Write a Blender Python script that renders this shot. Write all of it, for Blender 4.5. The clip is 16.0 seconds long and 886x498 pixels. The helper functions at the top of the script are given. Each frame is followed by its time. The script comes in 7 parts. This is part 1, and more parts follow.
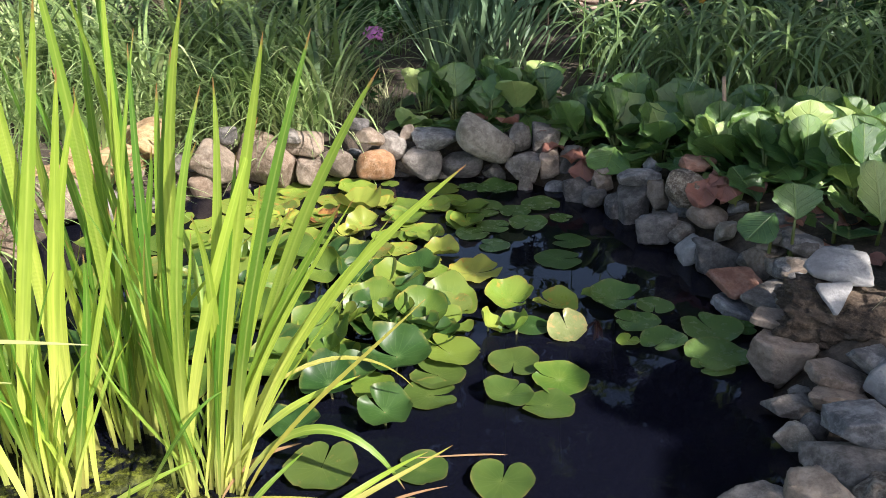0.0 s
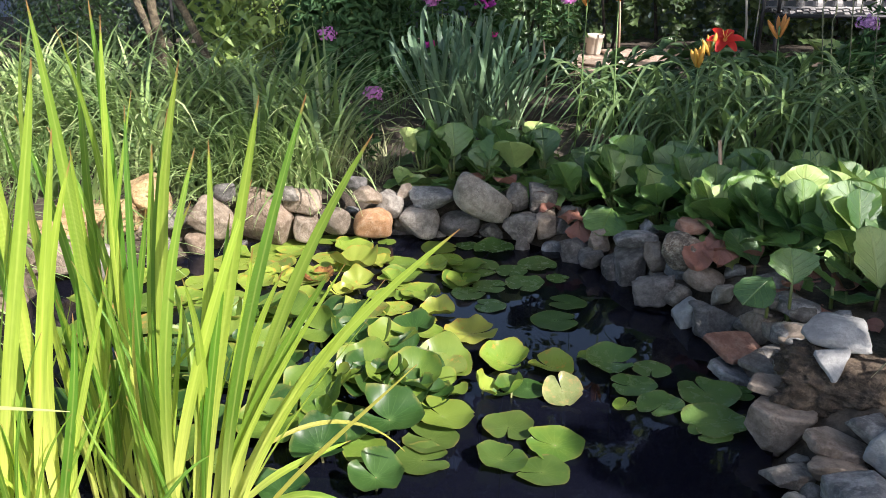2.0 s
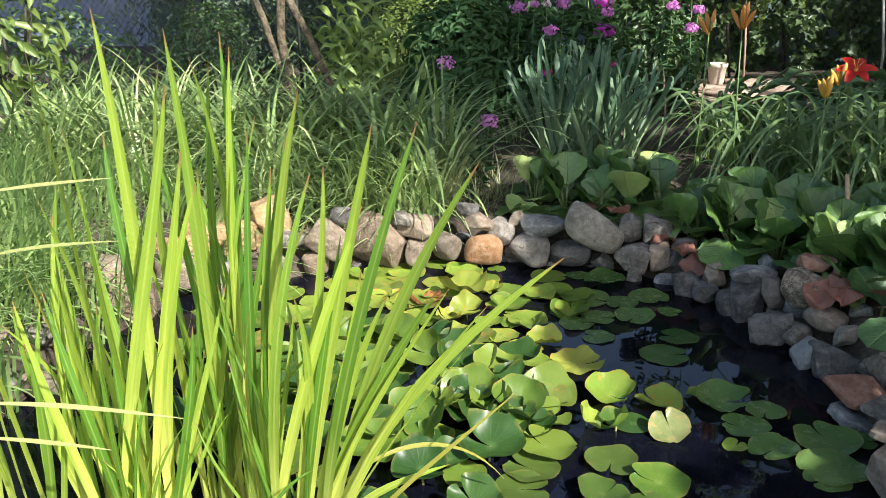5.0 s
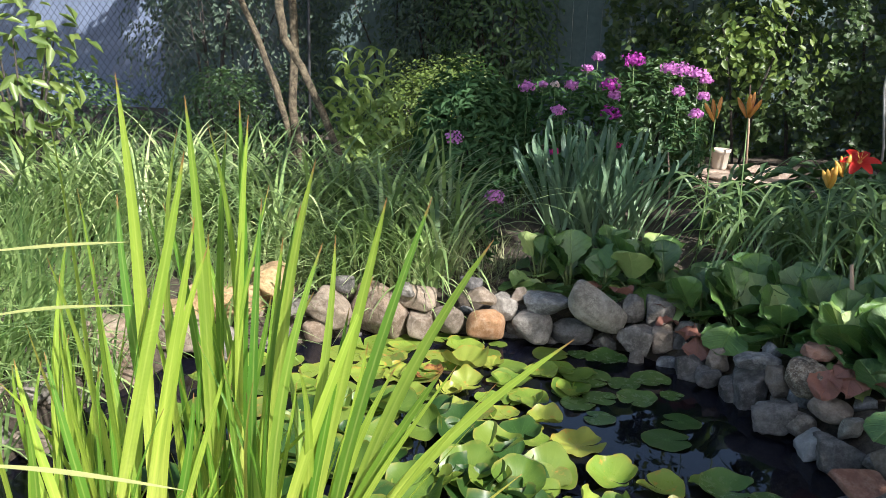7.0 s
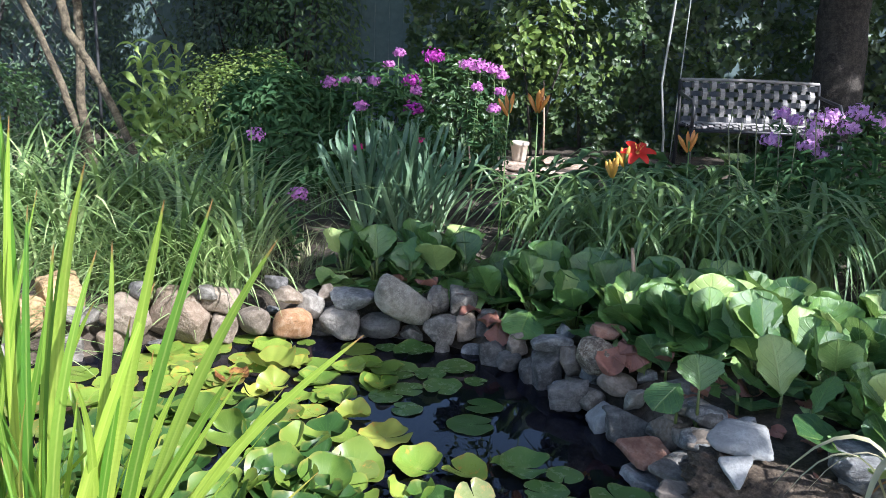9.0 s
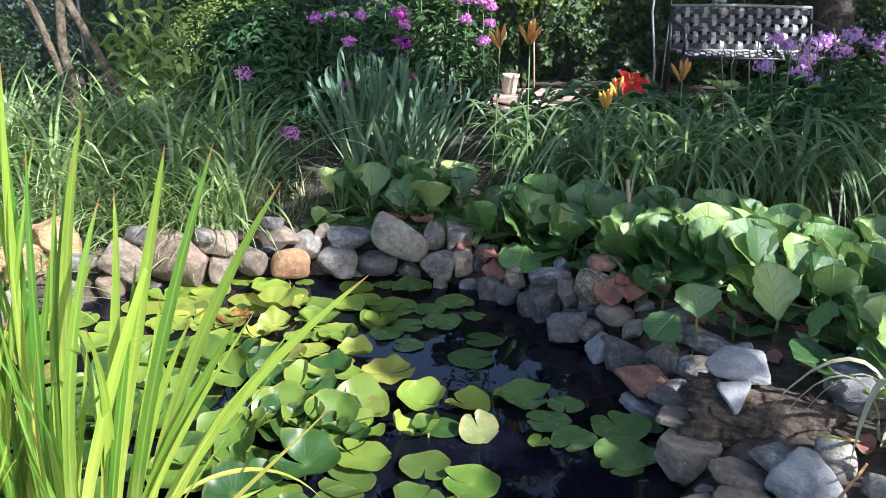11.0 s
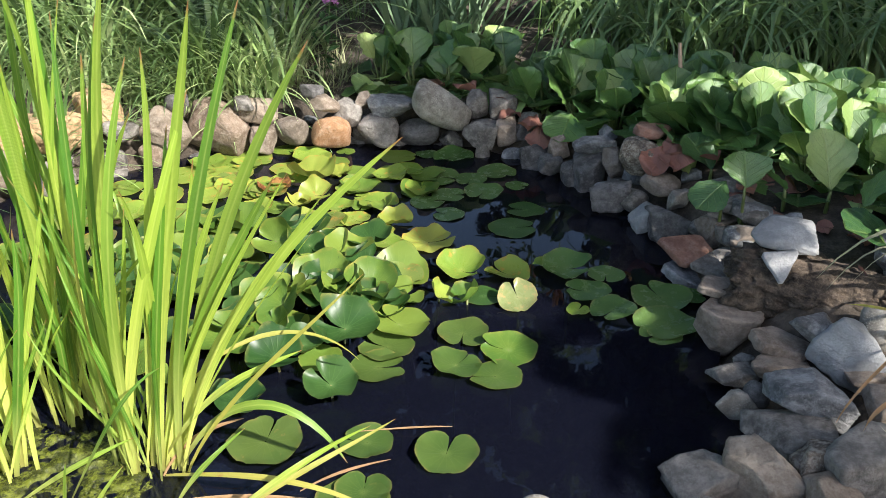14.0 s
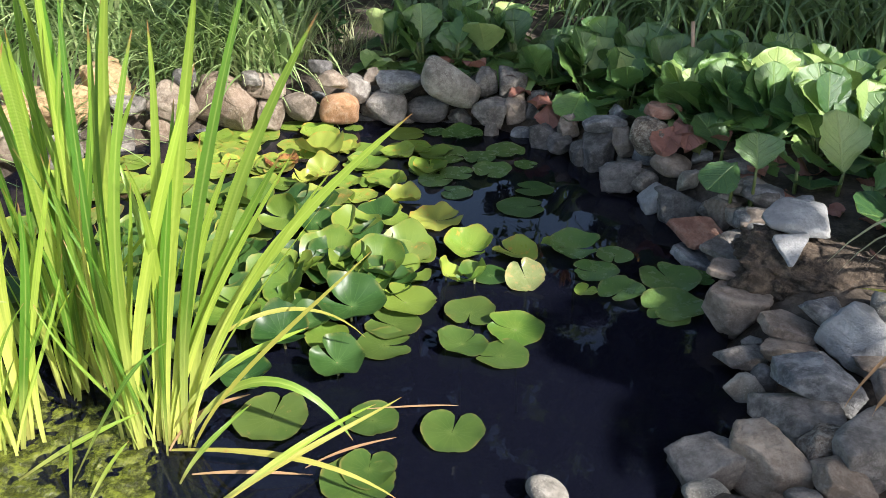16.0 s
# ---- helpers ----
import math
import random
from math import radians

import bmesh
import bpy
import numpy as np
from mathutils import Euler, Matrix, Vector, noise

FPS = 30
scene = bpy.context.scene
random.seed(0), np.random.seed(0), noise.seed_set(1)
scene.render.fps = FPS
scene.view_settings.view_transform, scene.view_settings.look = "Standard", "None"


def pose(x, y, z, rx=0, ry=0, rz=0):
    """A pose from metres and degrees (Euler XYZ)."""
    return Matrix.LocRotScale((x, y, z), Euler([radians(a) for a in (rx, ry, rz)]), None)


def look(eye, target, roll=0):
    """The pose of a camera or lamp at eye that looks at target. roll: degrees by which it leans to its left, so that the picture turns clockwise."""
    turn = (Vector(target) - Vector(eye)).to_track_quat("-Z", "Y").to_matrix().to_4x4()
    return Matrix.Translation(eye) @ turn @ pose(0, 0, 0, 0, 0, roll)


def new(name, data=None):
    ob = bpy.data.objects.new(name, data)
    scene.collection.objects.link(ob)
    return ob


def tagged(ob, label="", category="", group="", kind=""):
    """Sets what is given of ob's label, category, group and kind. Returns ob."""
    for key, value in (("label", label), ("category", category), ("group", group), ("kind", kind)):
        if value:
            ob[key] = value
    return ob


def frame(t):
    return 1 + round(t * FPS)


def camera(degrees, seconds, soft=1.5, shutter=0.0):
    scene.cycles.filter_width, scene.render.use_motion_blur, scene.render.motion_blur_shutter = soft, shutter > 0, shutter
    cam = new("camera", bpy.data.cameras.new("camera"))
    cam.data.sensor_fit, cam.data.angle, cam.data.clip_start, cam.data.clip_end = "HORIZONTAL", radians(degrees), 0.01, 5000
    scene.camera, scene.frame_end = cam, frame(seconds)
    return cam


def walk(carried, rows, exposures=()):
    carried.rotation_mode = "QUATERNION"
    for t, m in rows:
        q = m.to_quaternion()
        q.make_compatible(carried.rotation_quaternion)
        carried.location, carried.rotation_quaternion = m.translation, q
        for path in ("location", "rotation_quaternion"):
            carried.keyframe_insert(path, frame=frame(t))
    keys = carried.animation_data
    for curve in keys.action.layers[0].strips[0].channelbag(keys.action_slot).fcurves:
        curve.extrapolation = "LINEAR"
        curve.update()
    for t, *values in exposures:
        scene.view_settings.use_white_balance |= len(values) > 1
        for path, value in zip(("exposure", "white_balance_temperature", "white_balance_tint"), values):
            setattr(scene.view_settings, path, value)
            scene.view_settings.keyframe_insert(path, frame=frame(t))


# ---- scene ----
cam = camera(54.8, 16.0, soft=0.6)
PATH = [
    (0, (0.194, 0.417, 1.312), (0.007, 2.229, 0.486), -0.8),
    (0.5, (0.206, 0.431, 1.307), (0.007, 2.249, 0.497), -1.0),
    (1, (0.214, 0.434, 1.311), (0.01, 2.263, 0.528), -1.1),
    (1.5, (0.216, 0.438, 1.324), (0.028, 2.288, 0.59), -0.7),
    (2, (0.204, 0.436, 1.325), (0.015, 2.297, 0.617), -0.1),
    (2.5, (0.21, 0.425, 1.317), (0.021, 2.283, 0.6), -0.2),
    (3, (0.217, 0.414, 1.312), (0.039, 2.271, 0.59), -0.7),
    (3.5, (0.229, 0.418, 1.313), (0.057, 2.268, 0.571), -0.9),
    (4, (0.239, 0.436, 1.309), (0.042, 2.28, 0.56), -1.0),
    (4.5, (0.235, 0.427, 1.317), (-0.086, 2.267, 0.601), -1.5),
    (5, (0.226, 0.423, 1.33), (-0.229, 2.26, 0.684), -1.0),
    (5.2, (0.215, 0.421, 1.342), (-0.267, 2.261, 0.723), -0.4),
    (7.3, (0.2, 0.424, 1.339), (-0.242, 2.313, 0.852), 2.1),
    (7.5, (0.203, 0.423, 1.345), (-0.194, 2.322, 0.855), 2.1),
    (8, (0.212, 0.423, 1.343), (-0.092, 2.337, 0.848), 2.0),
    (8.5, (0.241, 0.428, 1.345), (0.055, 2.357, 0.852), 2.0),
    (9, (0.261, 0.424, 1.349), (0.218, 2.363, 0.862), 2.2),
    (9.2, (0.265, 0.421, 1.354), (0.263, 2.361, 0.866), 2.1),
    (11.3, (0.233, 0.42, 1.353), (0.214, 2.3, 0.672), 0.7),
    (11.5, (0.235, 0.424, 1.346), (0.213, 2.291, 0.628), 0.7),
    (12, (0.243, 0.431, 1.333), (0.207, 2.262, 0.53), 0.4),
    (12.5, (0.254, 0.442, 1.333), (0.173, 2.241, 0.463), -0.8),
    (13, (0.254, 0.45, 1.327), (0.145, 2.228, 0.416), -1.2),
    (13.5, (0.264, 0.46, 1.321), (0.141, 2.233, 0.404), -1.2),
    (14, (0.26, 0.45, 1.321), (0.139, 2.23, 0.418), -0.3),
    (14.5, (0.26, 0.45, 1.322), (0.142, 2.228, 0.414), 0.5),
    (15, (0.26, 0.455, 1.319), (0.146, 2.225, 0.394), 0.6),
    (15.5, (0.25, 0.458, 1.318), (0.131, 2.22, 0.379), 0.6),
    (16, (0.255, 0.462, 1.315), (0.121, 2.218, 0.367), 0.2),
]
walk(cam, [(t, look(eye, target, roll)) for t, eye, target, roll in PATH], [(0, 0.97, 6550, 14), (2.5, 1.06, 6500, 11), (4.5, 0.98, 6350, 4), (5, 0.98, 6550, 7), (7.5, 0.87, 6150, 9), (8.2, 0.96, 5850, 8), (9, 1.17, 5750, 10), (11.5, 1.16, 5850, 12), (12.5, 0.95, 6250, 7), (13, 0.84, 6350, 8), (13.5, 0.97, 6400, 9), (14, 1.03, 6400, 9), (16, 1.06, 6400, 10)])

# ---- world, sun ----
SUN_AZ, SUN_EL = radians(-40), radians(40)
to_sun = Vector((math.cos(SUN_AZ) * math.cos(SUN_EL), math.sin(SUN_AZ) * math.cos(SUN_EL), math.sin(SUN_EL)))
world = bpy.data.worlds.new("sky")
scene.world = world
world.use_nodes = True
wn = world.node_tree.nodes
sky = wn.new("ShaderNodeTexSky")
sky.sky_type = "NISHITA"
sky.sun_disc = False
sky.ozone_density = 0.8
sky.dust_density = 2.0
sky.sun_elevation = SUN_EL
sky.sun_rotation = math.atan2(to_sun.x, to_sun.y)
wn["Background"].inputs["Strength"].default_value = 0.14
world.node_tree.links.new(sky.outputs[0], wn["Background"].inputs["Color"])
sun = new("sun", bpy.data.lights.new("sun", "SUN"))
sun.data.energy, sun.data.angle, sun.data.color = 5.2, radians(0.5), (1.0, 0.955, 0.90)
sun.matrix_world = look(to_sun * 20, (0, 0, 0))

# ---- materials ----


def shader(name):
    m = bpy.data.materials.new(name)
    m.use_nodes = True
    nt = m.node_tree
    nt.nodes.clear()
    return m, nt, nt.nodes.new("ShaderNodeOutputMaterial")


def add(nt, kind, **inputs):
    n = nt.nodes.new("ShaderNode" + kind)
    for key, value in inputs.items():
        key = key.replace("_", " ")
        if isinstance(value, bpy.types.NodeSocket):
            nt.links.new(value, n.inputs[key])
        else:
            n.inputs[key].default_value = value
    return n


def rgb(c):
    return (*c, 1.0)


def mixc(nt, fac, a, b, blend="MIX"):
    n = nt.nodes.new("ShaderNodeMix")
    n.data_type, n.blend_type = "RGBA", blend
    for sock, value in zip((n.inputs[0], n.inputs[6], n.inputs[7]), (fac, a, b)):
        if isinstance(value, bpy.types.NodeSocket):
            nt.links.new(value, sock)
        else:
            sock.default_value = value if isinstance(value, float) else rgb(value)
    return n.outputs[2]


def ramp(nt, fac, lo, hi):
    n = nt.nodes.new("ShaderNodeMapRange")
    n.inputs["From Min"].default_value, n.inputs["From Max"].default_value = lo, hi
    nt.links.new(fac, n.inputs["Value"])
    return n.outputs[0]


def maths(nt, op, a, b=0.0):
    n = nt.nodes.new("ShaderNodeMath")
    n.operation = op
    for sock, value in zip(n.inputs, (a, b)):
        if isinstance(value, bpy.types.NodeSocket):
            nt.links.new(value, sock)
        else:
            sock.default_value = value
    return n.outputs[0]


def noise_tex(nt, scale, detail=4.0, rough=0.6, coords=None):
    n = add(nt, "TexNoise", Scale=scale, Detail=detail, Roughness=rough)
    if coords is not None:
        nt.links.new(coords, n.inputs["Vector"])
    return n.outputs["Fac"]


LEAF_CAST = (1.10, 0.87, 0.90)
COOL = (1.09, 0.885, 0.92)
PAD_CAST = (1.06, 0.885, 0.93)


def leaf_mat(name, dark, light, glow, rough=0.4, through_light=0.35, style="plain", tip=None, spot=None, island=False, spot_from=0.62, spec=0.6, cast=LEAF_CAST):
    """Leaves: colour that varies leaf by leaf, veins or stripes after the leaf's own UV, spots, light through the leaf."""
    m, nt, out = shader(name)
    if island:
        rnd = nt.nodes.new("ShaderNodeNewGeometry").outputs["Random Per Island"]
    else:
        rnd = nt.nodes.new("ShaderNodeObjectInfo").outputs["Random"]
    tc = nt.nodes.new("ShaderNodeTexCoord")
    col = mixc(nt, rnd, dark, light)
    blot = noise_tex(nt, 14.0, 3.0, 0.6, tc.outputs["Object"])
    col = mixc(nt, ramp(nt, blot, 0.35, 0.75), col, mixc(nt, 0.5, col, light))
    if style == "veins":
        mott = noise_tex(nt, 55.0, 6.0, 0.75, tc.outputs["Object"])
        col = mixc(nt, maths(nt, "MULTIPLY", ramp(nt, mott, 0.50, 0.30), 0.55), col, tuple(x * 0.55 for x in dark))
        patch = noise_tex(nt, 6.0, 3.0, 0.6, tc.outputs["Object"])
        col = mixc(nt, maths(nt, "MULTIPLY", ramp(nt, patch, 0.45, 0.65), 0.30), col, dark)
    height = noise_tex(nt, 160.0, 2.0, 0.5, tc.outputs["Object"])
    if style != "plain":
        sep = nt.nodes.new("ShaderNodeSeparateXYZ")
        nt.links.new(tc.outputs["UV"], sep.inputs[0])
        u, v = sep.outputs[0], sep.outputs[1]
        if style == "blade":
            lines = maths(nt, "SINE", maths(nt, "MULTIPLY", u, 75.0))
            lines = ramp(nt, lines, -1.0, 1.0)
            col = mixc(nt, maths(nt, "MULTIPLY", lines, 0.30), col, dark)
            mid = ramp(nt, maths(nt, "ABSOLUTE", maths(nt, "SUBTRACT", u, 0.5)), 0.16, 0.02)
            col = mixc(nt, maths(nt, "MULTIPLY", mid, 0.15), col, glow)
            col = mixc(nt, maths(nt, "MULTIPLY", ramp(nt, v, 0.45, 0.0), 0.45), col, glow)
            height = lines
        elif style == "veins":
            side = maths(nt, "ABSOLUTE", maths(nt, "SUBTRACT", u, 0.5))
            wav = maths(nt, "SINE", maths(nt, "MULTIPLY", maths(nt, "SUBTRACT", v, maths(nt, "MULTIPLY", side, 0.8)), 32.0))
            vein = ramp(nt, wav, 0.80, 1.0)
            rib = ramp(nt, side, 0.035, 0.012)
            both = maths(nt, "MAXIMUM", maths(nt, "MULTIPLY", vein, 0.55), rib)
            col = mixc(nt, maths(nt, "MULTIPLY", both, 0.17), col, glow)
            height = maths(nt, "SUBTRACT", maths(nt, "MULTIPLY", height, 0.3), both)
        if tip is not None:
            col = mixc(nt, ramp(nt, maths(nt, "ADD", v, maths(nt, "MULTIPLY", rnd, 0.03)), 0.975, 1.02), col, tip)
    if spot is not None:
        sp = noise_tex(nt, 26.0, 5.0, 0.7, tc.outputs["Object"])
        shift = maths(nt, "MULTIPLY", rnd, 0.10)
        col = mixc(nt, ramp(nt, maths(nt, "ADD", sp, shift), spot_from, spot_from + 0.12), col, spot)
    col = mixc(nt, 1.0, col, cast, "MULTIPLY")
    bump = add(nt, "Bump", Strength=0.6 if style == "veins" else 0.35, Distance=0.004 if style == "veins" else 0.002, Height=height)
    pb = add(nt, "BsdfPrincipled", Base_Color=col, Roughness=rough, Normal=bump.outputs[0])
    pb.inputs["Specular IOR Level"].default_value = spec
    tr = add(nt, "BsdfTranslucent", Color=mixc(nt, 0.55, col, glow), Normal=bump.outputs[0])
    mx = add(nt, "MixShader", Fac=through_light)
    nt.links.new(pb.outputs[0], mx.inputs[1])
    nt.links.new(tr.outputs[0], mx.inputs[2])
    nt.links.new(mx.outputs[0], out.inputs[0])
    return m


def blade_mat(name, dark, light, foot, glow):
    """Sword leaves: pale at the foot, greener to the tip, ribbed along their length, dry at the very point; some leaves
    much darker than others, which also stands for blades shading each other.
    """
    m, nt, out = shader(name)
    rnd = nt.nodes.new("ShaderNodeObjectInfo").outputs["Random"]
    tc = nt.nodes.new("ShaderNodeTexCoord")
    sep = nt.nodes.new("ShaderNodeSeparateXYZ")
    nt.links.new(tc.outputs["UV"], sep.inputs[0])
    u, v = sep.outputs[0], sep.outputs[1]
    own = add(nt, "CombineXYZ", X=maths(nt, "MULTIPLY", u, 2.5), Y=maths(nt, "MULTIPLY", v, 3.0), Z=maths(nt, "MULTIPLY", rnd, 71.0))
    streak = noise_tex(nt, 1.6, 4.0, 0.65, own.outputs[0])
    col = mixc(nt, ramp(nt, rnd, 0.10, 0.62), dark, light)
    col = mixc(nt, maths(nt, "MULTIPLY", ramp(nt, streak, 0.38, 0.66), 0.6), col, dark)
    col = mixc(nt, maths(nt, "MULTIPLY", ramp(nt, v, 0.28, 0.75), 0.70), col, mixc(nt, rnd, (0.10, 0.26, 0.028), (0.30, 0.45, 0.045)))
    lines = ramp(nt, maths(nt, "SINE", maths(nt, "MULTIPLY", u, 95.0)), -1.0, 1.0)
    col = mixc(nt, maths(nt, "MULTIPLY", lines, 0.07), col, tuple(x * 0.7 for x in dark))
    rib = ramp(nt, maths(nt, "ABSOLUTE", maths(nt, "SUBTRACT", u, 0.5)), 0.10, 0.02)
    col = mixc(nt, maths(nt, "MULTIPLY", rib, 0.22), col, foot)
    col = mixc(nt, maths(nt, "MULTIPLY", ramp(nt, maths(nt, "SUBTRACT", v, maths(nt, "MULTIPLY", rnd, 0.15)), 0.36, 0.0), 0.70), col, foot)
    spot = noise_tex(nt, 30.0, 4.0, 0.7, tc.outputs["Object"])
    sheath = maths(nt, "ADD", v, maths(nt, "MULTIPLY", maths(nt, "SUBTRACT", streak, 0.5), 0.12))
    col = mixc(nt, maths(nt, "MULTIPLY", ramp(nt, sheath, 0.16, 0.06), 0.75), col, (0.26, 0.22, 0.07))
    col = mixc(nt, maths(nt, "MULTIPLY", ramp(nt, spot, 0.70, 0.76), 0.7), col, (0.30, 0.20, 0.05))
    dry = maths(nt, "ADD", v, maths(nt, "MULTIPLY", maths(nt, "SUBTRACT", spot, 0.5), 0.06))
    col = mixc(nt, ramp(nt, dry, 0.955, 0.985), col, (0.34, 0.17, 0.07))
    bump = add(nt, "Bump", Strength=0.22, Distance=0.002, Height=lines)
    pb = add(nt, "BsdfPrincipled", Base_Color=col, Roughness=0.34, Normal=bump.outputs[0])
    pb.inputs["Specular IOR Level"].default_value = 0.55
    tr = add(nt, "BsdfTranslucent", Color=mixc(nt, 0.45, col, glow), Normal=bump.outputs[0])
    mx = add(nt, "MixShader", Fac=0.42)
    nt.links.new(pb.outputs[0], mx.inputs[1])
    nt.links.new(tr.outputs[0], mx.inputs[2])
    nt.links.new(mx.outputs[0], out.inputs[0])
    return m


def pad_mat(name, dark, light, vein_colour, rough, spot, spot_from):
    """Lily pads: waxy, each with its own tone, soft radial veins, a yellowing rim and a few spots."""
    m, nt, out = shader(name)
    rnd = nt.nodes.new("ShaderNodeObjectInfo").outputs["Random"]
    tc = nt.nodes.new("ShaderNodeTexCoord")
    own = add(nt, "VectorMath", Vector=tc.outputs["Object"])
    nt.links.new(add(nt, "CombineXYZ", X=maths(nt, "MULTIPLY", rnd, 37.0), Y=maths(nt, "MULTIPLY", rnd, 11.0), Z=0.0).outputs[0], own.inputs[1])
    co = own.outputs[0]
    sep = nt.nodes.new("ShaderNodeSeparateXYZ")
    nt.links.new(tc.outputs["UV"], sep.inputs[0])
    u, v = sep.outputs[0], sep.outputs[1]
    col = mixc(nt, rnd, dark, light)
    cloud = noise_tex(nt, 11.0, 4.0, 0.6, co)
    col = mixc(nt, maths(nt, "MULTIPLY", ramp(nt, cloud, 0.42, 0.68), 0.55), col, light)
    col = mixc(nt, maths(nt, "MULTIPLY", ramp(nt, cloud, 0.46, 0.30), 0.45), col, dark)
    wav = maths(nt, "SINE", maths(nt, "MULTIPLY", u, 107.0))
    vein = maths(nt, "MULTIPLY", ramp(nt, wav, 0.80, 1.0), ramp(nt, v, 1.0, 0.15))
    col = mixc(nt, maths(nt, "MULTIPLY", vein, 0.22), col, vein_colour)
    col = mixc(nt, maths(nt, "MULTIPLY", ramp(nt, v, 0.22, 0.0), 0.5), col, vein_colour)
    worn = noise_tex(nt, 26.0, 5.0, 0.7, co)
    edge_wear = maths(nt, "MULTIPLY", ramp(nt, v, 0.90, 1.0), ramp(nt, worn, 0.44, 0.62))
    col = mixc(nt, maths(nt, "MULTIPLY", edge_wear, 0.7), col, spot)
    col = mixc(nt, ramp(nt, maths(nt, "ADD", worn, maths(nt, "MULTIPLY", rnd, 0.08)), spot_from, spot_from + 0.10), col, spot)
    fine = noise_tex(nt, 190.0, 3.0, 0.6, co)
    col = mixc(nt, maths(nt, "MULTIPLY", ramp(nt, fine, 0.60, 0.74), 0.25), col, vein_colour)
    col = mixc(nt, 1.0, col, PAD_CAST, "MULTIPLY")
    swell = noise_tex(nt, 22.0, 2.0, 0.5, co)
    bump = add(nt, "Bump", Strength=0.30, Distance=0.004, Height=maths(nt, "ADD", maths(nt, "MULTIPLY", vein, 0.25), swell))
    pb = add(nt, "BsdfPrincipled", Base_Color=col, Roughness=maths(nt, "ADD", maths(nt, "MULTIPLY", worn, 0.22), rough - 0.09), Normal=bump.outputs[0])
    pb.inputs["Specular IOR Level"].default_value = 0.34
    tr = add(nt, "BsdfTranslucent", Color=mixc(nt, 0.5, col, vein_colour), Normal=bump.outputs[0])
    mx = add(nt, "MixShader", Fac=0.2)
    nt.links.new(pb.outputs[0], mx.inputs[1])
    nt.links.new(tr.outputs[0], mx.inputs[2])
    nt.links.new(mx.outputs[0], out.inputs[0])
    return m


def stone_mat(name, a, b, fleck, fleck_amount=0.25, rough=0.8, pits=0.9, scale=1.0, lichen=False):
    """Stone: two tones by a broad and a fine noise, flecks, thin bedding lines, and pitted relief."""
    m, nt, out = shader(name)
    tc = nt.nodes.new("ShaderNodeTexCoord")
    rnd = nt.nodes.new("ShaderNodeObjectInfo").outputs["Random"]
    shift = add(nt, "VectorMath", Vector=tc.outputs["Object"])
    comb = add(nt, "CombineXYZ", X=maths(nt, "MULTIPLY", rnd, 31.0), Y=maths(nt, "MULTIPLY", rnd, 17.0), Z=maths(nt, "MULTIPLY", rnd, 53.0))
    nt.links.new(comb.outputs[0], shift.inputs[1])
    co = shift.outputs[0]
    broad = noise_tex(nt, 9.0 * scale, 5.0, 0.65, co)
    fine = noise_tex(nt, 70.0 * scale, 6.0, 0.75, co)
    patch = noise_tex(nt, 27.0 * scale, 6.0, 0.72, co)
    tone = mixc(nt, ramp(nt, broad, 0.38, 0.62), tuple(x * 0.74 for x in a), tuple(x * 1.12 for x in b))
    tone = mixc(nt, rnd, tone, mixc(nt, 0.5, tone, tuple(x * 0.66 for x in a)))
    tone = mixc(nt, maths(nt, "MULTIPLY", ramp(nt, patch, 0.48, 0.62), fleck_amount * 1.7), tone, fleck)
    tone = mixc(nt, maths(nt, "MULTIPLY", ramp(nt, patch, 0.48, 0.37), 0.42), tone, tuple(x * 0.5 for x in a))
    tone = mixc(nt, maths(nt, "MULTIPLY", ramp(nt, fine, 0.52, 0.70), fleck_amount * 1.4), tone, fleck)
    tone = mixc(nt, maths(nt, "MULTIPLY", ramp(nt, fine, 0.44, 0.30), 0.36), tone, tuple(x * 0.4 for x in a))
    sepz = nt.nodes.new("ShaderNodeSeparateXYZ")
    nt.links.new(co, sepz.inputs[0])
    bed = maths(nt, "SINE", maths(nt, "ADD", maths(nt, "MULTIPLY", sepz.outputs[2], 210.0), maths(nt, "MULTIPLY", broad, 26.0)))
    bedding = maths(nt, "MULTIPLY", ramp(nt, bed, 0.55, 1.0), ramp(nt, broad, 0.42, 0.60))
    tone = mixc(nt, maths(nt, "MULTIPLY", bedding, 0.22), tone, tuple(x * 0.5 for x in a))
    grain = noise_tex(nt, 190.0 * scale, 5.0, 0.8, co)
    tone = mixc(nt, maths(nt, "MULTIPLY", ramp(nt, grain, 0.56, 0.76), 0.20), tone, fleck)
    tone = mixc(nt, maths(nt, "MULTIPLY", ramp(nt, grain, 0.46, 0.28), 0.36), tone, tuple(x * 0.4 for x in a))
    if lichen:
        vor = add(nt, "TexVoronoi", Vector=co, Scale=210.0)
        spread = noise_tex(nt, 16.0, 3.0, 0.6, co)
        dot = maths(nt, "MULTIPLY", ramp(nt, vor.outputs["Distance"], 0.42, 0.30), ramp(nt, spread, 0.50, 0.60))
        tone = mixc(nt, maths(nt, "MULTIPLY", dot, 0.45), tone, (0.52, 0.50, 0.43))
    hsum = maths(nt, "ADD", maths(nt, "ADD", maths(nt, "MULTIPLY", patch, 0.9), maths(nt, "MULTIPLY", bedding, -0.12)), maths(nt, "ADD", maths(nt, "MULTIPLY", fine, 0.55), maths(nt, "MULTIPLY", grain, 0.14)))
    bump = add(nt, "Bump", Strength=pits * 0.75, Distance=0.018, Height=hsum)
    pb = add(nt, "BsdfPrincipled", Base_Color=tone, Roughness=rough, Normal=bump.outputs[0])
    nt.links.new(pb.outputs[0], out.inputs[0])
    return m


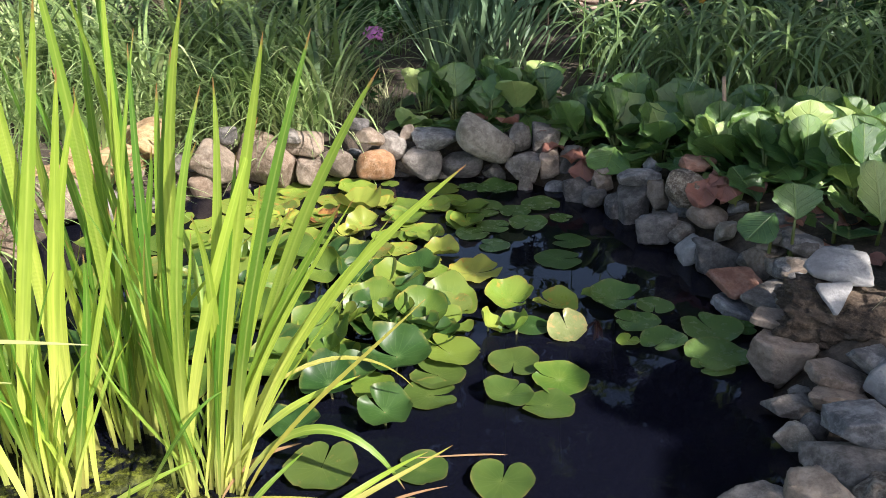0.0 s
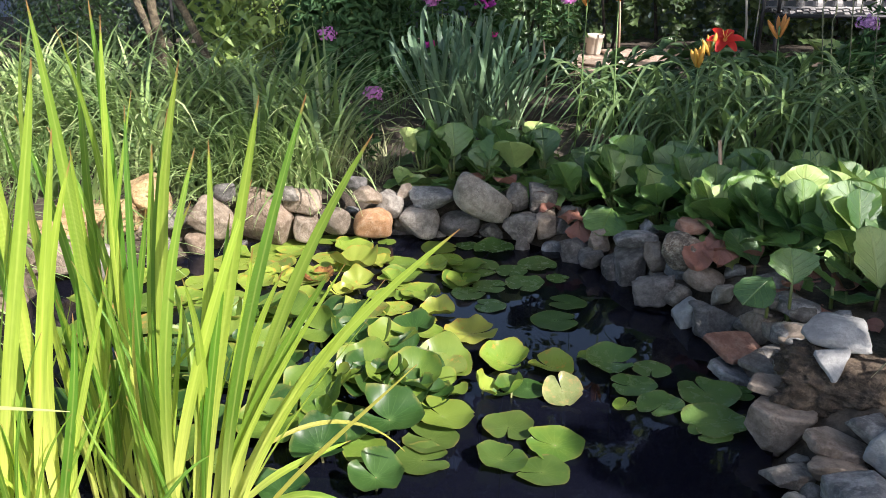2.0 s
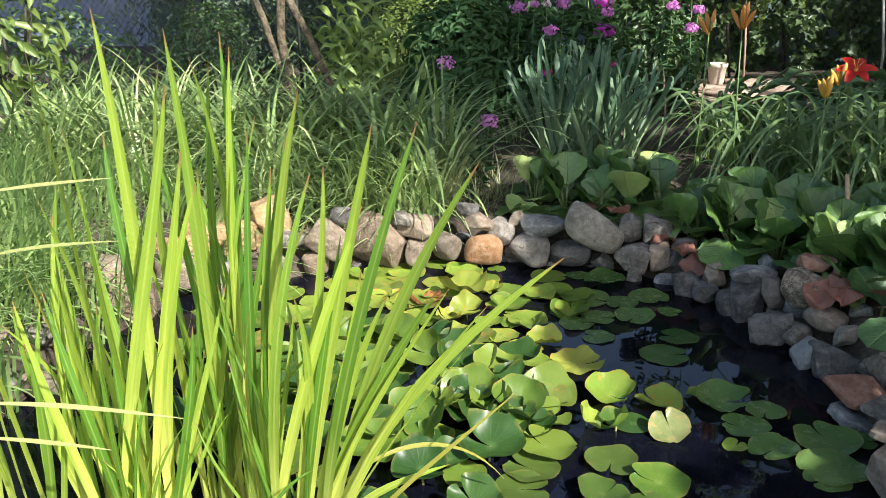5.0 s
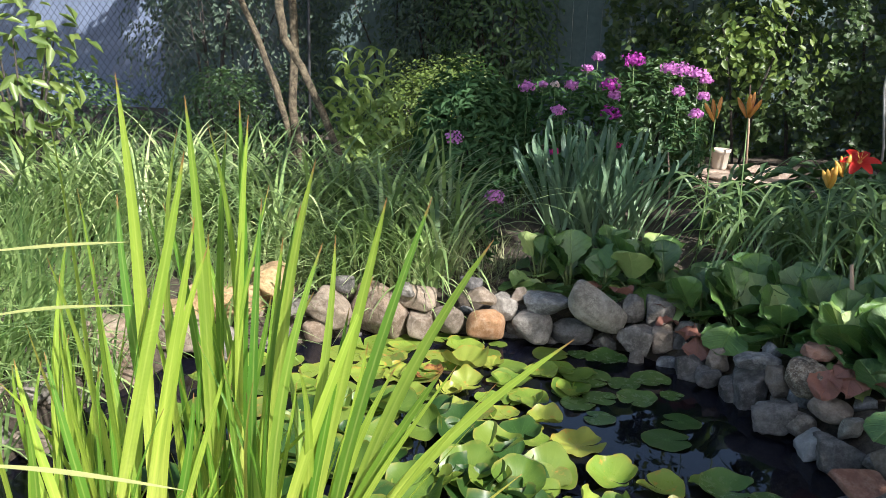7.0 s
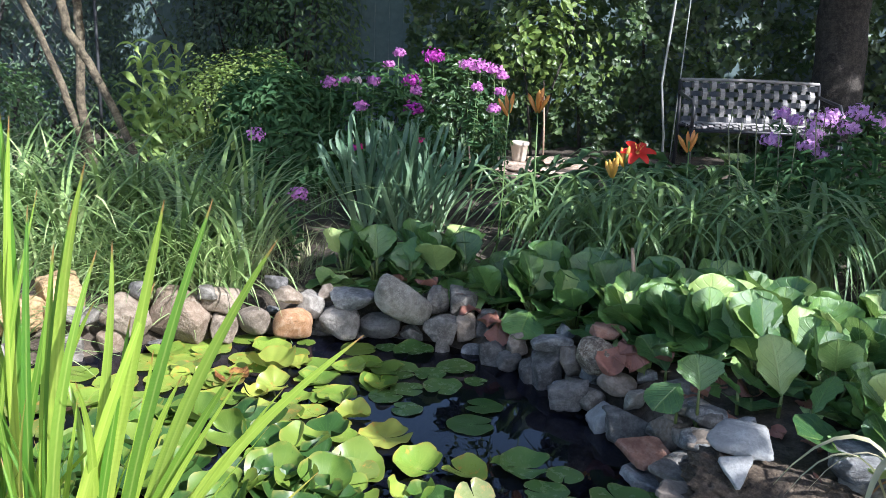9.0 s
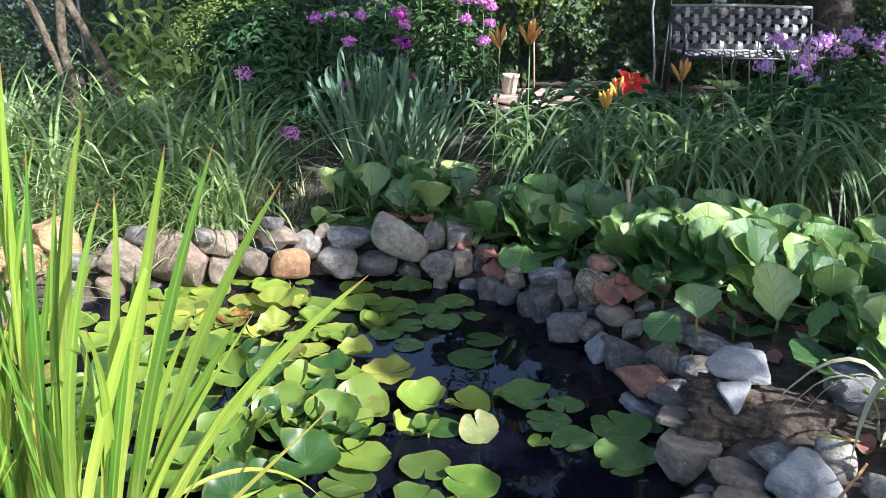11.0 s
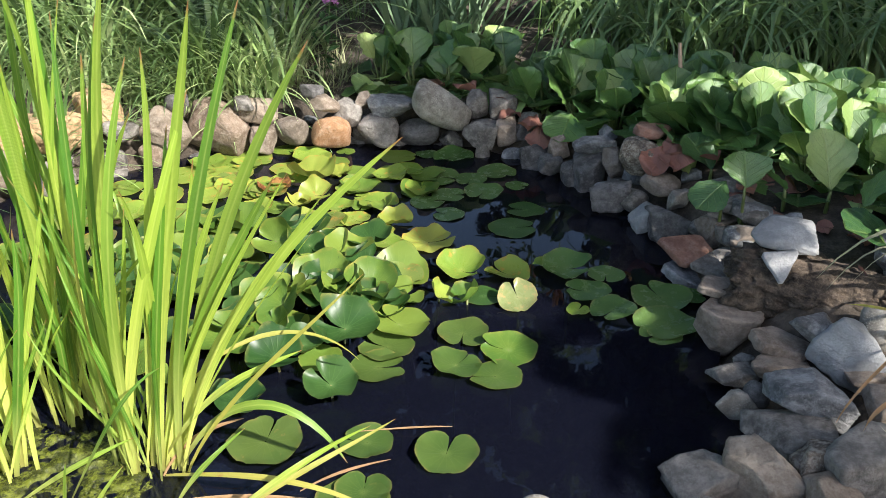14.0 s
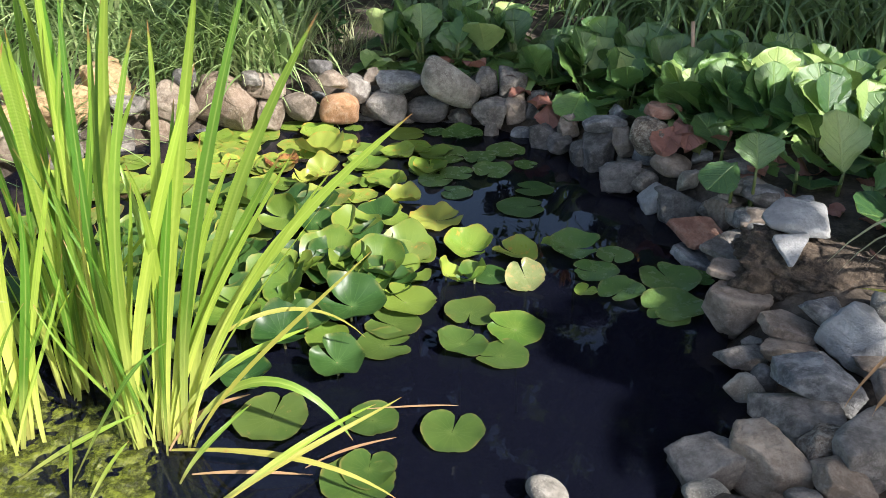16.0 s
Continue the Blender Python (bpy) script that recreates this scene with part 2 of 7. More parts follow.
def plain_mat(name, a, b, rough=0.6, metal=0.0, scale=30.0, bumpy=0.2):
    m, nt, out = shader(name)
    tc = nt.nodes.new("ShaderNodeTexCoord")
    f = noise_tex(nt, scale, 5.0, 0.65, tc.outputs["Object"])
    g = noise_tex(nt, scale * 0.13, 3.0, 0.6, tc.outputs["Object"])
    col = mixc(nt, ramp(nt, f, 0.3, 0.7), a, b)
    col = mixc(nt, maths(nt, "MULTIPLY", ramp(nt, g, 0.45, 0.7), 0.4), col, tuple(x * 0.6 for x in a))
    bump = add(nt, "Bump", Strength=bumpy, Distance=0.01, Height=f)
    pb = add(nt, "BsdfPrincipled", Base_Color=col, Roughness=rough, Metallic=metal, Normal=bump.outputs[0])
    nt.links.new(pb.outputs[0], out.inputs[0])
    return m


STONE = {
    "grey": stone_mat("grey_stone", (0.135, 0.119, 0.102), (0.240, 0.214, 0.186), (0.40, 0.37, 0.33)),
    "blue": stone_mat("slate", (0.140, 0.138, 0.140), (0.250, 0.247, 0.246), (0.44, 0.44, 0.43), 0.3),
    "dark": stone_mat("dark_stone", (0.080, 0.075, 0.070), (0.150, 0.139, 0.130), (0.28, 0.26, 0.25)),
    "pale": stone_mat("pale_stone", (0.235, 0.210, 0.172), (0.345, 0.315, 0.265), (0.52, 0.49, 0.43), 0.2, lichen=True),
    "white": stone_mat("white_stone", (0.31, 0.31, 0.31), (0.47, 0.465, 0.45), (0.24, 0.24, 0.24), 0.3),
    "tan": stone_mat("tan_stone", (0.225, 0.168, 0.120), (0.330, 0.262, 0.198), (0.42, 0.36, 0.29)),
    "pink": stone_mat("pinkish_stone", (0.215, 0.150, 0.102), (0.310, 0.228, 0.165), (0.42, 0.35, 0.28)),
    "orange": stone_mat("orange_stone", (0.340, 0.165, 0.070), (0.430, 0.245, 0.125), (0.45, 0.34, 0.24)),
    "brown": stone_mat("brown_stone", (0.180, 0.140, 0.106), (0.290, 0.232, 0.182), (0.38, 0.32, 0.27)),
    "rough": stone_mat("pitted_rock", (0.13, 0.100, 0.076), (0.25, 0.195, 0.145), (0.46, 0.41, 0.33), 0.45, 0.95, 1.0, 1.5, True),
    "crag": stone_mat("weathered_rock", (0.038, 0.027, 0.019), (0.100, 0.072, 0.050), (0.30, 0.23, 0.16), 0.22, 0.95, 1.2, 1.5),
    "clay": stone_mat("dry_clay", (0.46, 0.30, 0.145), (0.57, 0.395, 0.21), (0.60, 0.45, 0.27), 0.15, 0.95, 1.0, 1.6),
    "terracotta": stone_mat("terracotta", (0.27, 0.125, 0.082), (0.35, 0.185, 0.125), (0.40, 0.28, 0.22)),
}
STONE_WORDS = {
    "grey": "grey field stone", "blue": "blue-grey slate stone", "dark": "dark grey rounded stone", "pale": "pale smooth boulder",
    "white": "whitish weathered limestone block", "tan": "tan sandstone", "pink": "pinkish-tan sandstone", "orange": "warm orange-brown stone",
    "brown": "brown-grey fieldstone", "rough": "rough pitted brown rock with lichen", "crag": "long rough pitted brown rock", "clay": "sandy dry clay lump", "terracotta": "flat terracotta-red slab",
}
PAD = {
    "lime": pad_mat("lily_pad_lime", (0.120, 0.250, 0.032), (0.250, 0.375, 0.060), (0.36, 0.46, 0.10), 0.28, (0.40, 0.27, 0.05), 0.62),
    "green": pad_mat("lily_pad_green", (0.060, 0.152, 0.022), (0.150, 0.250, 0.038), (0.22, 0.36, 0.09), 0.36, (0.30, 0.28, 0.06), 0.74),
    "dark": pad_mat("lily_pad_dark", (0.016, 0.062, 0.013), (0.044, 0.112, 0.024), (0.13, 0.27, 0.08), 0.36, (0.2, 0.22, 0.05), 0.80),
    # Cooler copy of the pad green, with the shade put into its colour.
    "shade": pad_mat("lily_pad_shaded", (0.060, 0.150, 0.040), (0.105, 0.210, 0.055), (0.18, 0.31, 0.10), 0.24, (0.22, 0.24, 0.08), 0.76),
    "olive": pad_mat("lily_pad_olive", (0.095, 0.185, 0.035), (0.165, 0.240, 0.055), (0.28, 0.36, 0.09), 0.28, (0.36, 0.25, 0.06), 0.60),
    "gold": pad_mat("lily_pad_gold", (0.175, 0.285, 0.040), (0.290, 0.370, 0.065), (0.42, 0.44, 0.12), 0.34, (0.42, 0.20, 0.04), 0.655),
    "moss": pad_mat("lily_pad_moss", (0.042, 0.102, 0.020), (0.084, 0.150, 0.032), (0.15, 0.24, 0.06), 0.30, (0.22, 0.20, 0.06), 0.70),
    "brown": pad_mat("lily_pad_brown", (0.270, 0.155, 0.045), (0.380, 0.240, 0.070), (0.45, 0.32, 0.10), 0.5, (0.12, 0.05, 0.02), 0.50),
    "pale": pad_mat("lily_pad_pale", (0.17, 0.25, 0.085), (0.21, 0.28, 0.105), (0.32, 0.40, 0.17), 0.26, (0.38, 0.30, 0.12), 0.58),
}
PAD_WORDS = {
    "lime": "bright yellow-green lily pad floating on the pond", "green": "green notched lily pad floating on the pond", "dark": "glossy dark green cupped lily pad",
    "olive": "olive green lily pad with yellowing spots", "gold": "yellowing lily pad with brown spots", "moss": "dull olive-green lily pad lying flat on the water", "brown": "withered brown lily pad among green ones",
    "pale": "pale silvery upturned lily pad", "shade": "lily pad in a cool green that stands for shade",
}
M_STALK = plain_mat("pad_stalk", (0.20, 0.16, 0.06), (0.14, 0.20, 0.05), 0.5)
M_IRIS = blade_mat("water_iris_leaf", (0.052, 0.145, 0.017), (0.54, 0.61, 0.105), (0.78, 0.80, 0.22), (0.66, 0.79, 0.16))
# Cream tone puts sunlight into four thin blades leaning in from the side.
M_SUNLIT_BLADE = leaf_mat("sunlit_pale_blade", (0.36, 0.50, 0.15), (0.46, 0.58, 0.22), (0.56, 0.70, 0.26), 0.5, 0.3, "blade")
M_IRIS_OLD = leaf_mat("withered_iris_leaf", (0.27, 0.16, 0.07), (0.40, 0.31, 0.14), (0.50, 0.40, 0.18), 0.6, 0.3, "blade")
M_IRIS_HALF = leaf_mat("yellowing_iris_leaf", (0.30, 0.38, 0.06), (0.40, 0.47, 0.09), (0.58, 0.62, 0.14), 0.5, 0.35, "blade", tip=(0.36, 0.13, 0.06), spot=(0.42, 0.2, 0.08), spot_from=0.66)
M_BERG = leaf_mat("bergenia_leaf", (0.016, 0.078, 0.028), (0.128, 0.290, 0.066), (0.36, 0.55, 0.13), 0.37, 0.22, "veins", spec=0.78, cast=COOL)
# Pale copy of the bergenia green for sun-struck leaves; also the hosta's own tone.
M_BERG_PALE = leaf_mat("pale_sunlit_leaf", (0.15, 0.33, 0.07), (0.36, 0.55, 0.18), (0.52, 0.66, 0.24), 0.38, 0.24, "veins", spec=0.95, cast=COOL)
M_DRY = leaf_mat("dried_leaf", (0.19, 0.095, 0.065), (0.29, 0.165, 0.115), (0.42, 0.26, 0.16), 0.7, 0.15, "veins")
M_PETIOLE = plain_mat("petiole", (0.09, 0.13, 0.035), (0.15, 0.17, 0.05), 0.5)
M_GRASS = leaf_mat("grass_blade", (0.018, 0.065, 0.024), (0.25, 0.43, 0.14), (0.36, 0.55, 0.18), 0.34, 0.18, island=True, spec=0.6, cast=COOL)
M_SEDGE = leaf_mat("pale_grass_blade", (0.19, 0.37, 0.12), (0.48, 0.67, 0.31), (0.54, 0.73, 0.30), 0.32, 0.22, island=True, cast=COOL)
M_LAWN = leaf_mat("bank_grass_blade", (0.05, 0.17, 0.045), (0.34, 0.56, 0.20), (0.45, 0.66, 0.22), 0.36, 0.26, island=True, cast=COOL)
M_STRAW = leaf_mat("dry_grass", (0.13, 0.22, 0.09), (0.36, 0.46, 0.24), (0.40, 0.48, 0.26), 0.7, 0.2, island=True)
M_DAYLILY = leaf_mat("daylily_leaf", (0.04, 0.125, 0.05), (0.21, 0.37, 0.13), (0.30, 0.48, 0.15), 0.38, 0.3, "blade", spec=0.9, cast=COOL)
M_BEARDED = leaf_mat("bearded_iris_leaf", (0.060, 0.160, 0.095), (0.19, 0.35, 0.20), (0.28, 0.46, 0.22), 0.42, 0.25, "blade", cast=COOL)
M_SEDGE_LEAF = leaf_mat("variegated_strap_leaf", (0.34, 0.42, 0.24), (0.55, 0.60, 0.42), (0.5, 0.58, 0.3), 0.45, 0.25, "blade")
M_SHRUB = leaf_mat("shrub_leaf", (0.035, 0.10, 0.040), (0.10, 0.21, 0.078), (0.20, 0.36, 0.06), 0.4, 0.3, island=True, cast=COOL)
M_PRIVET = leaf_mat("privet_leaf", (0.075, 0.17, 0.038), (0.18, 0.30, 0.075), (0.38, 0.52, 0.13), 0.4, 0.35, island=True)
M_VINE = leaf_mat("vine_leaf", (0.05, 0.13, 0.03), (0.20, 0.33, 0.08), (0.40, 0.55, 0.13), 0.4, 0.3, island=True, cast=COOL)
M_PEONY = leaf_mat("peony_leaf", (0.030, 0.095, 0.040), (0.075, 0.175, 0.070), (0.18, 0.36, 0.08), 0.7, 0.28, island=True, cast=COOL, spec=0.15)
M_IVY = leaf_mat("ivy_leaf", (0.012, 0.040, 0.018), (0.085, 0.165, 0.055), (0.22, 0.36, 0.08), 0.42, 0.22, island=True, cast=COOL)
M_TREE = leaf_mat("tree_leaf", (0.02, 0.05, 0.02), (0.05, 0.105, 0.035), (0.10, 0.17, 0.05), 0.4, 0.12, island=True)
# Bluer than the nearer foliage: haze and blue shade put into the colour.
M_BLUELEAF = leaf_mat("hazy_far_leaf", (0.040, 0.090, 0.060), (0.115, 0.195, 0.135), (0.16, 0.26, 0.15), 0.8, 0.2, island=True, spec=0.3, cast=COOL)
M_LILYLEAF = leaf_mat("lily_leaf", (0.13, 0.28, 0.07), (0.28, 0.46, 0.13), (0.40, 0.58, 0.16), 0.45, 0.35, "blade", cast=COOL)
M_STEM = plain_mat("green_stem", (0.09, 0.16, 0.045), (0.14, 0.22, 0.065), 0.5)
M_SEED = plain_mat("seed_stalk", (0.10, 0.12, 0.065), (0.20, 0.20, 0.13), 0.6)
M_PHLOX = leaf_mat("purple_petal", (0.48, 0.17, 0.54), (0.68, 0.33, 0.73), (0.76, 0.42, 0.80), 0.6, 0.35, island=True)
M_MAGENTA = leaf_mat("magenta_petal", (0.36, 0.03, 0.40), (0.52, 0.07, 0.52), (0.65, 0.12, 0.62), 0.6, 0.35, island=True)
M_LILAC = leaf_mat("lilac_petal", (0.52, 0.34, 0.72), (0.70, 0.50, 0.85), (0.78, 0.58, 0.88), 0.6, 0.35, island=True)
M_PINK = leaf_mat("hot_pink_petal", (0.72, 0.03, 0.30), (0.80, 0.07, 0.42), (0.85, 0.15, 0.5), 0.6, 0.35, island=True)
M_WHITEP = leaf_mat("white_petal", (0.7, 0.72, 0.7), (0.8, 0.8, 0.78), (0.8, 0.8, 0.78), 0.6, 0.3, island=True)
M_RED = leaf_mat("red_petal", (0.50, 0.02, 0.015), (0.62, 0.035, 0.02), (0.7, 0.08, 0.03), 0.5, 0.35)
M_BUD = leaf_mat("yellow_bud", (0.55, 0.42, 0.07), (0.66, 0.46, 0.09), (0.72, 0.55, 0.12), 0.5, 0.3)
M_BUDO = leaf_mat("orange_bud", (0.60, 0.32, 0.07), (0.66, 0.36, 0.09), (0.72, 0.45, 0.12), 0.5, 0.3)
M_BARK = stone_mat("bark", (0.060, 0.046, 0.032), (0.185, 0.145, 0.095), (0.30, 0.25, 0.16), 0.3, 0.9, 1.0, 1.4)
M_DARKBARK = stone_mat("dark_bark", (0.035, 0.03, 0.026), (0.07, 0.058, 0.048), (0.12, 0.10, 0.085), 0.3, 0.9, 1.0, 1.2)
M_SOIL = stone_mat("soil", (0.045, 0.034, 0.025), (0.09, 0.069, 0.05), (0.17, 0.135, 0.10), 0.3, 0.95, 0.9, 0.6)
M_IRON = plain_mat("dark_painted_iron", (0.018, 0.018, 0.022), (0.035, 0.035, 0.04), 0.42, 0.0, 60.0, 0.1)
M_STRAP = plain_mat("woven_grey_strap", (0.21, 0.20, 0.20), (0.36, 0.34, 0.33), 0.5, 0.0, 50.0, 0.1)
M_GALV = plain_mat("galvanised_steel", (0.48, 0.48, 0.47), (0.60, 0.60, 0.58), 0.45, 0.6, 40.0, 0.1)
M_WIRE = plain_mat("fence_wire", (0.035, 0.037, 0.042), (0.07, 0.072, 0.078), 0.6, 0.3, 40.0, 0.05)
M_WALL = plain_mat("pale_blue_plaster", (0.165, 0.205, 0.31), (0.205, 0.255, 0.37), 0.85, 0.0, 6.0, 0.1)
M_BOARD = plain_mat("weathered_green_board", (0.10, 0.15, 0.155), (0.15, 0.21, 0.21), 0.8, 0.0, 14.0, 0.3)
M_POT = plain_mat("pale_clay_pot", (0.55, 0.47, 0.38), (0.62, 0.54, 0.45), 0.8, 0.0, 30.0, 0.2)
M_PAVER = stone_mat("pinkish_paver", (0.40, 0.29, 0.22), (0.50, 0.38, 0.30), (0.55, 0.46, 0.38))
M_ALGAE = stone_mat("algae", (0.030, 0.035, 0.007), (0.085, 0.098, 0.014), (0.20, 0.23, 0.03), 0.40, 0.25, 0.9, 1.1)
M_WOOD = plain_mat("weathered_stick", (0.34, 0.22, 0.15), (0.44, 0.31, 0.22), 0.8, 0.0, 40.0, 0.4)


def water_mat():
    m, nt, out = shader("pond_water")
    tc = nt.nodes.new("ShaderNodeTexCoord")
    f = noise_tex(nt, 5.0, 2.0, 0.5, tc.outputs["Object"])
    bump = add(nt, "Bump", Strength=0.05, Distance=0.02, Height=f)
    clear = add(nt, "BsdfTransparent", Color=(0.20, 0.20, 0.13, 1))
    gloss = add(nt, "BsdfGlossy", Color=(0.85, 0.86, 0.90, 1), Roughness=0.012, Normal=bump.outputs[0])
    fr = add(nt, "Fresnel", IOR=1.33, Normal=bump.outputs[0])
    mx = add(nt, "MixShader", Fac=fr.outputs[0])
    # Cloudiness of the pond, tinted navy to stand for reflected sky.
    murk_sky = add(nt, "BsdfDiffuse", Color=(0.0085, 0.0098, 0.0200, 1))
    body = add(nt, "MixShader", Fac=0.45)
    nt.links.new(clear.outputs[0], body.inputs[1])
    nt.links.new(murk_sky.outputs[0], body.inputs[2])
    nt.links.new(body.outputs[0], mx.inputs[1])
    nt.links.new(gloss.outputs[0], mx.inputs[2])
    nt.links.new(mx.outputs[0], out.inputs[0])
    return m


M_WATER = water_mat()

# ---- mesh helpers ----


def mesh(name, verts, faces, material, uvs=None, smooth=True):
    me = bpy.data.meshes.new(name)
    me.from_pydata([tuple(v) for v in verts], [], faces)
    if material is not None:
        me.materials.append(material)
    if smooth:
        me.polygons.foreach_set("use_smooth", [True] * len(me.polygons))
    if uvs is not None:
        layer = me.uv_layers.new(name="uv")
        idx = np.empty(len(me.loops), dtype=np.int32)
        me.loops.foreach_get("vertex_index", idx)
        layer.data.foreach_set("uv", np.asarray(uvs, dtype=np.float32)[idx].ravel())
    me.update()
    return me


def thing(name, label, category, at=(0, 0, 0), group="", kind=""):
    ob = new(name)
    ob.location = at
    ob.empty_display_size = 0.05
    return tagged(ob, label, category, group, kind)


def part(name, me, parent, m=None, label=""):
    ob = new(name, me)
    ob.parent = parent
    if m is not None:
        ob.matrix_basis = m
    return tagged(ob, label)


def join(pieces):
    """Verts, faces and uvs of several pieces as one."""
    verts, faces, uvs = [], [], []
    for piece in pieces:
        k = len(verts)
        verts += [tuple(v) for v in piece[0]]
        faces += [tuple(i + k for i in f) for f in piece[1]]
        if len(piece) > 2:
            uvs += list(piece[2])
    return verts, faces, uvs


def tube(points, radii, sides=8):
    pts = [Vector(p) for p in points]
    verts, faces = [], []
    for i, p in enumerate(pts):
        d = (pts[min(i + 1, len(pts) - 1)] - pts[max(i - 1, 0)]).normalized()
        ref = Vector((1, 0, 0)) if abs(d.x) < 0.8 else Vector((0, 1, 0))
        a = d.cross(ref).normalized()
        b = d.cross(a)
        for k in range(sides):
            w = 2 * math.pi * k / sides
            verts.append(p + (a * math.cos(w) + b * math.sin(w)) * radii[i])
    for i in range(len(pts) - 1):
        for k in range(sides):
            j = (k + 1) % sides
            faces.append((i * sides + k, i * sides + j, (i + 1) * sides + j, (i + 1) * sides + k))
    faces.append(tuple(range(sides))[::-1])
    faces.append(tuple((len(pts) - 1) * sides + k for k in range(sides)))
    return verts, faces


def box(x0, y0, z0, x1, y1, z1, b=0.004):
    """A box with chamfered edges."""
    bm = bmesh.new()
    bmesh.ops.create_cube(bm, size=1.0)
    for v in bm.verts:
        v.co = Vector((x0 + (v.co.x + 0.5) * (x1 - x0), y0 + (v.co.y + 0.5) * (y1 - y0), z0 + (v.co.z + 0.5) * (z1 - z0)))
    bmesh.ops.bevel(bm, geom=bm.edges[:], offset=b, segments=1, affect="EDGES")
    verts = [v.co.copy() for v in bm.verts]
    bm.verts.index_update()
    faces = [tuple(v.index for v in f.verts) for f in bm.faces]
    bm.free()
    return verts, faces


def bezier(p0, p1, p2, p3, n):
    p0, p1, p2, p3 = (Vector(p) for p in (p0, p1, p2, p3))
    out = []
    for i in range(n + 1):
        s = i / n
        out.append(p0 * (1 - s) ** 3 + p1 * 3 * s * (1 - s) ** 2 + p2 * 3 * s * s * (1 - s) + p3 * s ** 3)
    return out


def strap(points, width, twist=0.0, fold=0.25, face=None, taper=0.35, base=0.6):
    """A strap leaf along points: three vertices across, folded along its middle, narrowing to a point over the last part (taper)."""
    n = len(points) - 1
    verts, faces, uvs = [], [], []
    for i, p in enumerate(points):
        s = i / n
        d = (points[min(i + 1, n)] - points[max(i - 1, 0)]).normalized()
        ref = Vector(face) if face else Vector((0, -1, 0.3))
        side = d.cross(ref)
        side = side.normalized() if side.length > 1e-4 else Vector((1, 0, 0))
        if twist:
            side = Matrix.Rotation(twist * (0.3 + s), 3, d) @ side
        up = side.cross(d).normalized()
        w = 0.5 * width * min(1.0, base + s * 1.5) * min(1.0, ((1 - s) / taper) ** 0.6 if s < 1 else 0.0)
        w = max(w, 0.0006)
        verts += [p - side * w + up * w * fold, p, p + side * w + up * w * fold]
        uvs += [(0, s), (0.5, s), (1, s)]
    for i in range(n):
        a = 3 * i
        faces += [(a, a + 1, a + 4, a + 3), (a + 1, a + 2, a + 5, a + 4)]
    return verts, faces, uvs


def grass_field(rng, bases, az, length, width, lean0, lean1, segs=5):
    """Many blades at once: each leans from lean0 to lean1 (radians off the vertical) along its length."""
    n = len(bases)
    pos = np.array(bases, dtype=float)
    dirx, diry = np.cos(az), np.sin(az)
    side = np.stack([-diry, dirx, np.zeros(n)], axis=1)
    rows = []
    p = pos.copy()
    for i in range(segs + 1):
        s = i / segs
        w = (width * 0.5 * np.minimum(1, (1 - s) * 1.7 + 0.06))[:, None]
        rows.append(np.stack([p - side * w, p + side * w], axis=1))
        th = lean0 + (lean1 - lean0) * s ** 1.2
        step = np.stack([np.sin(th) * dirx, np.sin(th) * diry, np.cos(th)], axis=1)
        p = p + step * (length / segs)[:, None]
    verts = np.stack(rows, axis=1).reshape(n, -1, 3)
    per = 2 * (segs + 1)
    quads = np.array([(2 * i, 2 * i + 1, 2 * i + 3, 2 * i + 2) for i in range(segs)])
    faces = (quads[None] + (np.arange(n) * per)[:, None, None]).reshape(-1, 4)
    return verts.reshape(-1, 3), faces.tolist()


def leaf_cloud(rng, centres, normals, size, slim=0.55, fold=0.18, droop=0.5, lobed=False):
    """Small folded leaves at centres, facing roughly along normals: a rib of three points and two sides each."""
    n = len(centres)
    c = np.asarray(centres, float)
    nm = np.asarray(normals, float) + rng.normal(0, 0.35, (n, 3))
    nm /= np.linalg.norm(nm, axis=1)[:, None] + 1e-9
    d = rng.normal(0, 1, (n, 3))
    d[:, 2] -= droop
    d -= nm * (d * nm).sum(1)[:, None]
    d /= np.linalg.norm(d, axis=1)[:, None] + 1e-9
    s = np.cross(nm, d)
    size = np.asarray(size, float)[:, None]
    rows = [c - d * size * 0.5, c - d * size * 0.12 + s * size * slim * 0.5 + nm * size * fold, c - d * size * 0.12 - s * size * slim * 0.5 + nm * size * fold,
            c + d * size * 0.22 + s * size * slim * 0.36 + nm * size * fold * 0.6, c + d * size * 0.22 - s * size * slim * 0.36 + nm * size * fold * 0.6,
            c + d * size * 0.55 - nm * size * fold * 0.4]
    if lobed:
        rows[1], rows[2] = (c - d * size * 0.20 + s * size * slim * k + nm * size * fold for k in (0.62, -0.62))
        rows[3], rows[4] = (c + d * size * 0.05 + s * size * slim * k + nm * size * fold * 0.5 for k in (0.24, -0.24))
    verts = np.stack(rows, axis=1).reshape(-1, 3)
    f = np.array([(0, 1, 3, 5), (0, 5, 4, 2)])
    faces = (f[None] + (np.arange(n) * 6)[:, None, None]).reshape(-1, 4)
    return verts, faces.tolist()


# ---- ground, pond and water ----
OUTLINE = [(-1.58, 3.50), (-1.3, 3.62), (-1.05, 3.85), (-0.6, 4.02), (-0.1, 4.06), (0.15, 4.02), (0.45, 3.8), (0.65, 3.5), (0.82, 3.2), (0.9, 2.9), (0.88, 2.6), (0.82, 2.4), (0.87, 2.2), (0.82, 2.0), (0.62, 1.9), (0.5, 1.72), (0.2, 1.62), (-0.3, 1.5), (-0.9, 1.4), (-1.4, 1.7), (-1.62, 2.3), (-1.68, 2.8), (-1.62, 3.2)]


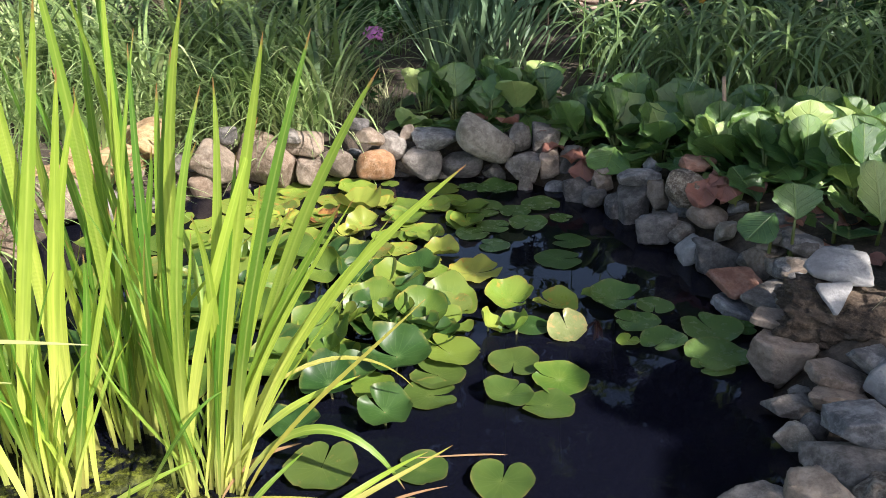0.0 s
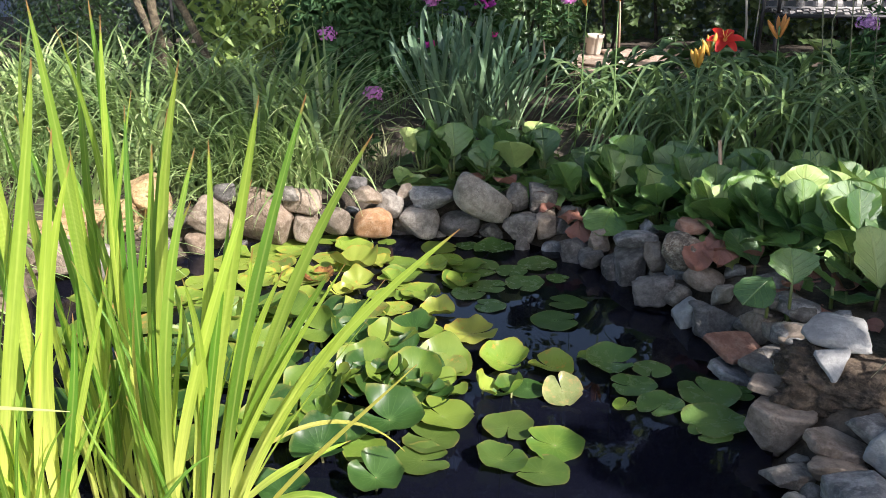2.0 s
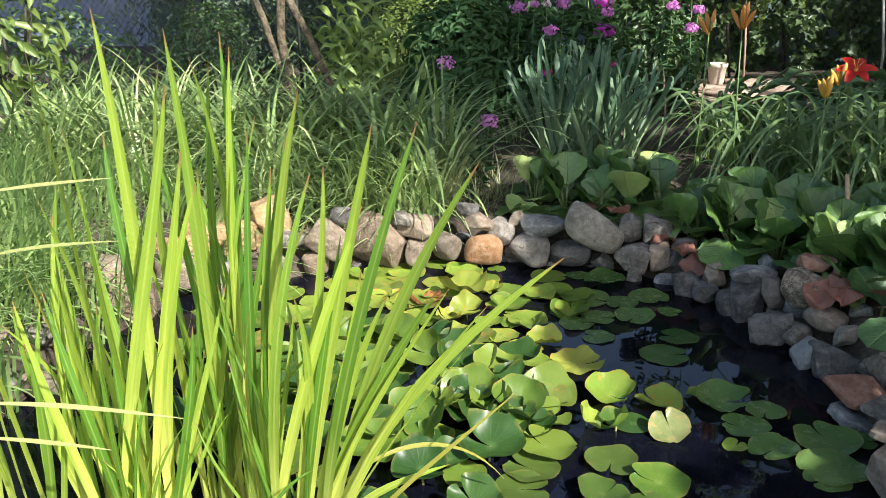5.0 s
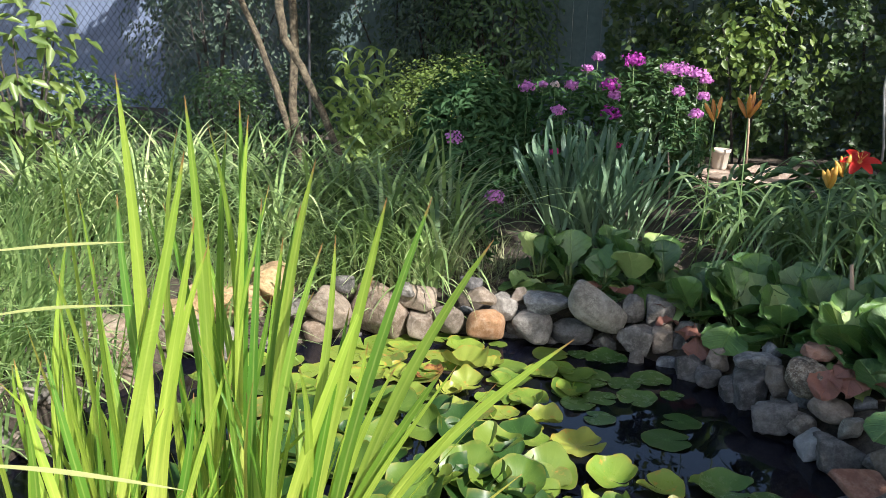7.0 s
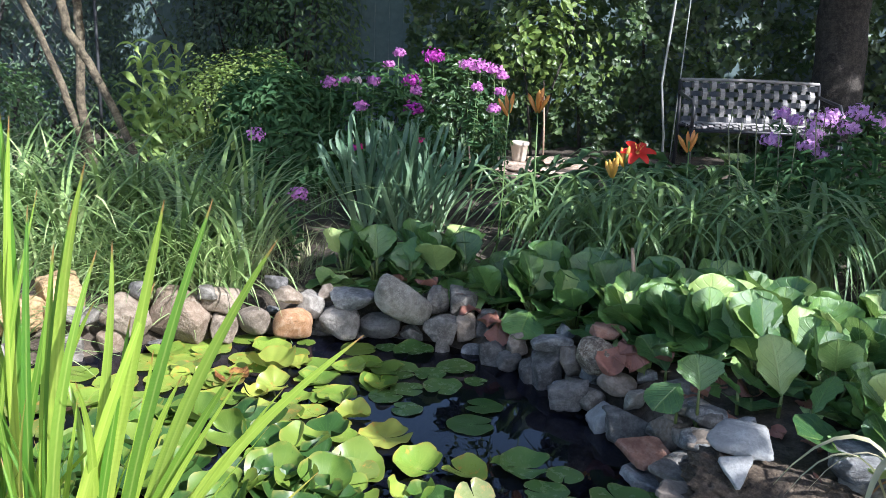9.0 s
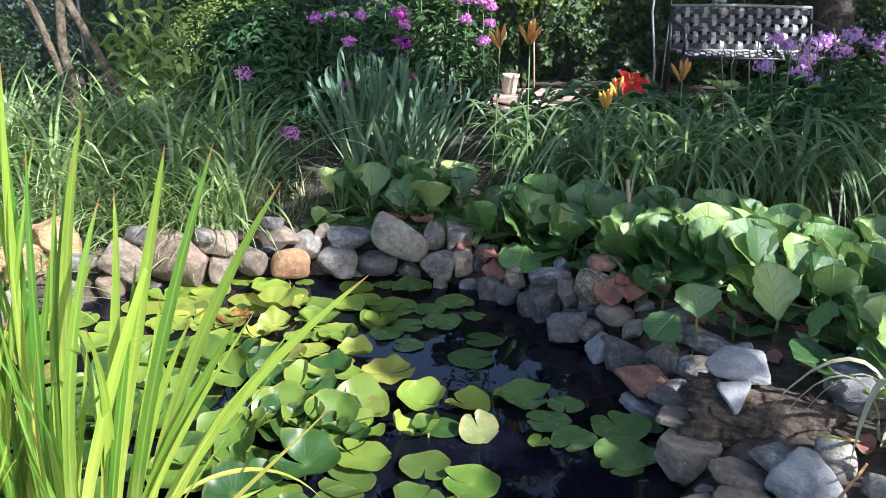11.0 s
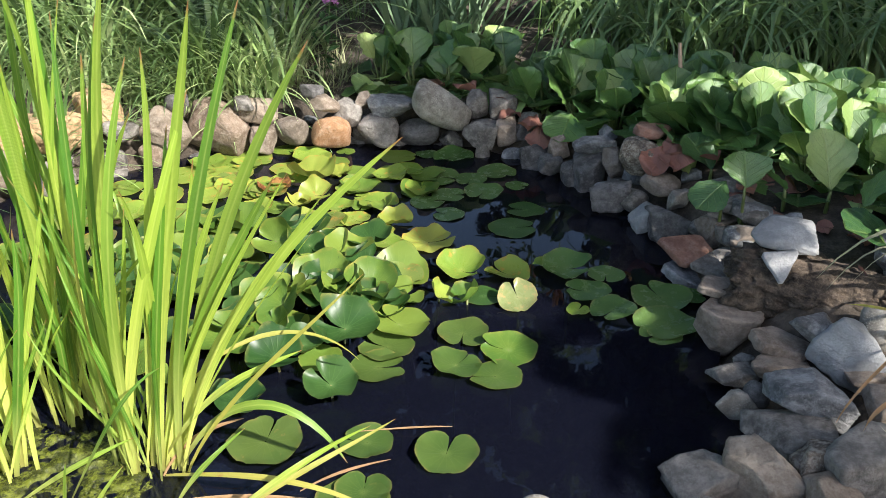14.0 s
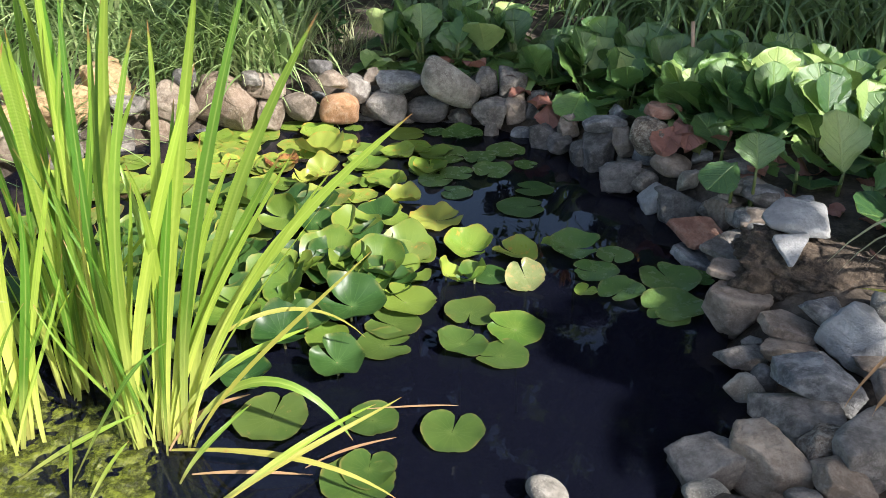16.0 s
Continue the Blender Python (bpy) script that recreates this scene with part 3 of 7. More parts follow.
def shore(px, py):
    """Signed distance to the pond's outline: negative inside."""
    px, py = np.asarray(px, float), np.asarray(py, float)
    best = np.full(px.shape, 1e9)
    inside = np.zeros(px.shape, bool)
    m = len(OUTLINE)
    for i in range(m):
        ax, ay = OUTLINE[i]
        bx, by = OUTLINE[(i + 1) % m]
        ex, ey = bx - ax, by - ay
        t = np.clip(((px - ax) * ex + (py - ay) * ey) / (ex * ex + ey * ey), 0, 1)
        best = np.minimum(best, np.hypot(px - ax - t * ex, py - ay - t * ey))
        cross = ((ay > py) != (by > py)) & (px < (bx - ax) * (py - ay) / (by - ay + 1e-12) + ax)
        inside ^= cross
    return np.where(inside, -best, best)


def smooth01(x):
    x = np.clip(x, 0, 1)
    return x * x * (3 - 2 * x)


def ground_z(px, py):
    px, py = np.asarray(px, float), np.asarray(py, float)
    d = shore(px, py)
    z = -0.55 + 0.45 * smooth01((d + 0.45) / 0.42) + 0.24 * smooth01((d + 0.04) / 0.26)
    z = z + 0.05 * smooth01((px - 0.75) / 0.5) * smooth01((d + 0.0) / 0.3)
    z = z + 0.16 * smooth01((py - 4.2) / 3.2)
    z = z - 0.17 * np.exp(-((px - 1.10) / 0.30) ** 4 - ((py - 1.90) / 0.48) ** 4) * smooth01((d - 0.02) / 0.12)
    z = z + 0.012 * np.sin(px * 5.1 + 1.3) * np.sin(py * 4.3) + 0.008 * np.sin(px * 13 + py * 7)
    return z


def gz(x, y):
    return float(ground_z(np.array([x]), np.array([y]))[0])


gx = np.concatenate([[-400, -120, -45, -22, -14, -10, -7.5, -6, -5, -4.2, -3.6, -3.1, -2.7], np.arange(-2.4, 2.41, 0.06), [2.7, 3.1, 3.6, 4.2, 5, 6, 7.5, 10, 14, 22, 45, 120, 400]])
gy = np.concatenate([[-400, -120, -45, -20, -10, -5, -3, -1.5, -0.6, 0, 0.4, 0.8, 1.1], np.arange(1.3, 4.8, 0.06), np.arange(4.8, 9.2, 0.25), [9.6, 10.4, 12, 15, 20, 30, 60, 150, 400]])
GX, GY = np.meshgrid(gx, gy)
GZ = ground_z(GX, GY)
nx = len(gx)
gfaces = [(j * nx + i, j * nx + i + 1, (j + 1) * nx + i + 1, (j + 1) * nx + i) for j in range(len(gy) - 1) for i in range(nx - 1)]
ground = new("ground", mesh("ground", np.stack([GX.ravel(), GY.ravel(), GZ.ravel()], 1), gfaces, M_SOIL))
tagged(ground, "brown garden soil round the pond and its sunken bed", "ground", kind="structure")

cx0, cy0 = -0.4, 2.8
ring = []
for i in range(len(OUTLINE)):
    a, b = Vector(OUTLINE[i]), Vector(OUTLINE[(i + 1) % len(OUTLINE)])
    for s in (0.0, 0.5):
        p = a.lerp(b, s)
        ring.append((p.x + (p.x - cx0) * 0.035, p.y + (p.y - cy0) * 0.035, 0.0))
water = new("water", mesh("water", ring, [tuple(range(len(ring)))[::-1]], M_WATER, smooth=False))
tagged(water, "dark still pond water with reflections", "water", kind="structure")

# ---- stones ----
ROCK_DIRS = {}


def rock_mesh(seed, shape, mat, fine=4):
    """A stone of unit half-size: a ball cut by soft random planes, with broad and fine unevenness. shape 0 is smooth, 2 is angular."""
    fine = 6 if mat == "crag" else (5 if mat in ("clay", "rough") else fine)
    if fine not in ROCK_DIRS:
        bm = bmesh.new()
        bmesh.ops.create_icosphere(bm, subdivisions=fine, radius=1.0)
        bm.verts.index_update()
        ROCK_DIRS[fine] = (np.array([v.co[:] for v in bm.verts]), [tuple(v.index for v in f.verts) for f in bm.faces])
        bm.free()
    dirs, faces = ROCK_DIRS[fine]
    rng = np.random.default_rng(seed)
    count, power = ((24, 9), (11, 40), (9, 140))[shape]
    nrm = rng.normal(0, 1, (count, 3))
    nrm /= np.linalg.norm(nrm, axis=1)[:, None]
    nrm = np.concatenate([nrm, np.eye(3), -np.eye(3)])
    dist = np.concatenate([rng.uniform((0.74, 0.62, 0.55)[shape], 1.0, count), rng.uniform(0.8, 1.0, 6)])
    dots = np.maximum(dirs @ nrm.T, 0) / dist
    r = (dots ** power).sum(1) ** (-1.0 / power)
    amp = (0.030, 0.050, 0.050)[shape] * (2.2 if mat in ("rough", "clay", "crag") else 1.0)
    off = Vector(rng.uniform(-50, 50, 3))
    v = dirs * r[:, None]
    v /= np.abs(v).max(0)
    bump = np.array([amp * noise.noise(Vector(p) * 1.9 + off) + 0.4 * amp * noise.noise(Vector(p) * 6.0 + off) + 0.15 * amp * noise.noise(Vector(p) * 15.0 + off) for p in v])
    v = v * (1 + bump)[:, None]
    if shape or mat in ("rough", "clay", "crag"):
        k = 0.075 if mat in ("rough", "clay", "crag") else 0.04
        ridge = np.array([(0.45 - abs(noise.noise(Vector(p) * 2.6 - off))) * k + (0.4 - abs(noise.noise(Vector(p) * 7.0 - off))) * k * 0.45 for p in v])
        v = v * (1 + ridge)[:, None]
    if mat == "crag":
        pits = np.array([0.035 * noise.noise(Vector(p * (3.2, 1.5, 1.5)) * 3.0 + off) + 0.022 * abs(noise.noise(Vector(p * (3.0, 1.4, 1.4)) * 8.0 + off)) + 0.014 * noise.noise(Vector(p * (3.0, 1.4, 1.4)) * 19.0 + off) for p in v])
        ledge = np.array([0.05 * abs(noise.noise(Vector(p * (2.2, 1.0, 1.6)) * 2.2 - off)) - 0.05 * abs(noise.noise(Vector(p * (1.2, 2.0, 3.4)) * 2.6 + off)) for p in v])
        v = v * (1 + pits * 2.4 + ledge * 2.3)[:, None]
    return v, faces


stone_no = [0]


def stone(x, y, z, sx, sy, sz, roll, kind, shape, yaw=None, lean=0):
    n = stone_no[0]
    stone_no[0] += 1
    v, f = rock_mesh(1000 + n, shape, kind, 5 if shape and sx > 0.045 and x > 0.7 and y < 2.6 else 4)
    fit = 0.93 if y > 2.6 else 0.90
    ob = new("stone", mesh("stone", v * np.array((sx, sy, sz)) * fit, f, STONE[kind]))
    yaw = ((n * 37) % 41 - 20) if yaw is None else yaw
    ob.matrix_world = pose(x, y, z, lean, roll, yaw)
    size = "large" if max(sx, sz) > 0.11 else ("small" if max(sx, sz) < 0.05 else "")
    where = ("rounded", "blunt", "angular")[shape]
    return tagged(ob, " ".join(w for w in (size, where, STONE_WORDS[kind], "on the pond edge") if w), "stone", "pond edge stones")


def flat_stone(x, y, z, rx, ry, thick, tilt, roll, yaw, kind, corners, seed, turn):
    """A broken flat slab: an irregular plate with few corners, a chipped rim and a slightly uneven face."""
    r = random.Random(seed)
    pts = []
    for k in range(corners):
        a = radians(turn) + (k + r.uniform(-0.22, 0.22)) * 2 * math.pi / corners
        pts.append(Vector((math.cos(a), math.sin(a))) * r.uniform(0.88, 1.08))
    rim = []
    for k in range(corners):
        a, b = pts[k], pts[(k + 1) % corners]
        for q in range(6):
            p = a.lerp(b, (q + 0.5) / 6 * 0.96 + 0.02)
            rim.append(p + Vector((r.uniform(-0.02, 0.02), r.uniform(-0.02, 0.02))))
    wide, deep = max(abs(p.x) for p in rim), max(abs(p.y) for p in rim)
    verts, faces = [], []
    n = len(rim)
    for h, inset in ((-0.5, 0.06), (-0.30, 0.0), (0.28, 0.01), (0.5, 0.07), (0.53, 0.35)):
        for p in rim:
            q = p * (1 - inset + r.uniform(-0.012, 0.012))
            verts.append((q.x / wide * rx, q.y / deep * ry, thick * (h + r.uniform(-0.05, 0.05))))
    for j in range(4):
        faces += [(j * n + i, j * n + (i + 1) % n, (j + 1) * n + (i + 1) % n, (j + 1) * n + i) for i in range(n)]
    faces.append(tuple(4 * n + i for i in range(n)))
    faces.append(tuple(range(n))[::-1])
    ob = new("stone", mesh("stone", verts, faces, STONE[kind], smooth=False))
    ob.matrix_world = pose(x, y, z, tilt, roll, yaw)
    words = {"white": "thin whitish broken slate chip", "brown": "flat layered brown stone slab", "blue": "flat blue-grey slate slab", "grey": "flat grey broken stone slab"}
    return tagged(ob, words.get(kind, STONE_WORDS[kind]) + " on the pond edge", "stone", "pond edge stones")


stone(-1.48, 3.76, 0.05, 0.063, 0.080, 0.106, 0, "tan", 0)
stone(-1.33, 3.70, 0.04, 0.052, 0.060, 0.075, 5, "grey", 0)
stone(-1.56, 3.69, 0.05, 0.068, 0.072, 0.085, 0, "grey", 1)
stone(-1.40, 3.77, 0.26, 0.108, 0.090, 0.100, 0, "clay", 1)
stone(-1.53, 3.68, 0.19, 0.120, 0.085, 0.080, 0, "clay", 1)
stone(-1.29, 3.71, 0.17, 0.074, 0.056, 0.045, 10, "grey", 1)
stone(-1.19, 3.78, 0.05, 0.063, 0.060, 0.065, 0, "pink", 0)
stone(-1.13, 3.80, 0.15, 0.112, 0.090, 0.060, 30, "tan", 1)
stone(-1.11, 3.88, 0.24, 0.051, 0.046, 0.047, 0, "dark", 0)
stone(-0.95, 3.98, 0.10, 0.139, 0.121, 0.117, 18, "pink", 1)
stone(-0.83, 3.94, 0.22, 0.052, 0.040, 0.033, 0, "grey", 1)
stone(-0.78, 3.98, 0.18, 0.094, 0.070, 0.053, 8, "tan", 1)
stone(-0.76, 3.94, 0.07, 0.068, 0.061, 0.060, 15, "tan", 1)
stone(-0.64, 4.00, 0.09, 0.082, 0.076, 0.078, -15, "brown", 0)
stone(-0.50, 3.99, 0.21, 0.074, 0.054, 0.041, -5, "tan", 2)
stone(-0.47, 4.00, 0.09, 0.093, 0.078, 0.073, 5, "orange", 0)
stone(-0.55, 4.05, 0.26, 0.059, 0.043, 0.032, 0, "dark", 1)
stone(-0.40, 4.06, 0.14, 0.064, 0.062, 0.067, 20, "grey", 2)
stone(-0.34, 4.10, 0.20, 0.030, 0.039, 0.052, 15, "brown", 2)
stone(-0.26, 4.04, 0.09, 0.096, 0.084, 0.081, 0, "grey", 0)
stone(-0.22, 4.08, 0.18, 0.115, 0.079, 0.052, 3, "blue", 1)
stone(-0.09, 4.09, 0.06, 0.103, 0.080, 0.067, 0, "dark", 0)
stone(0.00, 4.02, 0.20, 0.170, 0.085, 0.084, 33, "pale", 0, 4)
stone(0.05, 4.08, 0.04, 0.054, 0.043, 0.037, 0, "grey", 2)
stone(0.16, 4.11, 0.19, 0.054, 0.057, 0.067, -8, "grey", 1)
stone(0.27, 4.11, 0.18, 0.076, 0.068, 0.070, 10, "grey", 2)
stone(0.18, 4.01, 0.09, 0.077, 0.064, 0.059, 12, "grey", 2)
stone(0.20, 3.97, 0.02, 0.034, 0.037, 0.044, 4, "grey", 2)
stone(0.30, 4.00, 0.10, 0.045, 0.051, 0.063, -5, "brown", 1)
stone(0.36, 4.03, 0.08, 0.053, 0.048, 0.049, 0, "dark", 1)
stone(0.41, 3.87, 0.03, 0.082, 0.069, 0.064, 25, "dark", 2)
stone(0.51, 3.80, 0.10, 0.040, 0.044, 0.053, -15, "brown", 2)
stone(0.49, 3.77, 0.04, 0.055, 0.050, 0.050, 20, "dark", 1)
stone(0.57, 3.68, 0.03, 0.054, 0.052, 0.056, -10, "dark", 1)
stone(0.64, 3.67, 0.17, 0.089, 0.059, 0.035, 2, "blue", 1)
stone(0.70, 3.74, 0.19, 0.039, 0.034, 0.034, 0, "blue", 2)
stone(0.62, 3.65, 0.06, 0.070, 0.081, 0.102, 8, "dark", 2)
stone(0.71, 3.60, 0.12, 0.049, 0.051, 0.059, 0, "brown", 1)
stone(0.69, 3.41, 0.07, 0.085, 0.069, 0.062, -14, "dark", 2)
stone(0.76, 3.37, 0.06, 0.064, 0.052, 0.047, -10, "grey", 0)
stone(0.85, 3.36, 0.13, 0.079, 0.059, 0.046, 12, "brown", 0)
stone(0.79, 3.45, 0.20, 0.081, 0.076, 0.080, 0, "rough", 0)
stone(0.84, 3.55, 0.27, 0.074, 0.056, 0.023, 6, "terracotta", 2)
stone(0.90, 3.26, 0.12, 0.049, 0.041, 0.037, -10, "pale", 1)
stone(0.80, 3.26, 0.05, 0.068, 0.054, 0.045, -18, "white", 2)
stone(0.86, 3.20, 0.05, 0.086, 0.067, 0.056, 0, "dark", 2)
stone(1.00, 3.07, 0.10, 0.096, 0.070, 0.053, 0, "brown", 1)
stone(1.06, 3.07, 0.18, 0.066, 0.051, 0.042, 5, "grey", 1)
stone(1.06, 2.66, 0.270, 0.098, 0.073, 0.036, 4, "white", 1)
stone(1.165, 2.63, 0.11, 0.285, 0.175, 0.122, 14, "crag", 2)
stone(0.37, 1.80, 0.03, 0.052, 0.041, 0.035, 18, "pale", 0)
stone(-1.91, 2.85, 0.10, 0.091, 0.076, 0.070, 0, "brown", 1)
stone(-1.86, 3.15, 0.12, 0.099, 0.113, 0.141, 10, "tan", 1)
stone(-1.75, 3.20, 0.10, 0.095, 0.117, 0.153, -6, "pink", 1)
stone(-1.67, 2.55, 0.03, 0.078, 0.058, 0.045, 4, "brown", 1)
stone(-1.63, 3.45, 0.10, 0.113, 0.103, 0.104, 5, "tan", 1)
stone(-1.47, 3.45, 0.06, 0.075, 0.079, 0.092, 0, "grey", 1)
stone(-1.60, 3.61, 0.20, 0.169, 0.119, 0.084, 0, "clay", 1)
stone(-1.72, 3.48, 0.16, 0.114, 0.092, 0.082, 0, "clay", 1)
stone(-1.81, 2.85, 0.04, 0.076, 0.078, 0.090, 0, "grey", 1)

stone(0.893, 2.525, 0.042, 0.106, 0.095, 0.088, 4, "brown", 2, -8)
stone(1.083, 2.364, 0.150, 0.084, 0.064, 0.038, 10, "blue", 2, 10)
stone(1.145, 2.286, 0.130, 0.098, 0.066, 0.076, 24, "white", 1, -10)
stone(1.257, 2.369, 0.130, 0.061, 0.046, 0.090, -6, "pale", 0, 10)
stone(0.990, 2.291, 0.075, 0.084, 0.064, 0.030, 5, "brown", 2, -6)
stone(0.927, 2.398, 0.030, 0.030, 0.023, 0.015, 0, "grey", 1, 0)
stone(0.881, 2.318, 0.035, 0.059, 0.045, 0.028, 8, "grey", 2, 14)
stone(0.911, 2.210, 0.045, 0.044, 0.037, 0.047, 10, "dark", 0, 0)
stone(0.874, 2.194, 0.020, 0.046, 0.031, 0.077, -38, "pale", 1, 0)
stone(1.022, 2.130, 0.090, 0.126, 0.084, 0.068, 20, "blue", 2, 8)
stone(0.947, 2.048, 0.050, 0.117, 0.084, 0.048, -6, "grey", 1, -10)
stone(1.067, 1.914, 0.100, 0.125, 0.095, 0.089, -12, "grey", 1, 12)
stone(1.170, 2.088, 0.110, 0.068, 0.052, 0.054, 8, "brown", 1, 0)
stone(1.188, 2.258, 0.090, 0.094, 0.072, 0.032, 6, "brown", 2, 12)
stone(0.737, 1.921, 0.035, 0.097, 0.065, 0.053, -14, "grey", 2, 18)
stone(0.840, 1.887, 0.065, 0.099, 0.066, 0.088, 8, "tan", 2, -12)
stone(0.973, 1.924, 0.075, 0.077, 0.059, 0.066, 10, "rough", 1, 6)
stone(0.957, 1.817, 0.085, 0.070, 0.054, 0.040, 22, "tan", 1, -8)
stone(0.698, 1.802, 0.045, 0.056, 0.043, 0.025, 4, "pale", 0, 0)
stone(0.876, 1.785, 0.070, 0.036, 0.028, 0.017, 0, "grey", 1, 10)
flat_stone(0.878, 2.952, 0.070, 0.095, 0.086, 0.022, 12, 10, -28, "terracotta", 4, 3, 195)
flat_stone(0.925, 2.835, 0.075, 0.064, 0.086, 0.018, 10, 6, 20, "grey", 3, 5, 40)
flat_stone(0.880, 2.906, 0.000, 0.087, 0.090, 0.03, 0, 18, 10, "blue", 5, 7, 20)
flat_stone(0.917, 2.573, 0.135, 0.093, 0.056, 0.024, 4, 6, -6, "brown", 5, 9, 70)
flat_stone(1.003, 2.364, 0.100, 0.086, 0.056, 0.03, 6, 12, 4, "brown", 5, 11, 10)
flat_stone(1.033, 2.542, 0.235, 0.056, 0.052, 0.012, 38, 0, 10, "white", 3, 13, -90)

rng = np.random.default_rng(5)
# small stones wedged between and behind the large ones
for i in range(150):
    k = rng.integers(0, len(OUTLINE))
    a, b = Vector(OUTLINE[k]), Vector(OUTLINE[(k + 1) % len(OUTLINE)])
    p = a.lerp(b, float(rng.uniform()))
    out_dir = Vector((p.x - cx0, p.y - cy0)).normalized()
    q = p + out_dir * float(rng.uniform(0.05, 0.30))
    s = float(rng.uniform(0.022, 0.055))
    if q.y < 1.5 and q.x < 0.2 or q.x > 0.7 and q.y < 2.7:
        continue
    stone(round(q.x, 3), round(q.y, 3), max(gz(q.x, q.y), -0.02) + s * 0.3, s * 1.25, s, s * 0.75, float(rng.uniform(-20, 20)), str(rng.choice(["grey", "dark", "brown", "blue", "grey"])), int(rng.integers(0, 3)))

# loose stones up the bank beside the path
for i in range(46):
    qx, qy = float(rng.uniform(1.12, 1.95)), float(rng.uniform(1.45, 2.62))
    s = float(rng.uniform(0.045, 0.10))
    if qx < 1.30:
        continue
    stone(round(qx, 3), round(qy, 3), gz(qx, qy) + s * 0.35, s * 1.25, s, s * 0.7, float(rng.uniform(-20, 20)), str(rng.choice(["grey", "blue", "brown", "pale", "grey", "tan"])), int(rng.integers(1, 3)))

# ---- lily pads ----


def lily_pad(x, y, z, r, notch, colour, cup, tilt, toward):
    """A round floating leaf with a slit to its stalk, a little wavy, its rim cupped up where it stands out of the water."""
    seed = random.Random(round(x * 1000) * 31 + round(y * 1000))
    segs, rings = 40, 6
    cup = cup + 0.05 if 0 < cup < 0.3 else cup
    z = 0.003 + (z - 0.006) * (0.2 if x > -0.08 else 0.65)
    open_half = seed.uniform(0.03, 0.16) if cup < 0.2 else seed.uniform(0.1, 0.25)
    ph = [seed.uniform(0, 6.28) for _ in range(5)]
    ell = seed.uniform(0.90, 1.04)
    fold = cup * seed.uniform(0.25, 0.95)
    sag = cup * seed.uniform(-0.6, 0.6)
    bites = [(seed.uniform(0, 6.28), seed.uniform(0.03, 0.09)) for _ in range(2)]
    verts, faces, uvs = [], [], []
    for j in range(rings + 1):
        s = 0.02 + 0.98 * j / rings
        for i in range(segs + 1):
            f = i / segs
            a = open_half * (0.25 + s * 0.75) + f * (2 * math.pi - 2 * open_half * (0.25 + s * 0.75))
            lobe = 1 + 0.025 * math.sin(3 * a + ph[0]) + 0.012 * math.sin(7 * a + ph[1]) + 0.006 * math.sin(17 * a + ph[3])
            end = min(f, 1 - f)
            round_off = 1 - 0.22 * max(0.0, 1 - end / 0.055) ** 2 * s
            bite = 1 - sum(dpt * math.exp(-((a - at + math.pi) % (2 * math.pi) - math.pi) ** 2 / 0.006) for at, dpt in bites) * (s ** 6)
            rr = r * s * lobe * round_off * bite
            h = r * (cup * 0.75 * s ** 2.2 + 0.085 * s ** 2 * math.sin(2 * a + ph[2]) * (0.35 + cup * 4) + 0.046 * s ** 3 * math.sin(5 * a + ph[4]) * (0.5 + cup * 4) + (0.02 + 0.10 * cup * (1 + math.sin(4 * a + ph[1]))) * s ** 8)
            h += r * s ** 1.4 * (fold * abs(math.sin(a)) + sag * math.cos(a - ph[3]) * s ** 2)
            if colour in ("gold", "brown"):
                h += r * s ** 2 * (0.08 * math.sin(3 * a + ph[0]) + 0.06 * math.sin(8 * a + ph[3]) + 0.08)
            verts.append((rr * math.cos(a), rr * math.sin(a) * ell, h))
            uvs.append((f, s))
    w = segs + 1
    for j in range(rings):
        for i in range(segs):
            faces.append((j * w + i, (j + 1) * w + i, (j + 1) * w + i + 1, j * w + i + 1))
    pad = new("lily_pad", mesh("lily_pad", verts, faces, PAD[colour], uvs))
    lean = Matrix.Rotation(radians(tilt), 4, Vector((-math.sin(radians(toward)), math.cos(radians(toward)), 0)))
    lift = r * math.sin(radians(tilt)) * 0.40
    pad.matrix_world = Matrix.Translation((x, y, z + lift)) @ lean @ pose(0, 0, 0, 0, 0, notch)
    tagged(pad, PAD_WORDS[colour], "lily pad", "lily pads on the pond")
    if z > 0.02 or tilt:
        back = pad.matrix_world.inverted()
        foot = back @ Vector((x + seed.uniform(-0.04, 0.04), y + 0.03, -0.30))
        mid = (foot * 0.4) + Vector((0, 0, -0.02))
        part("stalk", mesh("stalk", *tube([(0, 0, 0), mid, foot], [0.0035, 0.004, 0.0045], 6), M_STALK), pad, label="brownish leaf stalk under water")
    return pad


lily_pad(-0.678, 3.980, 0.006, 0.065, -40, "lime", 0.00, 0, 0)
lily_pad(-0.556, 3.921, 0.016, 0.074, -0, "lime", 0.10, 0, 0)
lily_pad(-0.429, 3.842, 0.006, 0.062, -200, "green", 0.00, 0, 0)
lily_pad(-0.408, 3.975, 0.006, 0.040, -90, "green", 0.00, 0, 0)
lily_pad(-0.839, 3.840, 0.006, 0.136, -30, "lime", 0.00, 0, 0)
lily_pad(-0.838, 3.658, 0.016, 0.106, -80, "lime", 0.00, 0, 0)
lily_pad(-0.617, 3.753, 0.011, 0.075, -300, "lime", 0.00, 0, 0)
lily_pad(-0.489, 3.637, 0.036, 0.098, -200, "gold", 0.35, 0, 0)
lily_pad(-0.388, 3.709, 0.016, 0.060, -60, "gold", 0.10, 0, 0)
lily_pad(-0.294, 3.705, 0.006, 0.072, -150, "green", 0.05, 0, 0)
lily_pad(-0.168, 3.926, 0.006, 0.081, -0, "green", 0.00, 0, 0)
lily_pad(-0.044, 3.964, 0.006, 0.054, -0, "shade", 0.00, 0, 0)
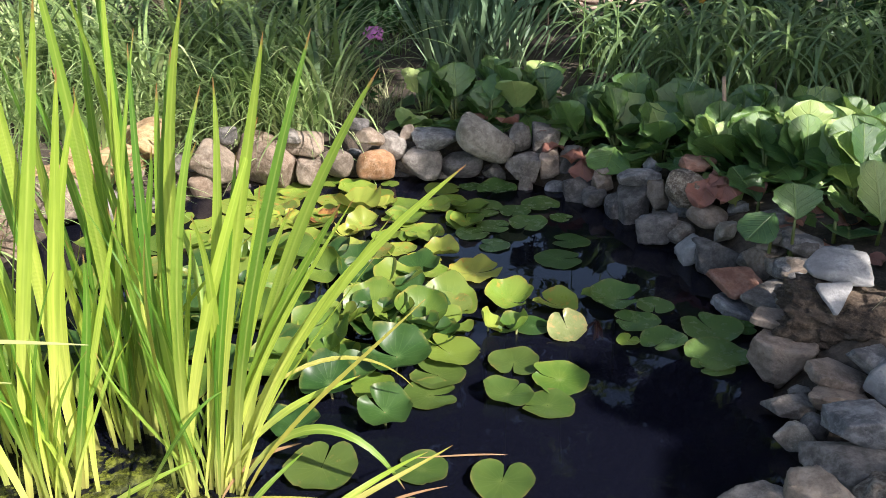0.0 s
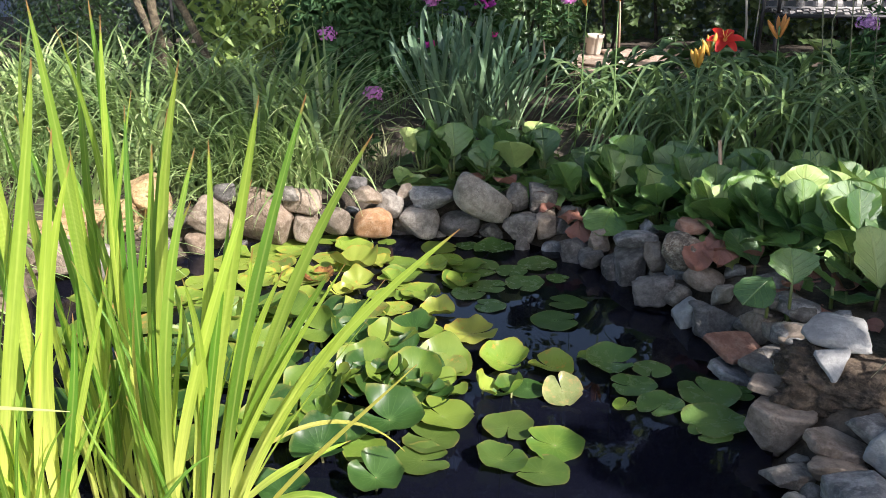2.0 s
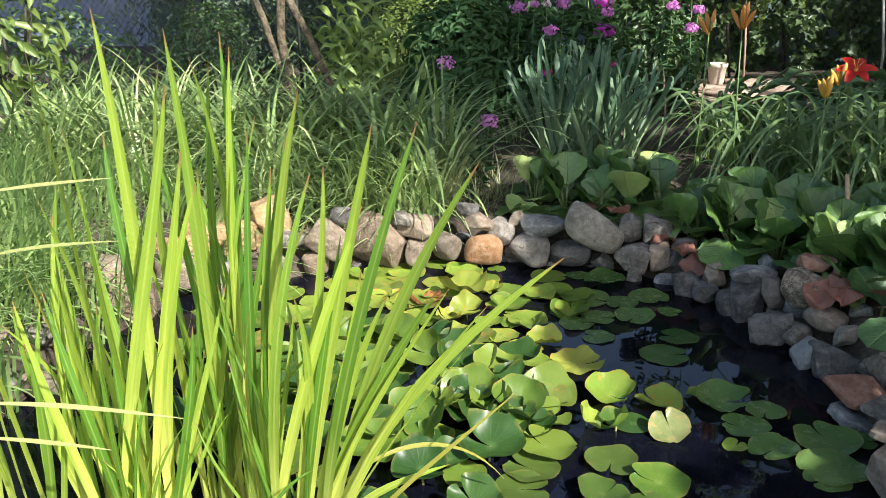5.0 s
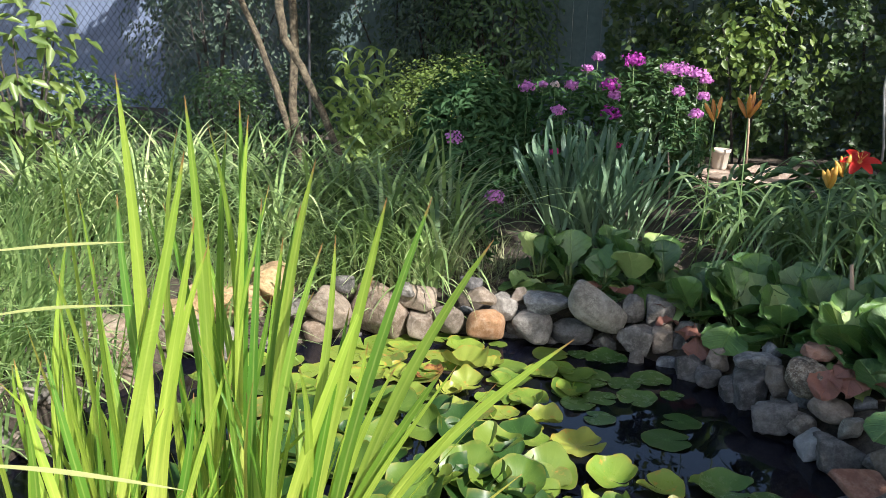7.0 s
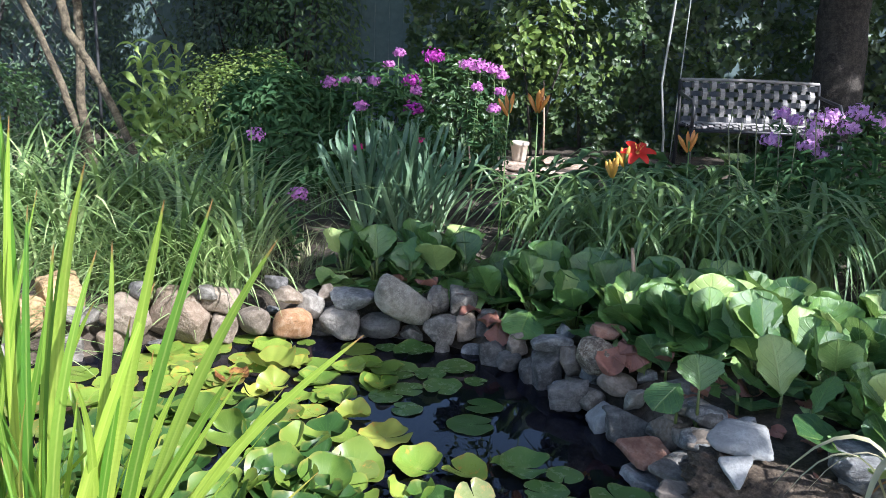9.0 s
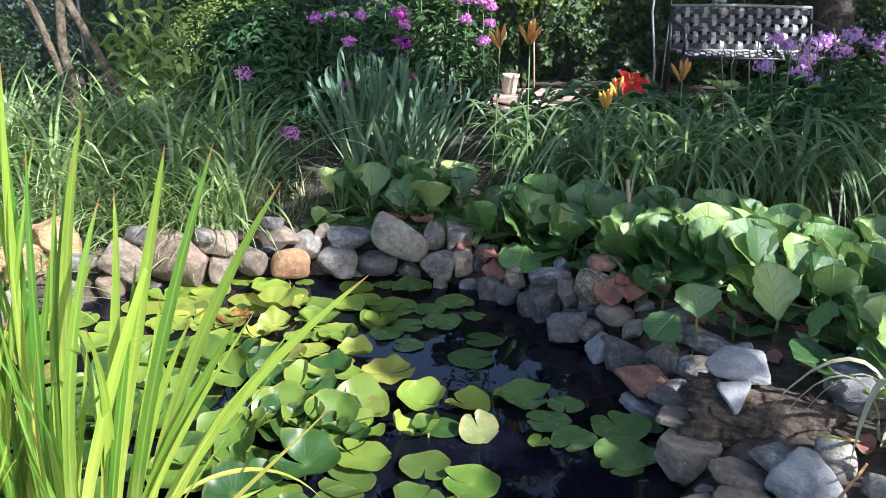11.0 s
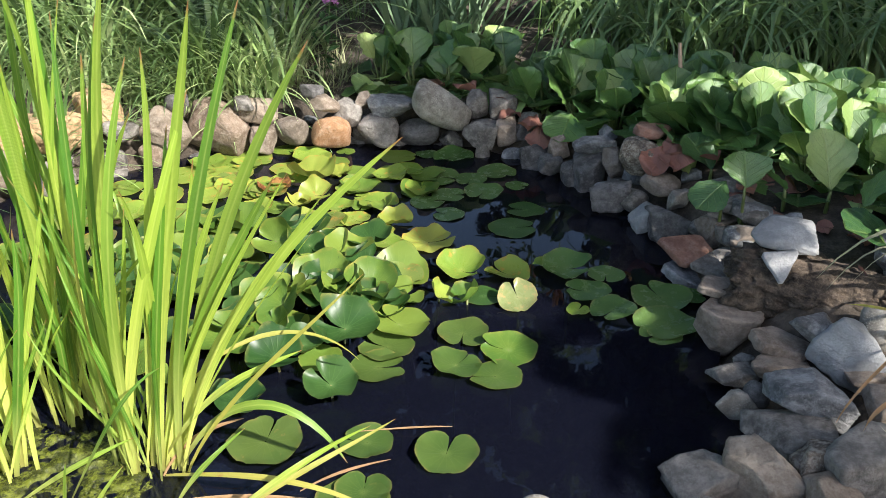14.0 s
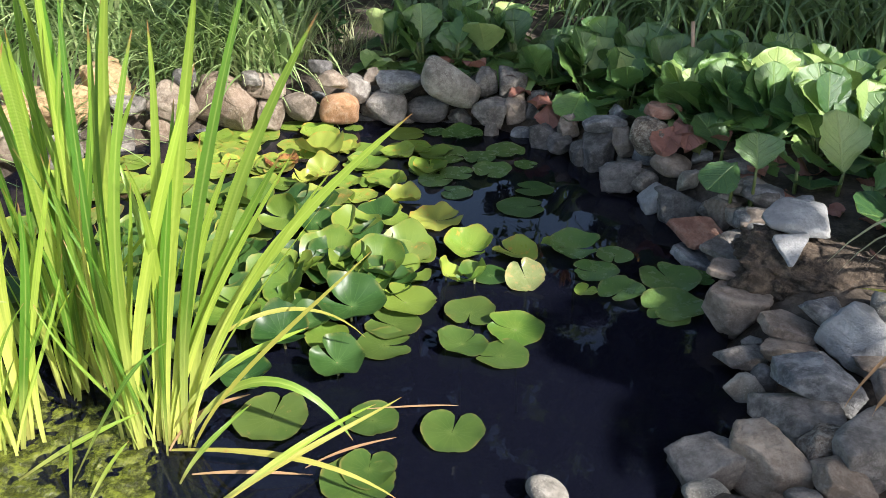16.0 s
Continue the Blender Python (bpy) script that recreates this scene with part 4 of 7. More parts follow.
lily_pad(0.071, 3.933, 0.011, 0.095, -120, "shade", 0.05, 0, 0)
lily_pad(-0.164, 3.728, 0.006, 0.086, -185, "green", 0.00, 0, 0)
lily_pad(0.008, 3.706, 0.006, 0.099, -10, "shade", 0.00, 0, 0)
lily_pad(0.154, 3.684, 0.010, 0.071, -100, "shade", 0.00, 0, 0)
lily_pad(0.260, 3.770, 0.014, 0.081, -50, "shade", 0.00, 0, 0)
lily_pad(0.208, 3.544, 0.012, 0.079, -110, "shade", 0.03, 0, 0)
lily_pad(0.341, 3.627, 0.006, 0.047, -20, "shade", 0.00, 0, 0)
lily_pad(-0.056, 3.537, 0.010, 0.060, -200, "shade", 0.00, 0, 0)
lily_pad(0.074, 3.518, 0.006, 0.068, -0, "shade", 0.00, 0, 0)
lily_pad(-0.003, 3.441, 0.006, 0.067, -330, "shade", 0.00, 0, 0)
lily_pad(0.085, 3.335, 0.010, 0.060, -190, "shade", 0.00, 0, 0)
lily_pad(-0.323, 3.534, 0.016, 0.051, -0, "lime", 0.20, 0, 0)
lily_pad(-0.246, 3.471, 0.012, 0.046, -180, "lime", 0.00, 0, 0)
lily_pad(-0.243, 3.376, 0.016, 0.047, -100, "green", 0.05, 0, 0)
lily_pad(-0.152, 3.338, 0.036, 0.048, -270, "green", 0.35, 25, -180)
lily_pad(-0.423, 3.398, 0.046, 0.070, -0, "gold", 0.30, 22, -90)
lily_pad(-0.477, 3.329, 0.046, 0.050, -180, "gold", 0.40, 0, 0)
lily_pad(-0.323, 3.347, 0.026, 0.057, -60, "lime", 0.10, 0, 0)
lily_pad(-0.442, 3.211, 0.026, 0.067, -120, "gold", 0.10, 0, 0)
lily_pad(-0.565, 3.328, 0.016, 0.059, -30, "green", 0.10, 0, 0)
lily_pad(-0.634, 3.332, 0.021, 0.065, -90, "lime", 0.10, 0, 0)
lily_pad(-0.707, 3.456, 0.016, 0.061, -200, "gold", 0.00, 0, 0)
lily_pad(-0.612, 3.521, 0.016, 0.071, -90, "brown", 0.10, 0, 0)
lily_pad(-0.255, 3.253, 0.016, 0.064, -40, "lime", 0.05, 0, 0)
lily_pad(-0.169, 3.161, 0.018, 0.074, -130, "lime", 0.00, 0, 0)
lily_pad(-0.122, 3.066, 0.022, 0.060, -180, "lime", 0.05, 0, 0)
lily_pad(-0.198, 3.046, 0.016, 0.050, -240, "lime", 0.00, 0, 0)
lily_pad(-0.099, 3.242, 0.018, 0.067, -0, "gold", 0.20, 0, 0)
lily_pad(0.031, 3.091, 0.016, 0.095, 15, "gold", 0.03, 0, 0)
lily_pad(-0.463, 2.940, 0.086, 0.071, -200, "green", 0.35, 35, -120)
lily_pad(-0.355, 2.957, 0.066, 0.062, -60, "dark", 0.30, 20, -60)
lily_pad(-0.293, 3.046, 0.046, 0.060, -0, "green", 0.20, 0, 0)
lily_pad(0.154, 2.872, 0.036, 0.079, -30, "lime", 0.35, 12, -90)
lily_pad(0.302, 2.873, 0.026, 0.074, -215, "lime", 0.15, 0, 0)
lily_pad(0.332, 2.697, 0.056, 0.061, -250, "pale", 0.10, 28, -100)
lily_pad(0.095, 2.699, 0.036, 0.048, -20, "lime", 0.50, 35, -0)
lily_pad(0.181, 2.686, 0.036, 0.053, -190, "green", 0.50, 30, -180)
lily_pad(0.228, 2.733, 0.011, 0.064, -0, "dark", 0.00, 0, 0)
lily_pad(-0.260, 2.714, 0.076, 0.089, -60, "green", 0.40, 18, -110)
lily_pad(-0.112, 2.684, 0.066, 0.081, -150, "green", 0.35, 22, -80)
lily_pad(-0.033, 2.796, 0.056, 0.070, -30, "olive", 0.15, 15, -60)
lily_pad(-0.320, 2.667, 0.066, 0.063, -240, "green", 0.30, 20, -200)
lily_pad(-0.420, 2.595, 0.086, 0.069, -100, "green", 0.30, 25, -150)
lily_pad(-0.021, 2.690, 0.036, 0.072, -320, "green", 0.20, 10, -90)
lily_pad(-0.327, 2.821, 0.066, 0.059, -90, "green", 0.30, 0, 0)
lily_pad(-0.149, 2.446, 0.066, 0.097, -195, "dark", 0.35, 14, -90)
lily_pad(-0.012, 2.539, 0.036, 0.091, -215, "green", 0.08, 8, -0)
lily_pad(-0.034, 2.433, 0.012, 0.080, -200, "moss", 0.02, 0, 0)
lily_pad(-0.044, 2.334, 0.006, 0.077, 10, "moss", 0.02, 0, 0)
lily_pad(-0.144, 2.196, 0.056, 0.072, -215, "dark", 0.30, 14, -80)
lily_pad(-0.310, 2.300, 0.066, 0.077, -0, "dark", 0.25, 15, -90)
lily_pad(-0.252, 2.375, 0.056, 0.064, -200, "dark", 0.30, 10, -90)
lily_pad(-0.196, 2.332, 0.026, 0.063, -60, "green", 0.10, 0, 0)
lily_pad(-0.342, 2.529, 0.086, 0.079, -300, "green", 0.30, 38, -130)
lily_pad(0.176, 2.514, 0.012, 0.079, -95, "moss", 0.04, 0, 0)
lily_pad(0.163, 2.350, 0.021, 0.069, 55, "moss", 0.12, 6, -0)
lily_pad(0.304, 2.432, 0.016, 0.081, -190, "green", 0.05, 6, -60)
lily_pad(0.269, 2.312, 0.010, 0.074, -170, "moss", 0.02, 0, 0)
lily_pad(-0.367, 2.138, 0.036, 0.070, -20, "dark", 0.30, 8, -60)
lily_pad(-0.267, 2.010, 0.016, 0.094, 85, "moss", 0.03, 0, 0)
lily_pad(-0.029, 2.027, 0.006, 0.064, -190, "moss", 0.02, 0, 0)
lily_pad(0.160, 2.001, 0.010, 0.076, 80, "moss", 0.03, 0, 0)
lily_pad(-0.030, 1.826, 0.006, 0.080, 70, "moss", 0.02, 0, 0)
lily_pad(-0.013, 1.861, 0.014, 0.062, 90, "moss", 0.04, 0, 0)
lily_pad(0.434, 2.946, 0.026, 0.048, -0, "lime", 0.10, 0, 0)
lily_pad(0.495, 2.920, 0.026, 0.084, -10, "shade", 0.15, 6, -90)
lily_pad(0.620, 2.899, 0.010, 0.058, -100, "shade", 0.00, 0, 0)
lily_pad(0.550, 2.783, 0.012, 0.073, -180, "shade", 0.02, 0, 0)
lily_pad(0.513, 2.668, 0.006, 0.037, 60, "lime", 0.03, 0, 0)
lily_pad(0.618, 2.673, 0.012, 0.074, -130, "shade", 0.03, 0, 0)
lily_pad(0.769, 2.756, 0.012, 0.093, 115, "shade", 0.02, 0, 0)
lily_pad(0.864, 2.774, 0.006, 0.047, -0, "shade", 0.00, 0, 0)
lily_pad(0.758, 2.599, 0.014, 0.093, -150, "shade", 0.02, 0, 0)
lily_pad(0.738, 2.549, 0.010, 0.061, -150, "shade", 0.00, 0, 0)
lily_pad(0.370, 3.388, 0.011, 0.074, -190, "dark", 0.00, 0, 0)
lily_pad(0.322, 3.230, 0.009, 0.086, 10, "dark", 0.00, 0, 0)
lily_pad(-0.999, 3.657, 0.016, 0.104, -0, "lime", 0.00, 0, 0)
lily_pad(-0.829, 3.422, 0.026, 0.076, -50, "lime", 0.10, 0, 0)
lily_pad(-1.024, 3.405, 0.026, 0.087, -90, "lime", 0.05, 0, 0)
lily_pad(-0.858, 3.190, 0.046, 0.091, -200, "green", 0.20, 0, 0)
lily_pad(-1.060, 3.220, 0.036, 0.093, -0, "lime", 0.10, 0, 0)
lily_pad(-0.708, 3.109, 0.056, 0.079, -60, "green", 0.25, 0, 0)
lily_pad(-0.591, 2.859, 0.076, 0.076, -100, "green", 0.30, 0, 0)
lily_pad(-0.758, 2.906, 0.066, 0.083, -0, "green", 0.30, 0, 0)
lily_pad(-0.899, 2.873, 0.056, 0.083, -90, "dark", 0.30, 0, 0)
lily_pad(-0.594, 2.633, 0.076, 0.076, -0, "green", 0.30, 25, -150)
lily_pad(-0.723, 2.605, 0.066, 0.076, -200, "dark", 0.30, 0, 0)
lily_pad(-0.476, 2.464, 0.066, 0.073, -0, "dark", 0.30, 0, 0)
lily_pad(-0.582, 2.395, 0.066, 0.071, -100, "dark", 0.30, 0, 0)
lily_pad(-0.538, 2.784, 0.036, 0.062, -10, "dark", 0.20, 0, 0)
lily_pad(-1.193, 3.181, 0.026, 0.086, -30, "green", 0.10, 0, 0)
lily_pad(-1.155, 2.851, 0.056, 0.083, -90, "green", 0.30, 0, 0)
lily_pad(-1.387, 3.193, 0.036, 0.086, -0, "green", 0.10, 0, 0)
lily_pad(-0.890, 2.591, 0.066, 0.079, -180, "dark", 0.30, 0, 0)
lily_pad(-1.025, 2.546, 0.066, 0.075, -10, "dark", 0.30, 0, 0)
lily_pad(-1.314, 2.857, 0.046, 0.084, -70, "green", 0.20, 0, 0)
lily_pad(-1.220, 3.498, 0.016, 0.085, -300, "lime", 0.00, 0, 0)

# more pads crowding the left half of the pond
fill = random.Random(14)
for i in range(46):
    px_, py_ = fill.uniform(-1.0, -0.02), fill.uniform(2.36, 3.15)
    if px_ > -0.02 - 0.25 * (2.75 - py_) ** 2 or (py_ < 2.5 and px_ > -0.3):
        continue
    lily_pad(round(px_, 3), round(py_, 3), round(fill.uniform(0.02, 0.075), 3), round(fill.uniform(0.065, 0.095), 3), fill.randrange(360), fill.choice(("green", "dark", "green", "green", "dark", "dark")), round(fill.uniform(0.2, 0.4), 2), round(fill.uniform(2, 20)), fill.choice((-60, -90, -120, -150, -20, 180)))
for i in range(85):
    px_, py_ = fill.uniform(-1.45, 0.0), fill.uniform(2.25, 3.85)
    if px_ > -0.15 - 0.12 * (3.6 - py_) and py_ < 3.3 or float(shore(px_, py_)) > -0.08 or (py_ < 2.45 and px_ > -0.25):
        continue
    lily_pad(round(px_, 3), round(py_, 3), round(fill.uniform(0.003, 0.03), 3), round(fill.uniform(0.055, 0.09), 3), fill.randrange(360), "lime" if py_ > 3.3 and fill.random() < 0.6 else fill.choice(("green", "dark", "green", "olive")), round(fill.uniform(0, 0.2), 2), 0, 0)

# ---- water iris in the shallow corner ----
CLUMPS = [(-0.50, 1.91), (-0.75, 2.10), (-0.84, 1.87), (-1.05, 2.05)]
iris_things = [thing("water_iris", "tall sunlit yellow-green water iris standing in the pond", "iris", (x, y, -0.05), "water iris clumps") for x, y in CLUMPS]
iris_rng = random.Random(11)


def iris_add(pts, width, material, base, name="leaf", label="", face=None, fold=0.22, taper=0.6, twist=0.0):
    k = min(range(4), key=lambda i: (CLUMPS[i][0] - base[0]) ** 2 + (CLUMPS[i][1] - base[1]) ** 2)
    own = iris_things[k]
    v, f, u = strap(pts, width, twist, fold, face, taper, 0.4)
    loc = Vector(own.location)
    return part(name, mesh("iris_leaf", [Vector(p) - loc for p in v], f, material, u), own, None, label)


def iris_blade(bx, by, tx, ty, tz, width, material=None):
    """An upright sword leaf from its foot in the water to its tip."""
    foot, tip = Vector((bx, by, -0.06)), Vector((tx, ty, tz))
    rise = tip.z - foot.z
    bow = Vector((iris_rng.uniform(-0.02, 0.02), iris_rng.uniform(-0.03, 0.03), 0))
    p1 = foot + Vector(((tx - bx) * 0.12, (ty - by) * 0.12, rise * 0.36)) + bow
    p2 = foot + Vector(((tx - bx) * 0.55, (ty - by) * 0.55, rise * 0.70)) + bow * 2.2 + Vector((iris_rng.uniform(-0.035, 0.035), 0, 0))
    yaw = iris_rng.gauss(0.15, 0.55)
    face = (math.sin(yaw), -math.cos(yaw), 0.1)
    mat = material or (M_IRIS if iris_rng.random() > 0.04 else M_IRIS_HALF)
    return iris_add(bezier(foot, p1, p2, tip, 14), width * 1.18, mat, (bx, by), face=face, taper=0.36, twist=iris_rng.uniform(-0.18, 0.18))


iris_blade(-0.85, 1.82, -0.92, 1.82, 1.20, 0.022)
iris_blade(-0.80, 1.90, -0.85, 1.94, 1.25, 0.024)
iris_blade(-0.84, 1.88, -0.92, 1.89, 1.02, 0.016)
iris_blade(-0.83, 2.04, -0.97, 2.09, 0.97, 0.022)
iris_blade(-0.82, 2.09, -0.84, 2.14, 1.12, 0.022)
iris_blade(-0.76, 2.09, -0.77, 2.06, 1.20, 0.024)
iris_blade(-0.75, 2.12, -0.73, 2.08, 1.14, 0.016)
iris_blade(-0.74, 2.11, -0.74, 2.18, 1.12, 0.024)
iris_blade(-0.73, 2.12, -0.67, 2.11, 1.19, 0.020)
iris_blade(-0.70, 2.12, -0.65, 2.11, 1.16, 0.022)
iris_blade(-0.57, 1.92, -0.58, 2.02, 1.00, 0.018)
iris_blade(-0.54, 1.92, -0.43, 1.95, 1.10, 0.024)
iris_blade(-0.55, 1.91, -0.48, 1.99, 1.00, 0.018)
iris_blade(-0.48, 1.90, -0.28, 1.93, 1.04, 0.024)
iris_blade(-0.44, 1.91, -0.20, 1.96, 1.04, 0.022)
iris_blade(-0.44, 1.93, -0.07, 1.91, 0.98, 0.024)
iris_blade(-0.46, 1.93, 0.08, 1.98, 0.78, 0.022)
iris_blade(-0.79, 2.08, -0.95, 2.16, 0.97, 0.018)
iris_blade(-0.76, 2.09, -0.88, 2.13, 0.95, 0.018)
iris_blade(-0.69, 2.10, -0.83, 2.16, 0.92, 0.018)
iris_blade(-0.72, 2.10, -0.78, 2.15, 0.88, 0.020)
iris_blade(-0.82, 1.90, -0.88, 1.87, 0.89, 0.020)
iris_blade(-0.84, 1.86, -1.04, 1.93, 0.86, 0.020)
iris_blade(-0.85, 1.79, -1.06, 1.83, 0.66, 0.020)
iris_blade(-0.83, 1.88, -0.87, 1.88, 0.62, 0.016)
iris_blade(-0.56, 1.92, -0.54, 1.88, 0.66, 0.016)
iris_blade(-0.54, 1.90, -0.57, 1.98, 0.53, 0.014)
iris_blade(-0.59, 1.92, -0.64, 1.94, 0.69, 0.018)
iris_blade(-0.71, 2.10, -0.81, 2.16, 0.71, 0.018)
iris_blade(-0.51, 1.92, -0.41, 2.00, 0.94, 0.020)
iris_blade(-0.49, 1.91, -0.37, 1.97, 0.80, 0.016)
iris_blade(-0.48, 1.91, -0.34, 2.00, 0.72, 0.016)
iris_blade(-0.46, 1.91, -0.26, 1.93, 0.70, 0.018)
iris_blade(-0.56, 1.92, -0.52, 1.99, 0.93, 0.020)
iris_blade(-0.53, 1.90, -0.41, 1.93, 0.94, 0.020)
iris_blade(-0.79, 2.05, -0.94, 2.14, 0.68, 0.018)
iris_blade(-0.81, 1.92, -0.98, 2.00, 0.75, 0.018)
iris_blade(-0.84, 1.88, -0.96, 1.85, 0.73, 0.018)
iris_blade(-0.49, 1.91, -0.15, 1.89, 0.73, 0.022)
iris_blade(-0.44, 1.90, -0.05, 1.89, 0.71, 0.012)
iris_blade(-0.47, 1.91, -0.11, 2.00, 0.57, 0.010)
iris_blade(-0.44, 1.91, -0.00, 1.93, 0.51, 0.009)
iris_blade(-0.56, 1.92, -0.32, 1.97, 0.87, 0.020)
iris_blade(-0.48, 1.91, -0.13, 1.91, 0.73, 0.012)
iris_blade(-0.79, 2.09, -0.61, 2.12, 1.01, 0.010)
iris_blade(-0.83, 1.96, -0.68, 1.97, 0.90, 0.020)
iris_blade(-0.85, 1.88, -0.66, 1.89, 0.98, 0.020)
iris_blade(-0.56, 1.94, -0.33, 1.98, 0.84, 0.018)
iris_blade(-0.80, 1.90, -0.62, 1.94, 0.69, 0.012)
iris_blade(-0.92, 1.84, -0.75, 1.92, 0.93, 0.022)
iris_blade(-0.89, 1.82, -0.67, 1.88, 1.11, 0.024)
iris_blade(-0.79, 2.09, -0.64, 2.18, 0.74, 0.020)
iris_blade(-0.58, 1.92, -0.50, 2.00, 0.61, 0.016)
iris_blade(-0.76, 1.89, -0.71, 1.98, 0.51, 0.014)

# more blades at the outer edge of the stand
edge_rng = random.Random(52)
for i in range(26):
    bx, by = edge_rng.uniform(-1.32, -0.95), edge_rng.uniform(1.66, 2.05)
    h = edge_rng.uniform(0.35, 0.95)
    iris_blade(round(bx, 3), round(by, 3), round(bx + edge_rng.gauss(-0.02, 0.17) * h, 3), round(by + edge_rng.gauss(0.02, 0.06), 3), round(h, 3), edge_rng.uniform(0.012, 0.023))

# shorter leaves that fill the fans
for (cx, cy), spread, count, lean in zip(CLUMPS, (0.04, 0.04, 0.04, 0.05), (3, 4, 4, 5), (0.14, 0.02, -0.02, -0.10)):
    for i in range(count):
        bx, by = cx + iris_rng.uniform(-spread, spread), cy + iris_rng.uniform(-0.06, 0.06)
        h = iris_rng.uniform(0.34, 0.85)
        tx = bx + lean * h + (bx - cx) * 1.5 + iris_rng.gauss(0, 0.11) * h
        iris_blade(round(bx, 3), round(by, 3), round(tx, 3), round(by + iris_rng.gauss(0.02, 0.08), 3), round(h, 3), iris_rng.uniform(0.014, 0.022))

# thin young leaves crossing them
for i in range(54):
    cx, cy = CLUMPS[i % 4]
    bx, by = cx + iris_rng.uniform(-0.05, 0.05), cy + iris_rng.uniform(-0.06, 0.04)
    h = iris_rng.uniform(0.30, 0.72)
    iris_blade(round(bx, 3), round(by, 3), round(bx + iris_rng.gauss(0.02, 0.24) * h, 3), round(by + iris_rng.gauss(-0.02, 0.08), 3), round(h, 3), iris_rng.uniform(0.005, 0.010))

iris_add(bezier((-0.45, 1.86, 0.03), (-0.25, 1.78, 0.12), (-0.08, 1.78, 0.12), (0.07, 1.74, 0.04), 14), 0.014, M_IRIS_HALF, (-0.5, 1.9), face=(0, -0.5, 1), taper=0.5)
iris_add(bezier((-0.43, 1.90, 0.02), (-0.33, 1.94, 0.22), (-0.15, 1.90, 0.26), (-0.05, 1.89, 0.06), 14), 0.024, M_IRIS, (-0.5, 1.9), face=(0, -0.5, 1), taper=0.5)
iris_add(bezier((-0.29, 1.71, 0.03), (-0.15, 1.78, 0.12), (-0.04, 1.81, 0.16), (0.05, 1.96, 0.13), 14), 0.013, M_IRIS_HALF, (-0.5, 1.9), face=(0, -0.5, 1), taper=0.5)
iris_add(bezier((-0.30, 1.71, 0.03), (-0.18, 1.69, 0.15), (-0.09, 1.73, 0.22), (-0.00, 1.92, 0.14), 14), 0.016, M_IRIS, (-0.5, 1.9), face=(0, -0.5, 1), taper=0.5)
iris_add(bezier((-0.41, 1.96, 0.20), (-0.30, 2.00, 0.33), (-0.16, 2.12, 0.30), (-0.07, 2.20, 0.12), 14), 0.013, M_IRIS_HALF, (-0.5, 1.9), face=(0, -0.5, 1), taper=0.5)
iris_add(bezier((-0.46, 1.91, 0.05), (-0.34, 1.90, 0.25), (-0.24, 1.91, 0.28), (-0.16, 2.01, 0.27), 14), 0.020, M_IRIS, (-0.5, 1.9), face=(0, -0.5, 1), taper=0.5)
iris_add(bezier((-0.47, 1.89, 0.00), (-0.43, 1.95, 0.08), (-0.35, 1.95, 0.10), (-0.30, 1.98, 0.10), 14), 0.012, M_IRIS_OLD, (-0.5, 1.9), face=(0, -0.5, 1), taper=0.5)
iris_add(bezier((-0.64, 1.78, 0.00), (-0.50, 1.77, 0.25), (-0.46, 1.79, 0.32), (-0.41, 1.84, 0.33), 14), 0.012, M_IRIS, (-0.5, 1.9), face=(0, -0.5, 1), taper=0.5)
iris_add(bezier((-0.76, 1.77, 0.00), (-0.62, 1.76, 0.12), (-0.54, 1.77, 0.16), (-0.50, 1.85, 0.14), 14), 0.014, M_IRIS, (-0.5, 1.9), face=(0, -0.5, 1), taper=0.5)
iris_add(bezier((-0.41, 1.79, 0.00), (-0.37, 1.80, 0.08), (-0.32, 1.83, 0.12), (-0.28, 1.92, 0.12), 14), 0.014, M_IRIS, (-0.5, 1.9), face=(0, -0.5, 1), taper=0.5)
iris_add(bezier((-0.39, 1.81, 0.01), (-0.29, 1.81, 0.03), (-0.21, 1.81, 0.03), (-0.13, 1.83, 0.01), 14), 0.009, M_IRIS_OLD, (-0.5, 1.9), face=(0, -0.5, 1), taper=0.5)
iris_add(bezier((-0.15, 1.85, 0.01), (-0.08, 1.87, 0.05), (-0.01, 1.90, 0.05), (0.04, 1.93, 0.04), 14), 0.007, M_IRIS_OLD, (-0.5, 1.9), face=(0, -0.5, 1), taper=0.5)
iris_add(bezier((-0.05, 2.06, 0.01), (0.05, 2.08, 0.01), (0.14, 2.08, 0.02), (0.17, 2.09, 0.01), 14), 0.005, M_IRIS_OLD, (-0.5, 1.9), face=(0, -0.5, 1), taper=0.5)
# four grass blades kept with the iris, their pale tone standing for sunlight
iris_add(bezier((-0.81, 1.50, 0.99), (-0.70, 1.50, 1.01), (-0.62, 1.50, 1.02), (-0.54, 1.50, 1.03), 14), 0.009, M_SUNLIT_BLADE, (-0.5, 1.9), face=(0, -0.5, 1), taper=0.5)
iris_add(bezier((-0.78, 1.45, 0.90), (-0.68, 1.45, 0.93), (-0.60, 1.45, 0.94), (-0.51, 1.45, 0.95), 14), 0.008, M_SUNLIT_BLADE, (-0.5, 1.9), face=(0, -0.5, 1), taper=0.5)
iris_add(bezier((-0.79, 1.40, 0.68), (-0.66, 1.40, 0.70), (-0.53, 1.40, 0.70), (-0.41, 1.40, 0.70), 14), 0.009, M_SUNLIT_BLADE, (-0.5, 1.9), face=(0, -0.5, 1), taper=0.5)
